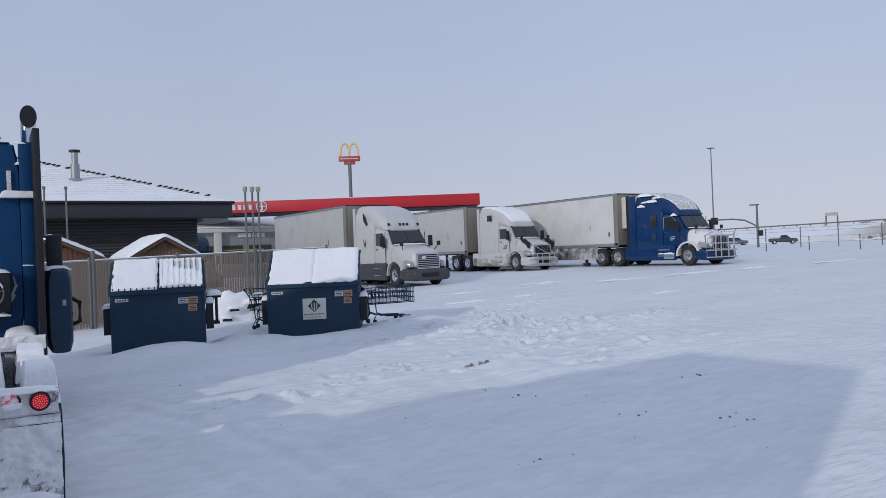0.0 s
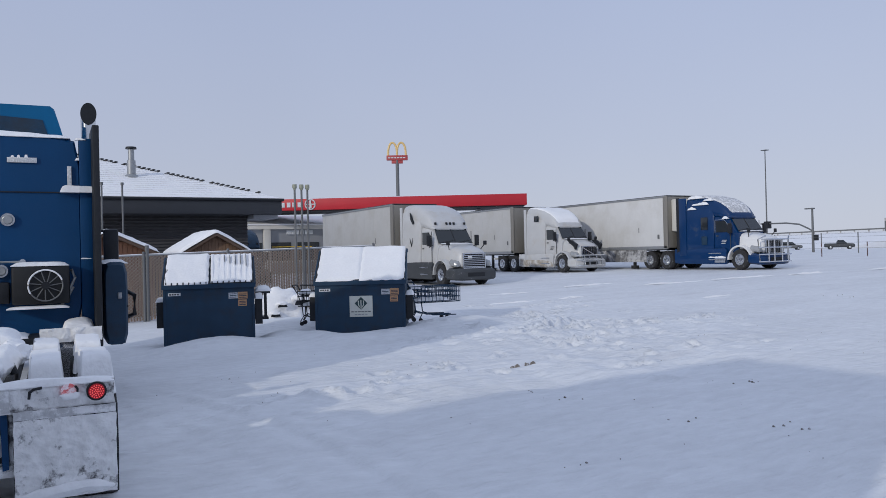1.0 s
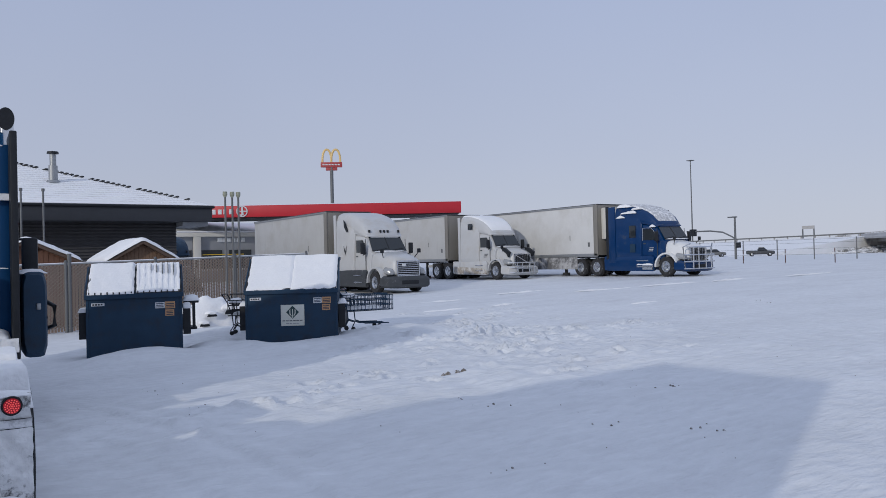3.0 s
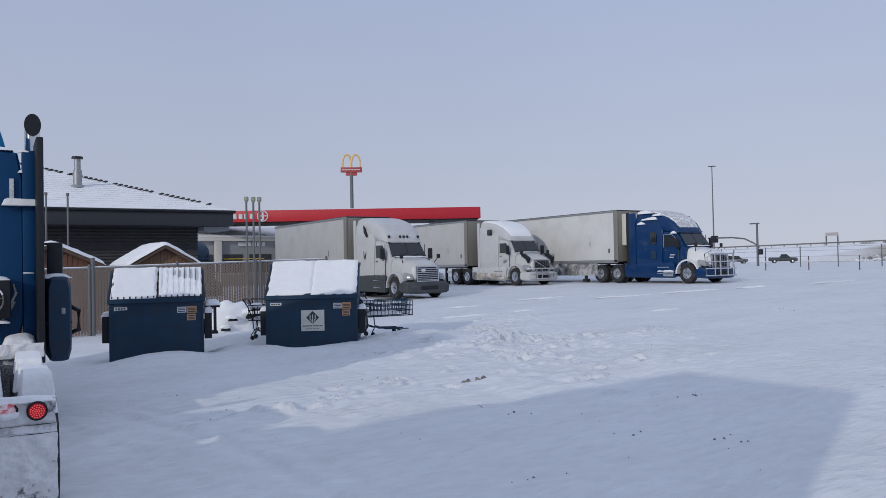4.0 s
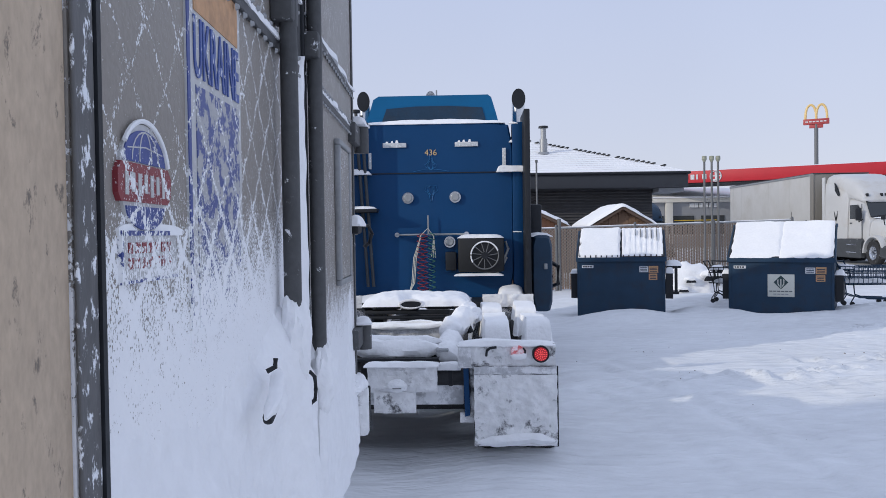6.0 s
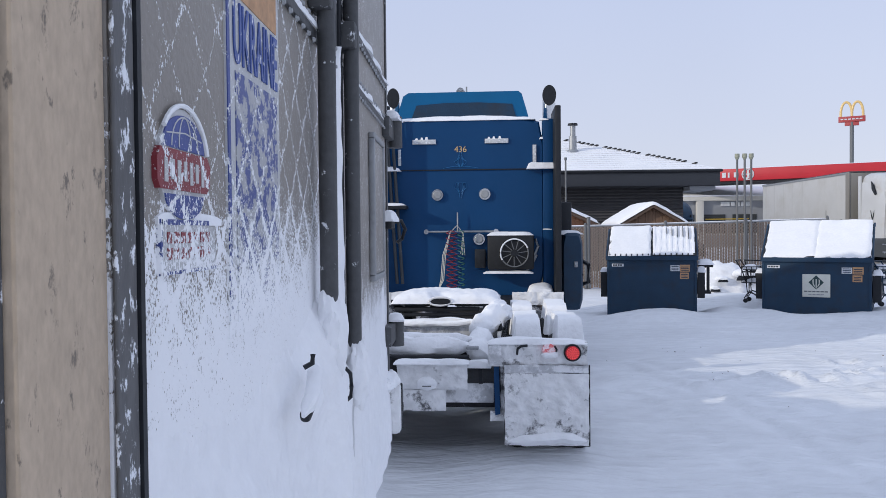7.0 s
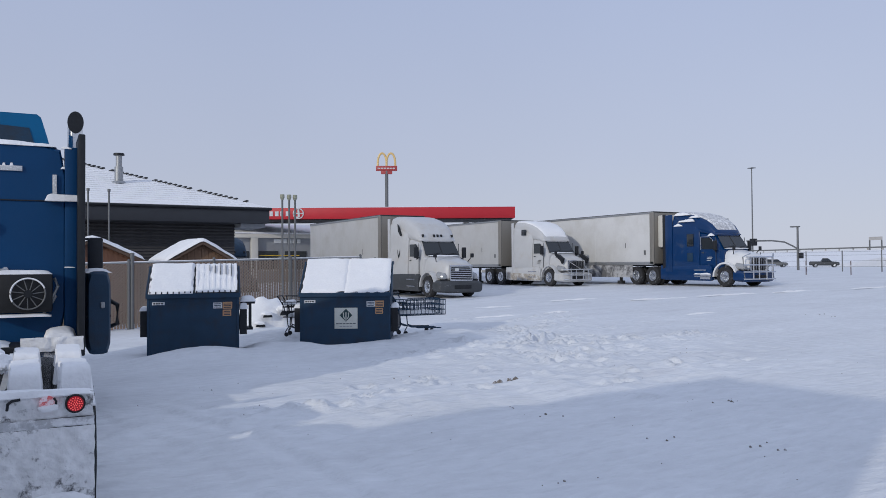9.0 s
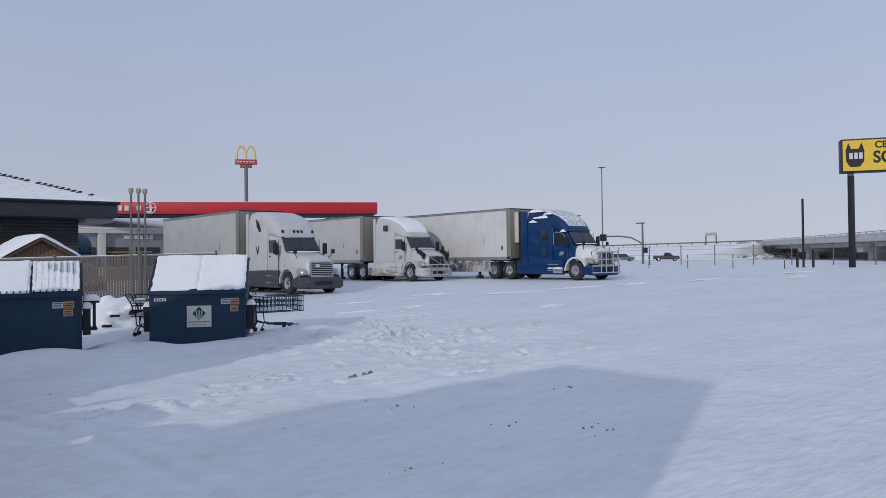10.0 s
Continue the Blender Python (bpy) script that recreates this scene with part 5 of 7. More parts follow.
    part("rear_snow", snowcap(bmnew(), 0.0, w, 0.98, 1.42, top + 0.0, 0.06, seed=89, step=0.06), SNOW, t)
    st = part("sticker", box(bmnew(), 0.1, 0.34, -0.006, 0.0, 1.07, 1.13), DECAL_W, t, "white sticker with dark bars", False)
    bm = bmnew()
    for k in range(4):
        box(bm, 0.12 + 0.05 * k, 0.155 + 0.05 * k, -0.008, -0.006, 1.085, 1.115)
    part("sticker_bar", bm, BLACK, st, "", False)
    for x0, x1, z0, z1, mt in ((w - 0.52, w - 0.34, 0.98, 1.1, DECAL_W), (w - 0.33, w - 0.14, 0.97, 1.11, DECAL_O), (w - 0.33, w - 0.16, 0.82, 0.95, DECAL_O)):
        st = part("sticker", box(bmnew(), x0, x1, -0.006, 0.0, z0, z1), mt, t, "", False)
        bm = bmnew()
        for k in range(3):
            box(bm, x0 + 0.02, x1 - 0.02, -0.008, -0.006, z0 + 0.02 + 0.033 * k, z0 + 0.035 + 0.033 * k)
        part("sticker_bar", bm, NAVY, st, "", False)
    if ribs:
        bm = bmnew()
        box(bm, w + 0.03, w + 0.33, 0.25, 0.75, 1.05, 1.1, 0.01)
        box(bm, w + 0.03, w + 0.29, 0.25, 0.75, 0.5, 0.55, 0.01)
        for x in (w + 0.06, w + 0.2):
            box(bm, x, x + 0.06, 0.27, 0.34, 0.55, 1.05, 0.008)
        br = part("side_bracket", bm, BLACK, t, "black steel lifting bracket capped with snow", False)
        part("bracket_snow", snowcap(bmnew(), w + 0.02, w + 0.35, 0.24, 0.76, 1.1, 0.1, seed=97, step=0.03, lump=0.4, power=3), SNOW, br)
    if sign:
        c = w * 0.5 + 0.12
        plate = part("sign_plate", box(bmnew(), c - 0.3, c + 0.3, -0.018, -0.002, 0.45, 0.97, 0.006), CREAM, t, "cream plate with a dark diamond emblem and grey bars")
        plate.scale, plate.location = (0.84, 1, 0.88), (c * 0.16 - 0.1, 0, 0.71 * 0.12 + 0.02)
        part("emblem", prism(bmnew(), [(c, 0.945), (c + 0.165, 0.785), (c, 0.625), (c - 0.165, 0.785)], "y", -0.022, -0.018), DECAL_G, plate, "dark diamond", False)
        for s in (-1, 1):
            part("emblem_stroke", prism(bmnew(), [(c + s * 0.055, 0.86), (c + s * 0.08, 0.84), (c + s * 0.075, 0.74), (c + s * 0.03, 0.68), (c + s * 0.025, 0.7), (c + s * 0.055, 0.76)], "y", -0.025, -0.0222), CREAM, plate, "", False)
        part("emblem_stroke", prism(bmnew(), [(c - 0.012, 0.86), (c + 0.012, 0.86), (c + 0.012, 0.65), (c - 0.012, 0.65)], "y", -0.025, -0.0222), CREAM, plate, "", False)
        for k in range(6):
            part("sign_bar", box(bmnew(), c - 0.26 + 0.088 * k, c - 0.19 + 0.088 * k, -0.021, -0.018, 0.565, 0.59), GREYPOLE, plate, "", False)
        for k in range(4):
            part("sign_bar", box(bmnew(), c - 0.17 + 0.088 * k, c - 0.1 + 0.088 * k, -0.021, -0.018, 0.5, 0.52), STEEL, plate, "", False)
    return t


build_dumpster(pose(3.27, 16.4, 0.1, 0, 0, -14), 1.8, "navy dumpster with one ribbed lid thinly snowed over", True, False, 1.83)
build_dumpster(pose(6.4, 16.15, 0.06, 0, 0, -29), 1.98, "navy dumpster with snow-covered lids and a cream sign plate", False, True)


# ---------------------------------------------------------------- shopping carts and the snowed-over heap
def build_cart(m, mat, label, long=1.0):
    t = thing("shopping_cart", label, "shopping cart", m, "carts by the dumpsters")
    bm = bmnew()
    L, W = 0.95 * long, 0.52
    for z, s in ((0.5, 0.86), (0.62, 0.9), (0.74, 0.95), (0.86, 1.0)):
        tube(bm, [(0, -W / 2 * s, z), (L, -W / 2 * s * 0.85, z), (L, W / 2 * s * 0.85, z), (0, W / 2 * s, z), (0, -W / 2 * s, z)], 0.011, 6)
    for k in range(int(11 * long)):
        x = L * k / (int(11 * long) - 1)
        for s in (-1, 1):
            tube(bm, [(x, s * W / 2 * 0.86 * (1 - 0.15 * x / L), 0.5), (x, s * W / 2 * (1 - 0.15 * x / L), 0.86)], 0.007, 5)
        tube(bm, [(x, -W / 2 * 0.86, 0.5), (x, W / 2 * 0.86, 0.5)], 0.006, 5)
    for k in range(6):
        y = -W / 2 * 0.8 + W * 0.8 * k / 5
        tube(bm, [(L, y, 0.5), (L, y, 0.86)], 0.007, 5)
    part("basket", bm, mat, t)
    bm = bmnew()
    for s in (-1, 1):
        tube(bm, [(-0.12, s * 0.26, 1.0), (0.0, s * 0.25, 0.8), (0.1, s * 0.24, 0.5), (0.12, s * 0.24, 0.3), (0.4, s * 0.22, 0.2), (L * 0.9, s * 0.2, 0.18)], 0.014, 6)
        tube(bm, [(0.15, s * 0.23, 0.3), (0.05, s * 0.24, 0.14)], 0.012, 6)
    tube(bm, [(-0.12, -0.27, 1.0), (-0.12, 0.27, 1.0)], 0.016, 8)
    part("frame", bm, mat, t)
    for x, s in ((0.08, -1), (0.08, 1), (L * 0.85, -1), (L * 0.85, 1)):
        part("caster", cyl(bmnew(), (x, s * 0.22 - 0.015, 0.09), (x, s * 0.22 + 0.015, 0.09), 0.05, n=14), BLACK, t)
    seat = part("child_seat", box(bmnew(), 0.02, 0.3, -0.22, 0.22, 0.78, 0.8, 0.005), mat, t)
    part("cart_snow", snowcap(bmnew(), 0.05, L * 0.9, -0.2, 0.2, 0.51, 0.08, seed=int(L * 50), step=0.05), SNOW, t)
    part("seat_snow", snowcap(bmnew(), 0.0, 0.28, -0.2, 0.2, 0.8, 0.1, seed=7, step=0.04), SNOW, seat)
    return t


build_cart(pose(9.0, 16.5, ground_height(9.4, 16.5) - 0.04, 0, 0, -4), NAVY, "dark blue wire shopping cart pushed into another cart", 1.2)
build_cart(pose(8.75, 16.35, ground_height(9.2, 16.35) - 0.02, 0, 0, -6), NAVY, "dark blue wire shopping cart standing in snow", 1.2)
build_cart(pose(7.0, 18.25, ground_height(7.0, 18.2) + 0.0, 0, 8, 35), BLACK, "black wire shopping cart leaning into another cart", 0.9)
build_cart(pose(6.68, 18.0, ground_height(6.8, 17.8) + 0.06, 0, 0, -30), BLACK, "black wire shopping cart with snow in its seat", 0.9)
heap = thing("snow_heap", "low white snow-covered heap of discarded chairs", "snow heap", pose(7.15, 21.2, 0.24))
bm = bmnew()
bmesh.ops.create_icosphere(bm, subdivisions=4, radius=1.0)
for v in bm.verts:
    k = 1 + 0.16 * noise.noise(v.co * 1.7) + 0.12 * noise.noise(v.co * 4)
    v.co = Vector((v.co.x * 0.85 * k, v.co.y * 0.6 * k, max(-0.1, v.co.z) * 0.8 * k))
part("mound", bm, SNOW, heap)
for x, z, r in ((-0.1, 0.3, 0.13), (0.5, 0.34, 0.25), (-0.3, 0.05, 0.13)):
    part("seat_edge", prism(bmnew(), [(x + r * math.cos(a), z + r * 0.75 * math.sin(a)) for a in [math.pi * k / 14 for k in range(15)]], "y", -0.66, -0.62), BLACK, heap, "dark rounded seat edge", False)
    part("edge_snow", hull(bmnew(), [(-0.7, r * 0.8, r * 0.7, z + r * 0.5, z + r * 0.95), (-0.6, r * 1.25, r * 1.1, z + r * 0.4, z + r * 1.2), (-0.3, r * 1.2, r, z, z + r * 1.15)], 20, 2.4), SNOW, heap).location.x = x


# ---------------------------------------------------------------- fence with privacy slats
def build_fence():
    y = 24.5
    t = thing("fence", "chain-link fence woven with brown privacy slats", "fence", pose(0, y, 0))
    xs0, xs1 = -8.0, 11.6
    n = 9
    for i in range(n):
        x = 11.55 - 2.5 * i
        g = 0.021 * max(x, 0)
        post = part("post", cyl(bmnew(), (x, 0, 0), (x, 0, g + 2.04), 0.045, n=10), GREYPOLE, t)
        part("post_cap", cyl(bmnew(), (x, 0, g + 2.04), (x, 0, g + 2.09), 0.055, 0.02, n=10), GREYPOLE, post)
    part("post", cyl(bmnew(), (4.15, 0.02, 0), (4.15, 0.02, 2.36), 0.06, n=12), GREYPOLE, t)
    rail = part("top_rail", tube(bmnew(), [(xs0, 0, 1.98), (0, 0, 1.98), (xs1, 0, 1.98 + 0.021 * xs1)], 0.028), STEEL, t)
    part("rail_snow", tube(bmnew(), [(xs0, 0, 2.005), (0, 0, 2.005), (xs1, 0, 2.005 + 0.021 * xs1)], 0.016), SNOW, rail)
    bm = bmnew()
    x = xs0
    while x < xs1:
        g = 0.021 * max(x, 0)
        box(bm, x, x + 0.062, -0.008 + 0.006 * random.random(), 0.008, g + 0.05 * random.random(), g + 1.93 + 0.03 * random.random())
        x += 0.082
    tagged(part("slats", bm, SLAT, t, "brown vertical slats", False), kind="stuff")
    bm = bmnew()
    x = xs0
    while x < xs1:
        for s in (-1, 1):
            a, b = x, x + s * 2.0
            za, zb = 0.1, 1.95
            if b < xs0 or b > xs1:
                b2 = min(max(b, xs0), xs1)
                zb = za + (zb - za) * abs(b2 - a) / 2.0
                b = b2
            cyl(bm, (a, -0.02 - 0.004 * s, za + 0.021 * max(a, 0)), (b, -0.02 - 0.004 * s, zb + 0.021 * max(b, 0)), 0.006, n=4)
        x += 0.11
    tagged(part("wire_mesh", bm, WIRE, t, "diamond wire mesh", False), kind="stuff")


build_fence()


# ---------------------------------------------------------------- vent pipes
for x in (8.67, 8.9, 9.1):
    t = thing("vent_pipe", "slim grey tank vent pipe with a pale green cap", "vent pipe", pose(x, 24.2, 0.1), "tank vent pipes")
    part("pipe", cyl(bmnew(), (0, 0, 0), (0, 0, 3.98), 0.033, n=12), GREYPOLE, t)
    part("cap", cyl(bmnew(), (0, 0, 3.98), (0, 0, 4.05), 0.04, 0.07, n=14), SAGE, t)
    part("cap_top", cyl(bmnew(), (0, 0, 4.05), (0, 0, 4.16), 0.075, 0.07, n=14), SAGE, t)


# ---------------------------------------------------------------- garden sheds
def build_shed(m, w, d, h, wall, label):
    t = thing("shed", label, "shed", m, "sheds behind the fence")
    e = h - 0.62
    part("wall", prism(bmnew(), [(-w / 2, 0), (w / 2, 0), (w / 2, e), (0, h), (-w / 2, e)], "y", 0, d), wall, t, "", False)
    for k in range(18):
        x = -w / 2 + w * (k + 0.5) / 18
        part("board", box(bmnew(), x - w / 40, x + w / 40, -0.02, 0.0, 0, e + (h - e) * (1 - 2 * abs(x) / w) - 0.05), wall, t, "", False)
    bm = bmnew()
    o = w / 2 + 0.2
    sl = (h - e) / (w / 2)
    for s in (-1, 1):
        prism(bm, [(0, h), (s * o, h - sl * o), (s * o, h - sl * o + 0.1), (0, h + 0.1)], "y", -0.25, d + 0.2)
    roof = part("roof", bm, surf("shed_trim", (0.12, 0.08, 0.06), 0.8), t, "", False)
    bm = bmnew()
    snowcap(bm, -o, o, -0.28, d + 0.2, h + 0.09, 0.13, seed=int(w * 17), step=0.06, lump=0.25, power=14, slope=lambda x, y: -sl * (math.hypot(x, 0.08) - 0.08))
    part("roof_snow", bm, SNOW, roof, "thick rounded snow on the roof")
    return t


build_shed(pose(6.7, 26.9, 0.1), 2.1, 3.0, 2.6, SHEDWALL, "brown wooden shed with a snowy gable roof")
build_shed(pose(3.3, 26.9, 0.05), 2.7, 3.0, 2.7, SHEDRED, "red-brown wooden shed with a snowy gable roof")


# ---------------------------------------------------------------- the dark building with its hip roof
def build_diner():
    t = thing("building", "dark low building with a snow-covered hip roof", "building", pose(0, 0, 0))
    x1, x0, y0, y1, ez = 11.0, -26.0, 33.0, 49.0, 4.42
    part("wall", box(bmnew(), x0 + 1, x1 - 1.2, y0 + 1.3, y1 - 1.3, 0, 3.9), SIDING, t, "", False)
    for k in range(26):
        z = 0.3 + 0.135 * k
        part("siding_board", prism(bmnew(), [(y0 + 1.3, z), (y0 + 1.22, z + 0.01), (y0 + 1.3, z + 0.1)], "x", x0 + 1, x1 - 1.2), SIDING, t, "", False)
    part("eave_fascia", box(bmnew(), x0, x1, y0, y1, 3.8, ez, 0.02), FASCIA, t, "deep black fascia")
    part("soffit_panel", box(bmnew(), x1 - 1.18, x1 - 0.1, y0 + 0.3, y0 + 2.6, 3.62, 3.79), BUILDGREY, t, "", False)
    part("gutter", tube(bmnew(), [(x0, y0 - 0.06, ez), (x1 + 0.06, y0 - 0.06, ez), (x1 + 0.06, y1, ez)], 0.06), BLACK, t)
    bm = bmnew()
    rise, half = 0.335, (y1 - y0) / 2
    pk = ez + rise * half + 0.06
    cs = [(x0, y0), (x1, y0), (x1, y1), (x0, y1)]
    low = [bm.verts.new((x, y, ez)) for x, y in cs]
    mid = [bm.verts.new((x, y, ez + 0.08)) for x, y in cs]
    ra, rb = bm.verts.new((x0 + half, y0 + half, pk)), bm.verts.new((x1 - half, y0 + half, pk))
    for i in range(4):
        bm.faces.new((low[i], low[(i + 1) % 4], mid[(i + 1) % 4], mid[i]))
    bm.faces.new((mid[0], mid[1], rb, ra))
    bm.faces.new((mid[1], mid[2], rb))
    bm.faces.new((mid[2], mid[3], ra, rb))
    bm.faces.new((mid[3], mid[0], ra))
    bm.faces.new(low[::-1])
    roof = part("roof", bm, SNOW, t, "hip roof under an even layer of snow", False)
    bm = bmnew()
    for k in range(1, 22):
        u = k / 22
        z, y = ez + 0.08 + rise * half * u, y0 + half * u
        tube(bm, [(x0 + half * u, y - 0.01, z + 0.012), (x1 - half * u - 0.1, y - 0.01, z + 0.006)], 0.014, 5)
    part("shingle_course", bm, SNOW, roof, "faint courses of shingles under the snow")
    bm = bmnew()
    for k in range(44):
        u = (k + 0.5) / 44
        if k < 4 or k % 9 == 5 and k < 36:
            continue
        c = Vector((x1 - half * u, y0 + half * u, ez + 0.1 + (pk - ez - 0.08) * u))
        part("ridge_cap", box(bmnew(), -0.1, 0.1, -0.08, 0.08, -0.02, 0.035, m=Matrix.Translation(c) @ pose(0, 0, 0, 0, 14, 135)), BLACK, roof, "", False)
    ch = part("roof_vent", cyl(bmnew(), (5.3, 36.5, 5.3), (5.3, 36.5, 6.35), 0.18, n=18), STEEL, t, "round galvanised roof vent")
    part("vent_neck", cyl(bmnew(), (5.3, 36.5, 6.35), (5.3, 36.5, 6.85), 0.13, n=18), STEEL, ch)
    part("vent_cap", cyl(bmnew(), (5.3, 36.5, 6.86), (5.3, 36.5, 6.95), 0.24, 0.22, n=18), BLACK, ch)
    part("vent_flashing", cyl(bmnew(), (5.3, 36.5, 5.6), (5.3, 36.5, 5.72), 0.32, 0.24, n=18), STEEL, ch)
    for x, z in ((4.2, 4.9), (3.5, 4.9)):
        p = thing("stand_pipe", "slim grey stand pipe beside the building", "pipe", pose(x, 30.5, 0.05))
        part("pipe", cyl(bmnew(), (0, 0, 0), (0, 0, z - 0.25), 0.034, n=10), GREYPOLE, p)
        part("cap", cyl(bmnew(), (0, 0, z - 0.25), (0, 0, z - 0.15), 0.055, n=10), GREYPOLE, p)


build_diner()
t = thing("roof_unit", "pale grey rooftop unit on the snowy roof", "roof unit", pose(-5.6, 40, 7.0))
part("housing", box(bmnew(), 0, 2.6, 0, 1.6, -0.6, 1.0, 0.04), BUILDGREY, t)
part("unit_lid", box(bmnew(), -0.05, 2.65, -0.05, 1.65, 1.0, 1.06, 0.01), PALEWALL, t)


# ---------------------------------------------------------------- fuel canopy and the restaurant behind
def build_canopy():
    a, b = Vector((20.0, 63.2, 0)), Vector((38.3, 52.9, 0))
    way = math.degrees(math.atan2(b.y - a.y, b.x - a.x))
    L = (b - a).length
    t = thing("fuel_canopy", "long red fuel station canopy with a white emblem and bars", "canopy", pose(a.x, a.y, 0.4, 0, 0, way))
    part("fascia", box(bmnew(), -6, L, 0, 5, 5.4, 6.35, 0.03), RED, t, "red fascia")
    part("soffit", box(bmnew(), -5.8, L - 0.2, 0.2, 4.8, 5.3, 5.39), DARKBOX, t)
    part("canopy_snow", snowcap(bmnew(), -5.9, L - 0.1, 0.1, 4.9, 6.35, 0.1, seed=3, step=0.6), SNOW, t)
    for x in (10, 17):
        for y in (2.5,):
            part("column", box(bmnew(), x - 0.25, x + 0.25, y - 0.25, y + 0.25, -0.1, 5.22, 0.02), PALEWALL, t)
    em = bmnew()
    c = Vector((2.85, -0.03, 5.87))
    tube(em, [c + Vector((0.42 * math.cos(k * math.pi / 14), 0, 0.42 * math.sin(k * math.pi / 14))) for k in range(29)], 0.05, 6)
    box(em, 2.45, 3.25, -0.05, -0.01, 5.84, 5.92)
    prism(em, [(2.78, 6.2), (2.92, 6.24), (2.98, 5.6), (2.8, 5.5), (2.6, 5.55), (2.62, 5.62), (2.8, 5.62)], "y", -0.06, -0.01)
    part("emblem", em, DECAL_W, t, "white ring emblem")
    for k, w in enumerate((0.3, 0.26, 0.3, 0.12, 0.34)):
        part("word_bar", box(bmnew(), 0.45 * k, 0.45 * k + w, -0.04, -0.005, 5.66, 6.06), DECAL_W, t, "white bar", False)


build_canopy()


def build_restaurant():
    t = thing("restaurant", "low grey restaurant with a snowy roof and pale trim", "building", pose(16.5, 66, 0.4))
    part("wall", box(bmnew(), 0, 20, 0, 12, 0, 4.4), BUILDGREY, t, "", False)
    part("roof_edge", box(bmnew(), -0.3, 20.3, -0.45, 12.25, 3.95, 4.29, 0.03), PALEWALL, t)
    part("mansard", prism(bmnew(), [(-0.5, 4.3), (-0.5, 4.42), (2.6, 5.3), (9.5, 5.3), (12.3, 4.42), (12.3, 4.3)], "x", -0.4, 20.4), SNOW, t, "snow-covered mansard roof", False)
    for k in range(3):
        w = part("window", box(bmnew(), 1 + 2.6 * k, 3 + 2.6 * k, -0.06, 0.0, 1.2, 2.8), GLASS, t, "", False)
        part("window_frame", box(bmnew(), 0.9 + 2.6 * k, 3.1 + 2.6 * k, -0.04, 0.0, 1.05, 1.19), PALEWALL, w, "", False)
    part("trim", box(bmnew(), 3.9, 7.5, -0.12, -0.061, 2.38, 2.44), YELLOW, t, "", False)
    part("pilaster", box(bmnew(), 3.1, 3.7, -0.4, -0.07, 0, 4.08, 0.02), PALEWALL, t)
    part("pilaster", box(bmnew(), 0.1, 0.6, -0.4, -0.07, 0, 4.08, 0.02), PALEWALL, t)
    bm = bmnew()
    for k, w in enumerate((0.4, 0.3, 0.3, 0.3, 0.3, 0.3)):
        box(bm, 5.2 + 0.42 * k, 5.2 + 0.42 * k + w, -0.14, -0.01, 3.5, 3.85)
    part("word_bar", bm, DECAL_W, t, "white bars", False)
    u = thing("roof_unit", "pale rooftop ventilation unit under snow", "roof unit", pose(20, 70, 5.0))
    part("housing", box(bmnew(), 0, 2, 0, 1.5, -0.3, 0.9, 0.05), PALEWALL, u)
    part("unit_snow", snowcap(bmnew(), 0, 2, 0, 1.5, 0.9, 0.2, seed=6, step=0.2), SNOW, u)


build_restaurant()


def build_arch_sign():
    t = thing("arch_sign", "tall pole sign with two yellow arches over a red bar", "sign", pose(48.4, 98.3, 0.9, 0, 0, -26))
    part("pole", cyl(bmnew(), (0, 0, -0.1), (0, 0, 14.3), 0.24, n=14), GREYPOLE, t)
    part("panel", box(bmnew(), -1.5, 1.5, -0.25, 0.25, 14.3, 15.0, 0.05), SIGNRED, t, "red sign panel")
    part("lower_panel", box(bmnew(), -0.8, 0.8, -0.2, 0.2, 13.85, 14.28, 0.04), SIGNRED, t)
    bm = bmnew()
    for k in range(6):
        box(bm, -1.25 + 0.42 * k, -0.95 + 0.42 * k, -0.27, -0.25, 14.58, 14.72)
    part("panel_bar", bm, DECAL_W, t, "white bars", False)
    bm = bmnew()
    for c in (-0.62, 0.62):
        pts = []
        for k in range(19):
            a = math.pi * k / 18
            pts.append((c + 0.56 * math.cos(a) * (1 + 0.12 * (1 - math.sin(a))), 0, 15.0 + 1.8 * math.sin(a) ** 0.62))
        tube(bm, pts, 0.15, 8)
    part("arch", bm, ARCH, t, "yellow arches")


build_arch_sign()


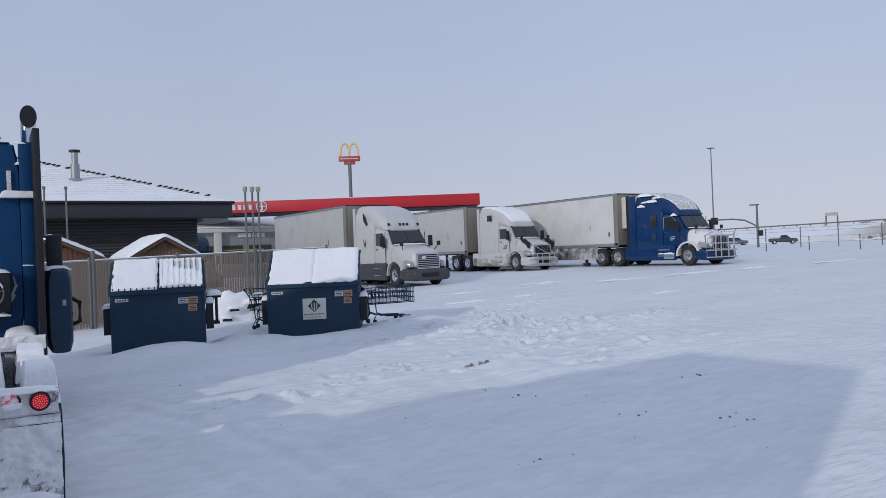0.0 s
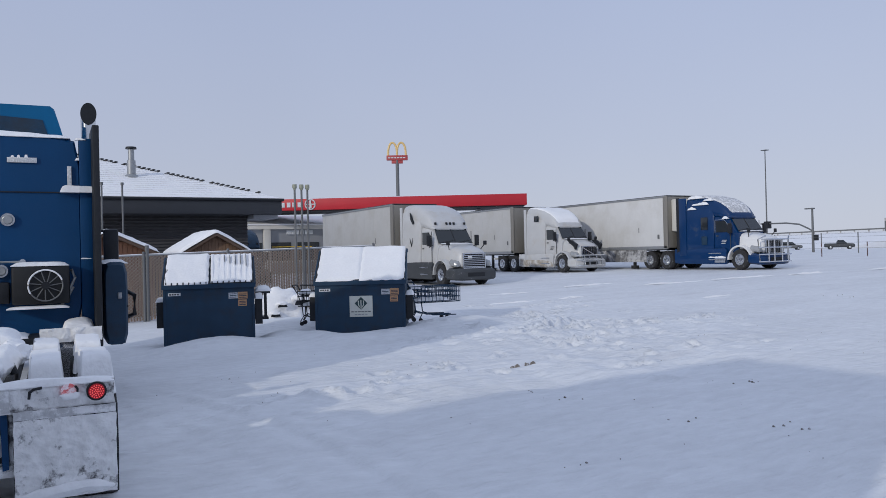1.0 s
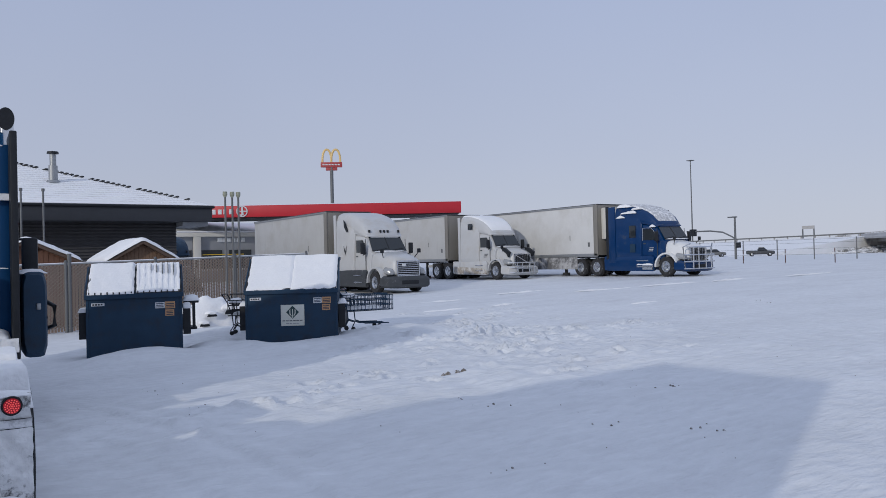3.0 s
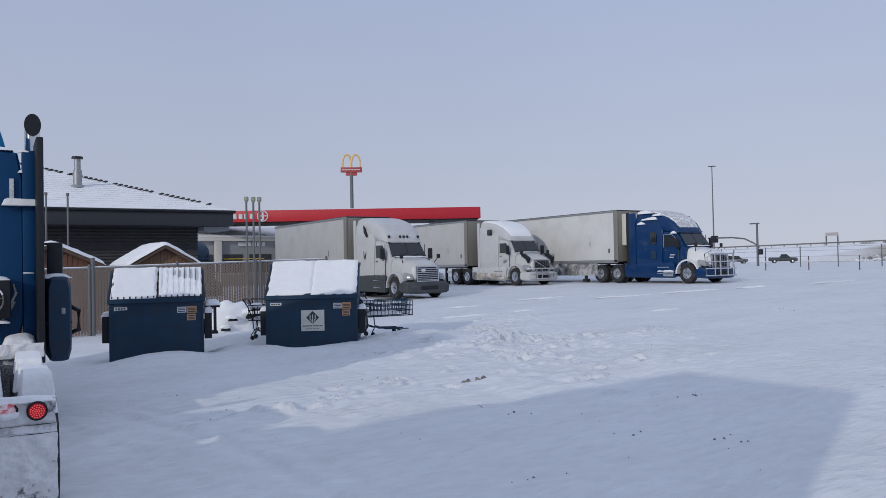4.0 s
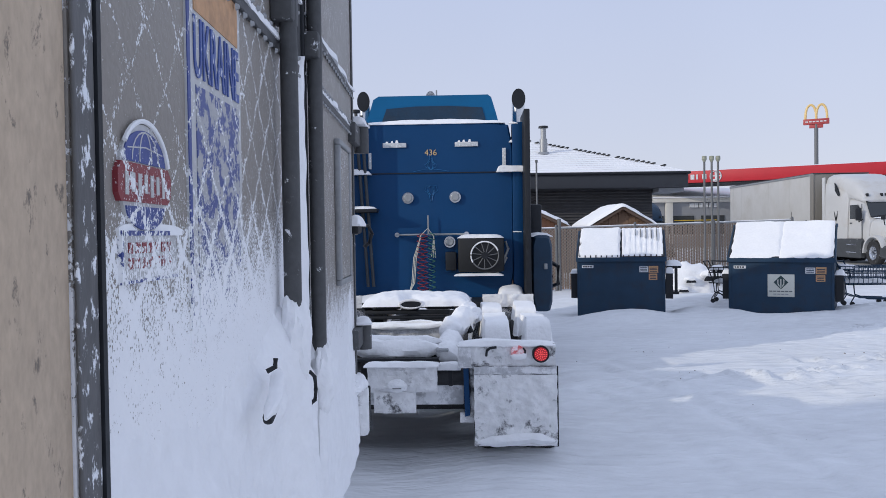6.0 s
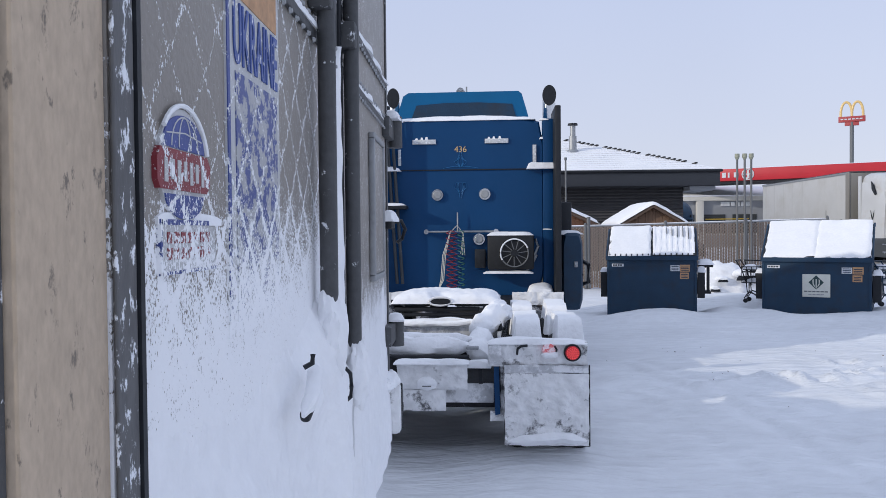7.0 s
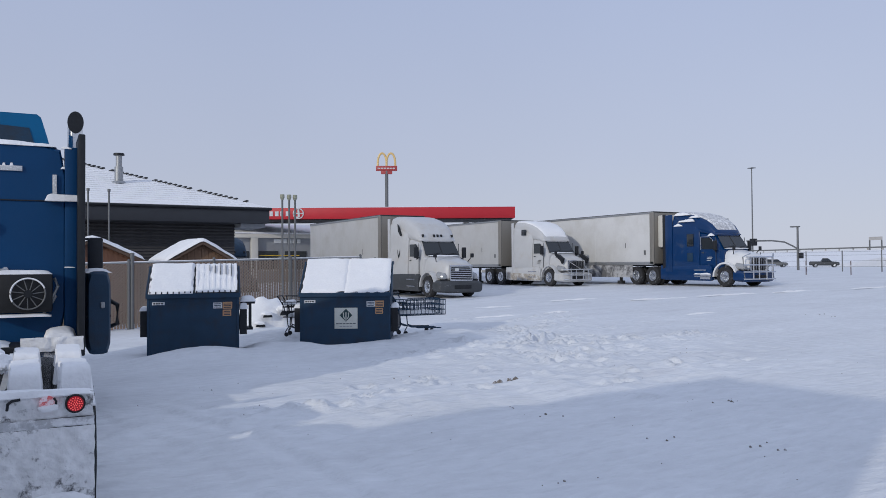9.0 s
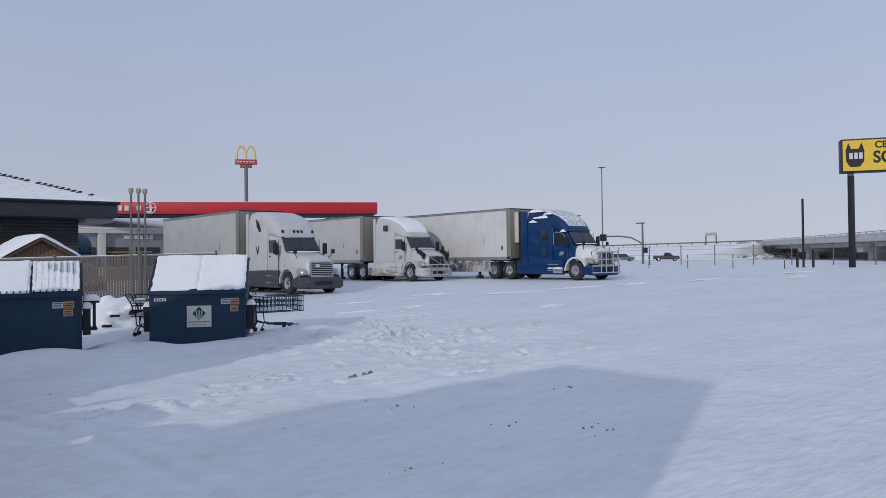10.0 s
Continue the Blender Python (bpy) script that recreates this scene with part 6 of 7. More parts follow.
# ---------------------------------------------------------------- highway trucks
def build_truck(m, label, body, low, hood_mat, upper, style, trailer_len, trailer_label, skirt):
    t = thing("semi_truck", label, "truck", m, "trucks parked in a row")
    nose = -1.05
    # hood, cab and sleeper shells
    part("hood", hull(bmnew(), [(nose, 0.64, 0.54, 0.82, 1.5), (nose + 0.06, 0.72, 0.62, 0.8, 1.58), (nose + 0.2, 0.82, 0.7, 0.8, 1.66), (-0.4, 0.94, 0.8, 0.85, 1.79), (0.2, 1.02, 0.88, 0.9, 1.9), (0.62, 1.06, 0.96, 0.9, 1.96)], 32, 4.5), hood_mat, t)
    part("cab", hull(bmnew(), [(0.5, 1.06, 1.0, 0.85, 1.9), (0.62, 1.08, 1.02, 0.78, 1.99), (1.12, 1.1, 1.02, 0.75, 2.73), (1.3, 1.12, 1.02, 0.75, 2.84), (1.95, 1.14, 1.06, 0.75, 2.95)], 32, 7), body, t)
    part("sleeper", hull(bmnew(), [(1.96, 1.2, 1.1, 0.75, 3.0), (2.05, 1.22, 1.14, 0.7, 3.3), (3.55, 1.23, 1.2, 0.7, 3.85), (3.75, 1.23, 1.2, 0.72, 3.84)], 32, 9), body, t)
    roofline = [(1.0, 0.8, 0.6, 2.6, 2.8), (1.1, 1.02, 0.88, 2.58, 2.95), (1.35, 1.08, 0.96, 2.62, 3.27), (1.7, 1.12, 1.02, 2.7, 3.53), (2.2, 1.16, 1.07, 2.75, 3.76), (2.9, 1.19, 1.1, 2.8, 3.93), (3.6, 1.21, 1.14, 2.9, 3.98), (3.74, 1.2, 1.12, 2.9, 3.95)]
    roof = part("roof_fairing", hull(bmnew(), roofline, 32, 5), upper, t)
    if style == "wide":
        part("roof_snow", hull(bmnew(), [(y, b * 0.8, c * 0.84, z1 - 0.2, z1 + 0.03) for y, b, c, z0, z1 in roofline[1:]], 24, 4), ICE, roof, "grey ice and thin snow on the roof")
    for s in (-1, 1):
        part("side_extender", box(bmnew(), s * 1.22 - 0.03, s * 1.22 + 0.03, 3.76, 4.25 if style == "wide" else 3.98, 0.75, 3.85, 0.01), body, t)
        # lower fairing, steps, wheel arch
        part("skirt", hull(bmnew(), [(0.78, 0.1, 0.1, 0.32, 1.0), (0.9, 0.12, 0.12, 0.28, 1.1), (3.9, 0.12, 0.12, 0.3, 1.1), (4.3, 0.1, 0.1, 0.34, 1.0)], 16, 6), low, t).location.x = s * 1.12
        bm = bmnew()
        for z in (0.5, 0.82):
            box(bm, s * 1.245 - 0.02, s * 1.245 + 0.02, 1.1, 1.9, z, z + 0.05, 0.008)
        part("step", bm, CHROME, t)
        bm = bmnew()
        pts = [(0, 0.66 * math.cos(a), 0.5 + 0.66 * math.sin(a)) for a in [math.pi * k / 16 for k in range(17)]]
        for p, q in zip(pts, pts[1:]):
            vs = [bm.verts.new((s * x, p[1] if i < 2 else q[1], p[2] if i < 2 else q[2])) for i, x in enumerate((0.72, 1.19, 1.19, 0.72))]
            bm.faces.new(vs)
            vs2 = [bm.verts.new((s * 1.19, yy, zz)) for yy, zz in ((p[1], p[2]), (p[1] * 1.13, 0.5 + (p[2] - 0.5) * 1.13), (q[1] * 1.13, 0.5 + (q[2] - 0.5) * 1.13), (q[1], q[2]))]
            bm.faces.new(vs2)
            vs3 = [bm.verts.new((s * (0.72 if k in (1, 2) else 1.19), yy, zz)) for k, (yy, zz) in enumerate(((p[1] * 1.13, 0.5 + (p[2] - 0.5) * 1.13), (p[1] * 1.13, 0.5 + (p[2] - 0.5) * 1.13), (q[1] * 1.13, 0.5 + (q[2] - 0.5) * 1.13), (q[1] * 1.13, 0.5 + (q[2] - 0.5) * 1.13)))]
            bm.faces.new(vs3)
        bmesh.ops.remove_doubles(bm, verts=bm.verts, dist=1e-4)
        part("fender", bm, hood_mat, t)
        # door glass, door lines, mirrors
        bm = bmnew()
        prism(bm, [(0.98, 1.93), (1.88, 1.93), (1.88, 2.52), (1.3, 2.52), (1.1, 2.3)], "x", s * 1.05, s * 1.094)
        part("door_window", bm, GLASS, t, "", False)
        bm = bmnew()
        for yy in (0.92, 1.97):
            box(bm, s * 1.095 - 0.012, s * 1.095 + 0.012, yy, yy + 0.025, 1.0, 2.55)
        box(bm, s * 1.1 - 0.015, s * 1.1 + 0.015, 1.7, 1.86, 1.72, 1.78)
        part("door_line", bm, GREYLOW, t, "", False)
        bm = bmnew()
        box(bm, s * 1.32 - 0.1, s * 1.32 + 0.1, 0.72, 0.86, 1.85, 2.37, 0.03)
        mir = part("mirror", bm, BLACK, t, "black door mirror")
        part("mirror_arm", tube(bmnew(), [(s * 1.05, 0.95, 1.9), (s * 1.3, 0.8, 1.8), (s * 1.3, 0.8, 1.92)], 0.025), BLACK, mir)
        bm = bmnew()
        tube(bm, [(s * 0.85, -0.3, 1.66), (s * 0.98, -0.45, 1.9)], 0.02)
        box(bm, s * 1.0 - 0.09, s * 1.0 + 0.09, -0.5, -0.42, 1.86, 2.06, 0.03)
        part("hood_mirror", bm, BLACK, t)
        if style != "plain":
            part("sleeper_window", box(bmnew(), s * 1.212, s * 1.225, 2.5 if style != "wide" else 2.3, 2.95 if style != "wide" else 2.75, 3.05 if style == "swoop" else 2.1, 3.4 if style == "swoop" else 2.75, 0.01), GLASS, t)
        if style == "plain":
            part("side_vent", prism(bmnew(), [(2.5, 3.0), (2.75, 3.4), (2.9, 3.55), (2.85, 3.2), (2.6, 2.95)], "x", s * 1.19, s * 1.235), BLACK, t, "", False)
            part("side_emblem", prism(bmnew(), [(2.65, 2.3), (2.8, 1.95), (2.95, 2.3), (2.9, 2.05), (2.8, 1.85), (2.7, 2.05)], "x", s * 1.22, s * 1.232), BLACK, t, "dark winged emblem", False)
        else:
            bm = bmnew()
            for k in range(3):
                box(bm, s * 1.12 - 0.012, s * 1.12 + 0.012, 1.15 + 0.05 * k, 1.45 + 0.03 * k, 1.5 - 0.08 * k, 1.53 - 0.08 * k)
            part("door_bar", bm, DECAL_W if style == "wide" else GREYPOLE, t, "", False)
        # headlamps
        lamp = part("headlamp", hull(bmnew(), [(-1.02, 0.12, 0.08, 0.88, 1.06), (-0.94, 0.19, 0.14, 0.84, 1.15), (-0.5, 0.2, 0.12, 0.9, 1.22)], 16, 3), LAMPGLASS, t, "clear headlamp")
        lamp.location.x = s * 0.82
        part("head_trim", box(bmnew(), s * 0.86 - 0.16, s * 0.86 + 0.16, -0.98, -0.9, 0.8, 0.85, 0.01), BLACK, lamp).location.x = -s * 0.82
        if style == "swoop":
            part("hood_vent", prism(bmnew(), [(-0.75, 1.6), (-0.3, 1.85), (0.1, 1.88), (-0.1, 1.7), (-0.45, 1.5), (-0.6, 1.3)], "x", s * 0.84, s * 0.965), BLACK, t, "black hood vent", False)
    # windscreen with wipers and visor
    bm = bmnew()
    prism(bm, [(-0.93, 0.0), (0.93, 0.0), (0.86, 0.86), (-0.86, 0.86)], "z", 0, 0.015)
    bmesh.ops.transform(bm, matrix=pose(0, 0.585, 1.995, 54.5, 0, 0) @ Matrix.Translation((0, 0, 0.01)), verts=bm.verts)
    wsn = part("windscreen", bm, GLASS, t, "dark windscreen", False)
    bm = bmnew()
    for x in (-0.8, 0.1):
        tube(bm, [(x, 0.56, 2.005), (x + 0.7, 0.62, 2.105)], 0.014, 5)
    part("wiper", bm, BLACK, wsn)
    part("screen_snow", snowcap(bmnew(), -0.85, 0.85, 0.44, 0.62, 1.945, 0.04, seed=14, step=0.06), SNOW, wsn, "snow along the foot of the windscreen")
    bm = bmnew()
    tube(bm, [(0, 0.56, 2.005), (0, 1.06, 2.705)], 0.02, 6)
    tube(bm, [(-0.93, 0.565, 1.995), (0.93, 0.565, 1.995)], 0.025, 6)
    part("screen_seal", bm, BLACK, wsn)
    part("visor", hull(bmnew(), [(0.96, 0.92, 0.88, 2.66, 2.73), (1.12, 1.03, 0.97, 2.64, 2.83)], 16, 5), upper, t)
    for x in (-0.8, -0.2, 0.0, 0.2, 0.8) if style == "plain" else ():
        part("marker_lamp", box(bmnew(), x - 0.04, x + 0.04, 1.0, 1.14, 2.86, 2.99, 0.02), BLACK, t)
    # grille
    gw = 0.6
    gr = part("grille", hull(bmnew(), [(nose - 0.03, gw * 0.95, gw * 0.85, 0.8, 1.46), (nose + 0.05, gw * 1.03, gw * 0.92, 0.78, 1.5)], 20, 6), BLACK, t, "black grille with chrome bars")
    bm = bmnew()
    if style == "plain":
        for k in range(7):
            box(bm, -gw * 0.9, gw * 0.9, nose - 0.07, nose - 0.02, 0.85 + 0.085 * k, 0.88 + 0.085 * k, 0.006)
    else:
        for k in range(9):
            x = -gw * 0.85 + gw * 1.7 * k / 8
            box(bm, x - 0.012, x + 0.012, nose - 0.06, nose - 0.02, 0.84, 1.44)
    for p in ((-gw, -gw + 0.05, 0.8, 1.47), (gw - 0.05, gw, 0.8, 1.47), (-gw, gw, 1.44, 1.5), (-gw, gw, 0.78, 0.83)):
        box(bm, p[0], p[1], nose - 0.08, nose - 0.01, p[2], p[3], 0.01)
    if style == "swoop":
        tube(bm, [(-gw * 0.9, nose - 0.06, 1.42), (gw * 0.9, nose - 0.06, 0.88)], 0.025)
    part("grille_bar", bm, CHROME, gr)
    # bumper
    bump = part("bumper", hull(bmnew(), [(nose - 0.22, 0.85, 0.85, 0.3, 0.7), (nose - 0.12, 1.1, 1.1, 0.24, 0.78), (nose + 0.25, 1.2, 1.2, 0.24, 0.84), (-0.56, 1.21, 1.2, 0.26, 0.86)], 28, 6), low if style != "swoop" else body, t)
    if style == "plain":
        part("grille_badge", box(bmnew(), -0.34, -0.14, nose - 0.1, nose - 0.07, 1.24, 1.36, 0.01), DECAL_W, gr)
    if style == "swoop":
        part("roof_snow", hull(bmnew(), [(y, b * 0.85, c * 0.85, z1 - 0.16, z1 + 0.02) for y, b, c, z0, z1 in roofline[1:]], 24, 3.5), SNOW, roof, "snow on the roof")
        for sx in (-1, 1):
            part("side_grime", hull(bmnew(), [(0.8, 0.03, 0.03, 0.34, 0.6), (1.4, 0.035, 0.035, 0.32, 0.72), (4.0, 0.035, 0.035, 0.32, 0.8), (4.2, 0.03, 0.03, 0.34, 0.8)], 12, 5), GRIME, t, "brown road grime along the lower panel").location.x = sx * 1.215
    part("bumper_intake", box(bmnew(), -0.45, 0.45, nose - 0.24, nose - 0.15, 0.42, 0.6, 0.02), BLACK, bump)
    if style != "plain":
        bm = bmnew()
        big = style == "wide"
        zt, hw = (1.5, 0.95) if big else (0.98, 0.85)
        for z in ((0.4, 0.75, 1.1, zt) if big else (0.4, 0.7, zt)):
            k = 1.0 if z < 1.2 else 0.82
            tube(bm, [(-hw * 1.2 * k, nose - 0.1, z), (-hw * k, nose - 0.34, z), (hw * k, nose - 0.34, z), (hw * 1.2 * k, nose - 0.1, z)], 0.035, 8)
        for x in (-hw * 0.75, -hw * 0.3, hw * 0.3, hw * 0.75):
            tube(bm, [(x, nose - 0.34, 0.36), (x, nose - 0.34, zt)], 0.035, 8)
        if big:
            for s in (-1, 1):
                tube(bm, [(s * hw * 1.15, nose - 0.12, 0.4), (s * hw * 1.2, nose - 0.05, 1.5), (s * hw * 0.9, nose - 0.3, 1.68)], 0.035, 8)
        part("grille_guard", bm, CHROME, t, "chrome tube grille guard")
    # chassis, tanks and wheels
    part("chassis", box(bmnew(), -0.45, 0.45, -0.8, 7.6, 0.7, 1.0, 0.02), DARKBOX, t)
    for s in (-1, 1):
        wheel(t, s * 1.03, 0.0, out=s)
        for y in (4.95, 6.25):
            wheel(t, s * 1.05, y, out=s)
            wheel(t, s * 0.72, y, out=s)
        part("fuel_tank", cyl(bmnew(), (s * 0.9, 2.3, 0.62), (s * 0.9, 3.9, 0.62), 0.3, n=20), CHROME, t)
        part("quarter_fender", hull(bmnew(), [(4.1, 0.25, 0.25, 0.75, 1.08), (4.3, 0.25, 0.25, 0.98, 1.12)], 14, 5), low, t).location.x = s * 0.95
    part("rear_light_bar", box(bmnew(), -1.1, 1.1, 7.3, 7.4, 0.75, 0.9, 0.01), CRUST, t)
    if style != "plain":
        # this cab sits further forward over a short hood
        for ob in t.children:
            if ob.name.split(".")[0] in ("cab", "sleeper", "roof_fairing", "door_window", "door_line", "mirror", "windscreen", "visor", "door_bar", "sleeper_window", "side_extender", "hood_vent") and not (style == "wide" and ob.name.startswith("hood_vent")):
                ob.location.y -= 0.35
    if not trailer_len:
        return t
    if style == "swoop":
        # one added dark box keeps the bright ground from showing under the frame
        part("underbody_block", box(bmnew(), -0.9, 0.9, 4.2, 7.2, 0.35, 1.02, 0.05), DARKBOX, t, "dark box added to hide bright ground under the frame")
    if style == "wide":
        for y0, y1, z, x0, x1 in ((2.3, 3.3, 3.78, -1.22, -1.0), (1.9, 3.0, 3.42, -1.24, -1.12), (0.75, 1.1, 2.62, -1.14, -0.95), (1.7, 2.3, 3.62, -1.16, -0.95), (2.7, 3.3, 3.2, -1.25, -1.17)):
            part("clinging_snow", snowcap(bmnew(), x0, x1, y0, y1, z, 0.12, seed=int(z * 10), step=0.05, lump=0.9, power=2.5), SNOW, t, "wind-blown snow clinging to the blue side")
        for sx in (-1, 1):
            # black strips stand in for the dark gap between sleeper and trailer
            part("gap_strip", box(bmnew(), sx * 1.2 - 0.03, sx * 1.2 + 0.03, 3.9, 4.12, 0.9, 3.9, 0.01), BLACK, t, "black strip for the dark gap behind the sleeper")
            part("step_box", box(bmnew(), sx * 1.2 - 0.08, sx * 1.2 + 0.08, 0.82, 1.5, 0.36, 0.62, 0.03), CHROME, t, "bright step box")
            part("step_snow", snowcap(bmnew(), sx * 1.2 - 0.1, sx * 1.2 + 0.12, 0.8, 1.9, 0.62, 0.1, seed=23, step=0.05, lump=0.8), SNOW, t)
            part("door_frame", tube(bmnew(), [(sx * 1.1, 0.6, 1.9), (sx * 1.1, 0.8, 2.42), (sx * 1.1, 1.0, 2.58), (sx * 1.1, 1.55, 2.58), (sx * 1.11, 1.57, 1.9)], 0.018, 6), CHROME, t, "bright window surround")
            part("locker_door", box(bmnew(), sx * 1.228 - 0.006, sx * 1.228 + 0.006, 1.99, 2.37, 1.3, 1.75, 0.01), NAVY, t)
    # the trailer
    r = thing("box_trailer", trailer_label, "trailer", m @ Matrix.Translation((0, 4.75, 0)), "trailers behind the parked trucks")
    L = trailer_len
    skin = TRAILER_WHITE if style == "wide" else TRAILER
    part("body", box(bmnew(), -1.28, 1.28, 0, L, 1.24, 4.08, 0.03), skin, r)
    bm = bmnew()
    for s in (-1, 1):
        box(bm, s * 1.29 - 0.015, s * 1.29 + 0.015, 0.0, L, 1.12, 1.3, 0.006)
        box(bm, s * 1.29 - 0.012, s * 1.29 + 0.012, 0.0, L, 4.0, 4.1, 0.006)
    part("side_rail", bm, STEEL, r)
    bm = bmnew()
    for s in (-1, 1):
        box(bm, s * 1.26 - 0.045, s * 1.26 + 0.045, -0.04, 0.28, 1.16, 4.09, 0.02)
    box(bm, -1.2, 1.2, -0.035, 0.0, 1.2, 4.06, 0.01)
    part("front_post", bm, surf("trailer_nose_trim", (0.24, 0.225, 0.2), 0.5, 0.2, var=0.1, scale=2, bump=0.1, stretch=(1, 1, 0.3)), r, "weathered front corner posts")
    part("roof", box(bmnew(), -1.3, 1.3, -0.05, L + 0.02, 4.085, 4.13, 0.01), GREYLOW, r)
    part("roof_snow", snowcap(bmnew(), -1.2, 1.2, 0.1, L - 0.1, 4.13, 0.05, seed=int(L * 3), step=0.4), SNOW, r)
    k = 1.22
    while k < L:
        for s in (-1, 1):
            part("panel_joint", box(bmnew(), s * 1.2815 - 0.003, s * 1.2815 + 0.003, k - 0.012, k + 0.012, 1.31, 3.99), skin, r, "", False)
        k += 1.22
    if style == "wide":
        part("cooling_unit", box(bmnew(), -1.0, 1.0, -0.6, -0.04, 2.1, 3.9, 0.08), PALEWALL, r, "pale cooling unit on the trailer nose")
    for s in (-1, 1):
        part("placard", box(bmnew(), s * 1.29 - 0.003, s * 1.29 + 0.003, 0.6, 0.75, 1.7, 1.95), GREYPOLE, r, "", False)
        part("placard", box(bmnew(), s * 1.29 - 0.003, s * 1.29 + 0.003, 2.2, 2.25, 2.1, 2.4), GREYPOLE, r, "", False)
    bm = bmnew()
    for s in (-1, 1):
        box(bm, s * 0.95 - 0.07, s * 0.95 + 0.07, 2.9, 3.04, 0.2, 1.2, 0.01)
        box(bm, s * 0.95 - 0.15, s * 0.95 + 0.15, 2.8, 3.14, 0.02, 0.2, 0.01)
    tube(bm, [(-0.9, 2.97, 0.9), (0.9, 2.97, 0.5)], 0.03)
    part("landing_gear", bm, DARKBOX, r)
    part("underframe", box(bmnew(), -1.0, 1.0, 0.3, L - 0.3, 1.05, 1.23, 0.01), DARKBOX, r)
    for y in (L - 2.4, L - 1.1):
        for s in (-1, 1):
            wheel(r, s * 1.08, y, out=s)
    if skirt:
        part("side_skirt", crust_panel(bmnew(), -6.4, 0.0, 0.4, 1.15, 0, 0.08, 31, 0.08), SKIRT, r, "snow-plastered side skirt").matrix_local = pose(-1.25, 1.7, 0, 0, 0, -90)
    return t


def truck_at(x, y):
    return pose(x, y, 0.021 * x)


build_truck(truck_at(19.05, 31.2), "white sleeper truck with grey lower panels and a chrome grille", WHITE, GREYLOW, WHITE, WHITE, "plain", 10.3, "short pale grey box trailer behind a white truck", False)
build_truck(truck_at(29.75, 35.9), "white sleeper truck with a low chrome grille guard", WHITE, WHITE, WHITE, WHITE, "swoop", 16.0, "long dirty-white box trailer behind a white truck", False)
build_truck(truck_at(33.8, 26.7), "blue and white sleeper truck with a large chrome grille guard", BLUE_DARK, BLUE_DARK, HOOD_WHITE, BLUE_DARK, "wide", 16.0, "long white refrigerated box trailer behind a blue truck", True)
build_truck(pose(13.7, 48.5, -0.1), "dark grey truck standing beyond the fence", NAVY, BLACK, GREYLOW, NAVY, "plain", 0, "", False)


# ---------------------------------------------------------------- scale sign, posts, stakes
def build_scale_sign():
    t = thing("scale_sign", "yellow and black sign board on a thick black post", "sign", pose(53, 20.8, 0.65, 0, 0, 0))
    part("post", box(bmnew(), -0.16, 0.16, -0.16, 0.16, -0.3, 6.3, 0.02), BLACK, t)
    part("neck", box(bmnew(), -0.15, 0.15, -0.12, 0.15, 6.3, 6.5), GREYPOLE, t)
    b = part("board", box(bmnew(), -0.45, 0.45, -8.0, 0.62, 6.5, 8.65, 0.04), BLACK, t)
    b.matrix_local = pose(0, 0, 0, 0, 0, 32)
    part("face", box(bmnew(), -0.475, -0.452, -7.9, 0.52, 6.6, 8.55), YELLOW, b, "yellow sign face", False)
    part("emblem", prism(bmnew(), [(0.2, 8.4), (0.05, 8.0), (-0.4, 8.0), (-0.55, 8.4), (-0.72, 7.9), (-0.7, 7.2), (-0.45, 6.85), (0.1, 6.85), (0.33, 7.2), (0.36, 7.9)], "x", -0.49, -0.476), BLACK, b, "black animal-head shape", False)
    bm = bmnew()
    for k in range(3):
        box(bm, -0.5, -0.491, -0.05 - 0.28 * k, 0.15 - 0.28 * k, 7.35, 7.75)
    part("emblem_bar", bm, DECAL_W, b, "", False)
    lettering("sign_word", "SCALE", BLACK, b, pose(-0.48, -2.55, 7.4, 90, 0, -90) @ Matrix.Diagonal((0.86, 0.95, 1, 1)), 1.1, "black capitals", 0.03)
    lettering("sign_word", "CERTIFIED", BLACK, b, pose(-0.48, -2.7, 8.2, 90, 0, -90), 0.6, "black capitals", 0.03)


build_scale_sign()
for y, h, r in ((23.95, 4.95, 0.075), (24.37, 1.5, 0.085), (23.3, 1.5, 0.085)):
    t = thing("steel_post", "bare dark steel post standing in snow", "post", pose(53, y, 0.7), "posts by the scale")
    part("shaft", cyl(bmnew(), (0, 0, -0.1), (0, 0, h), r, n=12), BLACK, t)
    part("top", cyl(bmnew(), (0, 0, h), (0, 0, h + 0.06), r * 1.1, r * 0.7, n=12), BLACK, t)
for y in (34.2, 30.9, 27.4, 23.8):
    t = thing("marker_stake", "thin orange and white marker stake", "stake", pose(50, y, 1.0), "marker stakes")
    part("shaft", box(bmnew(), -0.024, 0.024, -0.024, 0.024, -0.1, 1.0, 0.006), ORANGE, t)
    part("band", box(bmnew(), -0.028, 0.028, -0.028, 0.028, 0.6, 0.7), DECAL_W, t)
fence = thing("field_fence", "thin wire field fence on dark posts", "fence", pose(65, 0, 1.0))
for y in (55.0, 49.5, 44.6, 41.1, 37.6, 33.9, 30.5, 27.1, 23.9, 20.0, 16.0):
    part("post", cyl(bmnew(), (0, y, -0.1), (0, y, 1.9), 0.045, n=8), GREYPOLE, fence)
bm = bmnew()
for z in (0.5, 1.0, 1.5, 1.8):
    tube(bm, [(0, 16, z), (0, 55, z)], 0.009, 4)
part("wire", bm, GREYPOLE, fence)

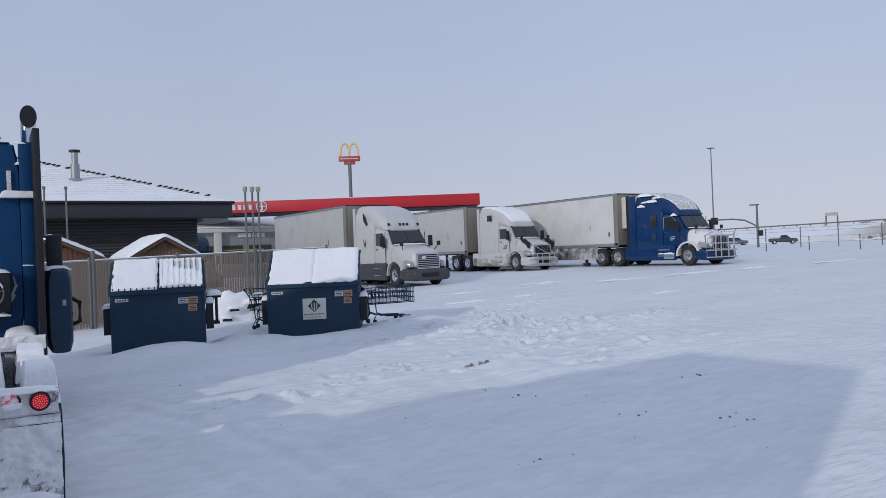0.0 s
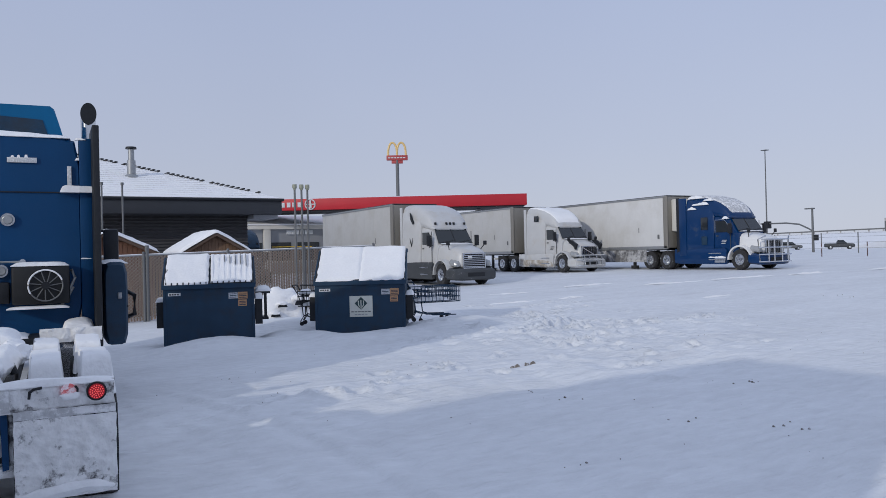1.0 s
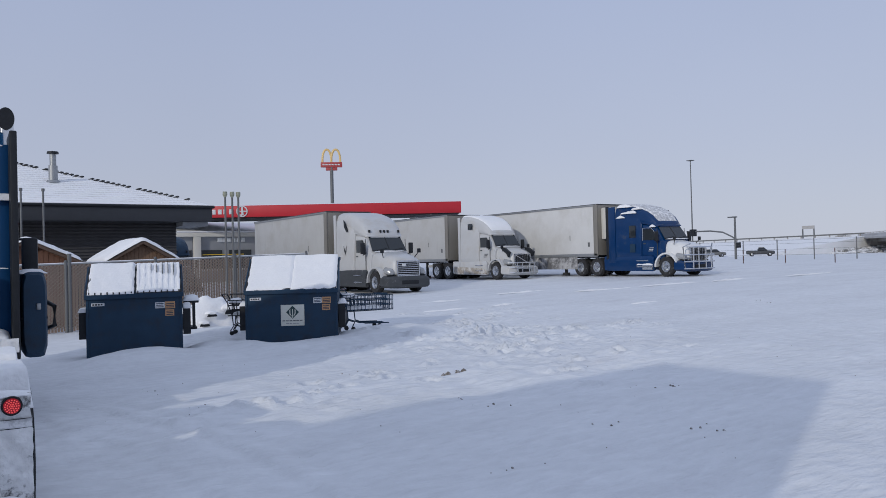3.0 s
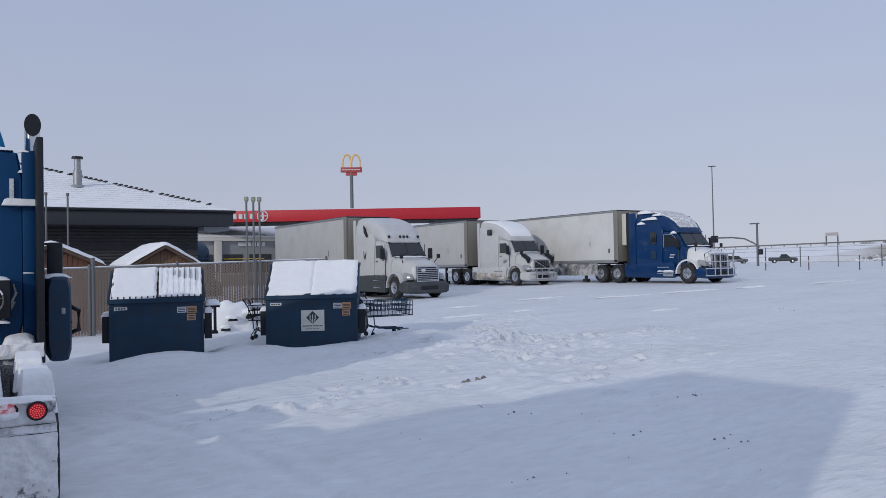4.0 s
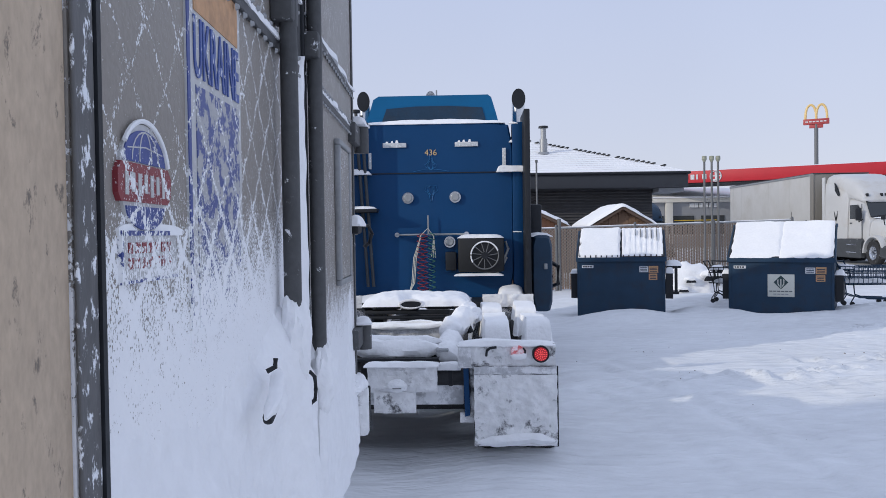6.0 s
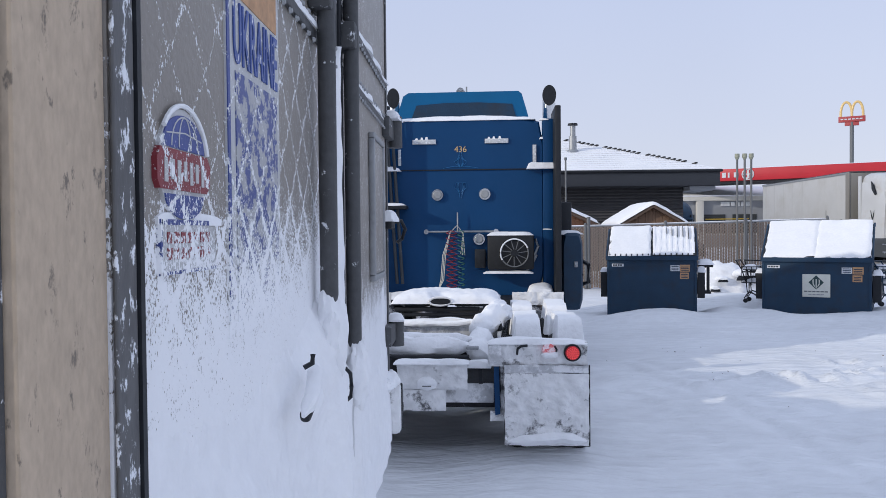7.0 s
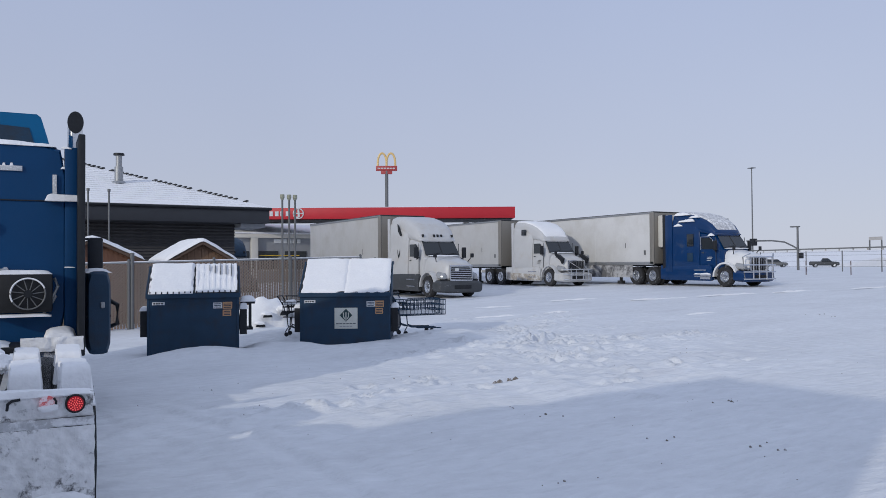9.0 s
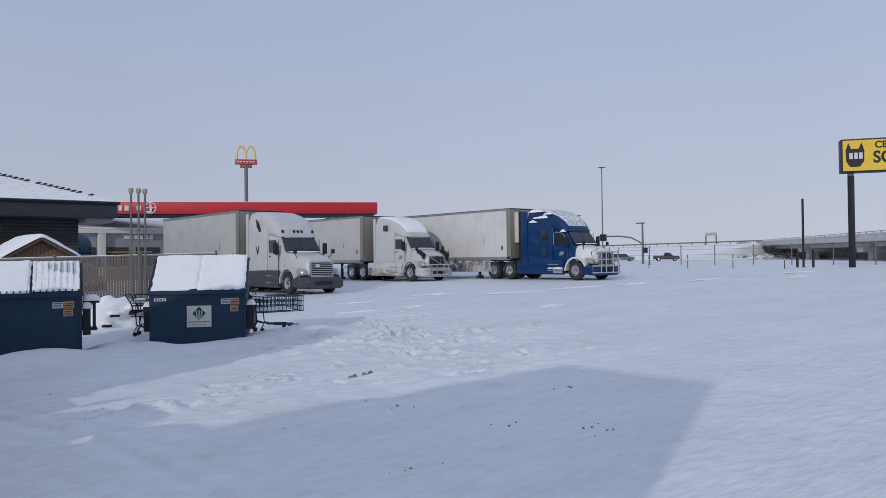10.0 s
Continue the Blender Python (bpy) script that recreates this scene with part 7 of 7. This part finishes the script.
# ---------------------------------------------------------------- lamp post and signal mast
t = thing("street_lamp", "tall slim lamp post with a flat twin head", "street lamp", pose(75, 58.2, 1.0))
part("pole", cyl(bmnew(), (0, 0, -0.1), (0, 0, 11.6), 0.09, 0.05, n=12), GREYPOLE, t)
part("head", box(bmnew(), -0.3, 0.3, -0.35, 0.35, 11.6, 11.68, 0.02), GREYPOLE, t)
t = thing("signal_mast", "traffic signal mast with a long curved arm", "traffic signal", pose(75, 52.5, 1.0))
part("pole", cyl(bmnew(), (0, 0, -0.1), (0, 0, 4.7), 0.14, 0.1, n=12), GREYPOLE, t)
part("arm", tube(bmnew(), [(0, 0, 2.3), (0, 0.5, 2.6), (0, 1.6, 3.1), (0, 3.2, 3.3), (0, 6.5, 3.35)], 0.085, 8), GREYPOLE, t)
part("lamp_head", box(bmnew(), -0.3, 0.3, 5.3, 5.9, 2.8, 3.6, 0.05), BLACK, t)
part("control_box", box(bmnew(), -0.2, 0.2, -0.55, -0.2, 1.3, 1.9, 0.03), BLACK, t)
part("luminaire", box(bmnew(), -0.2, 0.2, -0.2, 0.8, 4.65, 4.78, 0.03), GREYPOLE, t)
t = thing("street_lamp", "small distant lamp post", "street lamp", pose(80, 66, 1.0))
part("pole", cyl(bmnew(), (0, 0, -0.1), (0, 0, 6.3), 0.1, 0.07, n=8), GREYPOLE, t)
part("head", box(bmnew(), -0.2, 0.2, -0.2, 0.8, 6.3, 6.42), GREYPOLE, t)


# ---------------------------------------------------------------- highway, overpass and berm
BRIDGE = pose(150, 78, 4.3, 0.3, 0, -52.7)
RAMP = pose(0, 78, 0.75, -0.35, 0, 0) @ Matrix.Translation((0, -78, 0))


def build_overpass():
    t = thing("overpass", "grey concrete highway overpass on square piers", "bridge", BRIDGE)
    part("deck", box(bmnew(), 0, 11, -150, 2, -0.62, 0.0, 0.05), BRIDGE_HAZED, t)
    part("girder", box(bmnew(), 2.6, 10, -150, 0, -1.25, -0.63, 0.1), BRIDGE_HAZED, t)
    part("parapet", box(bmnew(), 0.02, 0.3, -150, 3, 0.0, 0.32, 0.03), BRIDGE_HAZED, t)
    part("rail", box(bmnew(), 0.1, 0.22, -150, 3, 0.45, 0.53), CONCRETE, t)
    y = -149.0
    while y < 3:
        part("rail_post", box(bmnew(), 0.1, 0.22, y, y + 0.16, 0.32, 0.45), CONCRETE, t, "", False)
        y += 2.6
    for y in (-30, -62, -96):
        part("pier", box(bmnew(), 2.4, 4.0, y - 0.9, y + 0.9, -5.5, -1.3, 0.1), BRIDGE_HAZED, t)
        part("pier_cap", box(bmnew(), 1.2, 9.6, y - 1.3, y + 1.3, -1.9, -1.26, 0.1), BRIDGE_HAZED, t)
    part("far_slope", box(bmnew(), 10.2, 10.9, -85, -1.6, -5.2, -1.27, 0.1), CONCRETE, t, "grey slope paving under the deck")
    for k in range(4):
        part("slope_snow", lumpy(bmnew(), [(10.1, -10.0 - 12 * k, -3.1 - 0.4 * (k % 3)), (10.1, -18.0 - 14 * k, -3.2 - 0.4 * (k % 3)), (10.1, -26.0 - 14 * k, -3.1 - 0.4 * (k % 3))], 0.22, 31 + k), SNOW, t)
    part("abutment", box(bmnew(), 0.4, 10.6, -1.5, 2.5, -4.6, -0.63, 0.1), BRIDGE_HAZED, t)


build_overpass()
bm = bmnew()
prism(bm, [(108, -0.2), (150, 3.5), (166, 3.5), (210, -0.2)], "y", 76, 420)
emb = mesh_object("embankment", bm, SNOW)
emb.matrix_world = RAMP
tagged(emb, "long snow-covered highway embankment", "embankment", kind="structure")
bm = bmnew()
for k in range(320):
    u = random.random()
    c = BRIDGE @ Vector((random.uniform(-7, 9), 4 - 17 * u, 0))
    z = 0.9 + 2.2 * (1 - u) * random.uniform(0.75, 1.0)
    r = random.uniform(0.25, 0.8)
    v = bmesh.ops.create_icosphere(bm, subdivisions=1, radius=r)["verts"]
    sq = random.uniform(0.4, 0.8)
    for q in v:
        q.co = Vector((c.x + q.co.x * 1.3, c.y + q.co.y * 1.3, z + q.co.z * sq))
rocks = mesh_object("riprap", bm, ROCK)
tagged(rocks, "snow-dusted loose rock slope under the bridge", "rocks", kind="stuff")
t = thing("guard_rail", "long grey highway guard rail", "guard rail", RAMP @ pose(150, 0, 3.45))
for k in range(110):
    part("post", box(bmnew(), -0.1, 0.1, 78 + 3 * k, 78.2 + 3 * k, -0.05, 0.6), CONCRETE, t, "", False)
part("beam", box(bmnew(), -0.2, -0.1, 77, 410, 0.4, 0.68, 0.02), GREYPOLE, t)
t = thing("road_sign", "back of a small highway sign on two posts", "sign", RAMP @ pose(150, 88.5, 3.45))
part("panel", box(bmnew(), -0.1, 0.1, -1.3, 1.3, 1.95, 2.6), CONCRETE, t)
for y in (-1.2, 1.2):
    part("post", box(bmnew(), -0.1, 0.1, y - 0.1, y + 0.1, -0.2, 1.95), GREYPOLE, t)
# tree borrows the pale concrete colour so that it looks hazy
trees = thing("tree", "distant bare tree clump with haze put into its pale grey", "tree", pose(420, 229, 1.0) @ Matrix.Diagonal((0.7, 0.7, 0.7, 1)))
part("trunk", cyl(bmnew(), (0, 0, 0), (0, 0, 8), 0.7, 0.3, n=8), CONCRETE, trees)
bm = bmnew()
for k in range(240):
    a, r = random.uniform(0, 6.28), random.random() ** 0.5
    c = Vector((5 * r * math.cos(a), 8 * r * math.sin(a), 5 + 9 * random.random() * (1 - 0.5 * r)))
    v = bmesh.ops.create_icosphere(bm, subdivisions=1, radius=random.uniform(0.4, 1.2))["verts"]
    for q in v:
        q.co += c
part("crown", bm, CONCRETE, trees)


def build_car(m, col, label, pickup):
    t = thing("pickup_truck" if pickup else "car", label, "car", m)
    sec = [(-2.6, 0.7, 0.65, 0.45, 0.95), (-2.4, 0.9, 0.85, 0.35, 1.05), (-1.2, 0.95, 0.9, 0.35, 1.15), (1.0, 0.95, 0.92, 0.35, 1.15), (2.5, 0.93, 0.9, 0.4, 1.15), (2.65, 0.9, 0.85, 0.45, 1.05)]
    part("body", hull(bmnew(), sec, 20, 5), col, t)
    y1 = 0.6 if pickup else 2.3
    part("cabin", hull(bmnew(), [(-1.2, 0.85, 0.8, 1.05, 1.2), (-0.6, 0.85, 0.7, 1.05, 1.78), (y1 - 0.3, 0.85, 0.7, 1.05, 1.8), (y1, 0.85, 0.75, 1.05, 1.3)], 20, 5), GLASS, t)
    part("roof", hull(bmnew(), [(-0.55, 0.66, 0.62, 1.72, 1.8), (y1 - 0.3, 0.66, 0.62, 1.74, 1.83)], 16, 5), SNOW, t)
    for s in (-1, 1):
        for y in (-1.7, 1.65):
            wheel(t, s * 0.85, y, r=0.38, w=0.24, out=s)
    return t


build_car(pose(110, 72.8, 1.05, 0, 0, 40) @ Matrix.Diagonal((0.78, 0.78, 0.8, 1)), GREYLOW, "dark pickup truck driving on the far road", True)
build_car(pose(112, 83.0, 1.05, 0, 0, 50) @ Matrix.Diagonal((0.75, 0.75, 0.75, 1)), GREYPOLE, "small grey car on the far road", False)

# ---------------------------------------------------------------- wind ridges
bm = bmnew()
for x, y, w, d in ((14.5, 20.2, 1.4, 0.12), (16.6, 19.9, 0.9, 0.1), (19.4, 16.4, 1.0, 0.12), (24.0, 22.5, 2.6, 0.14), (27.5, 22.0, 3.0, 0.16), (31, 21.5, 2.2, 0.14), (21.5, 24.5, 2.4, 0.14), (36, 20.5, 3.5, 0.2), (40, 18, 3.0, 0.2), (45, 20, 4, 0.25), (17, 24, 2.2, 0.16)):
    snowcap(bm, x - w * 0.7, x + w * 0.7, y - d * 0.5, y + d * 0.5, ground_height(x, y) - 0.012, 0.05, seed=int(x), step=0.06, lump=0.8, power=2.0)
tagged(mesh_object("snow_ridges", bm, SNOW, True), "low wind-packed ridges on the snow", "snow", kind="stuff")

# ---------------------------------------------------------------- clods and tyre scraps on the snow
bm = bmnew()
random.seed(5)
spots = [(7.35, 9.55), (7.45, 9.7), (7.3, 9.65), (6.09, 7.89), (6.31, 11.05), (4.52, 9.78), (3.54, 11.85), (7.04, 4.78), (7.2, 4.95), (8.67, 6.75), (8.9, 6.7), (6.67, 5.74), (4.83, 5.13), (6.37, 7.25), (20.8, 14.0), (21.1, 13.6), (20.7, 13.0), (5.2, 3.2)]
for cx, cy in spots:
    for k in range(3):
        x, y = cx + random.uniform(-0.18, 0.18), cy + random.uniform(-0.1, 0.1)
        r = random.uniform(0.006, 0.018) * (2.4 if 9.5 < cy < 9.75 and cx > 7 else 1.0)
        v = bmesh.ops.create_icosphere(bm, subdivisions=2, radius=r)["verts"]
        for q in v:
            q.co = Vector((x, y, ground_height(x, y) + r * 0.2)) + q.co * (1 + 0.5 * noise.noise(q.co * 60))
for k in range(90):
    x, y = random.uniform(2, 14), random.uniform(3.5, 14)
    r = random.uniform(0.003, 0.009)
    v = bmesh.ops.create_icosphere(bm, subdivisions=1, radius=r)["verts"]
    for q in v:
        q.co += Vector((x, y, ground_height(x, y) + r * 0.2))
clods = mesh_object("snow_clods", bm, CLOD)
tagged(clods, "small dirty clods scattered on the snow", "clods", kind="stuff")
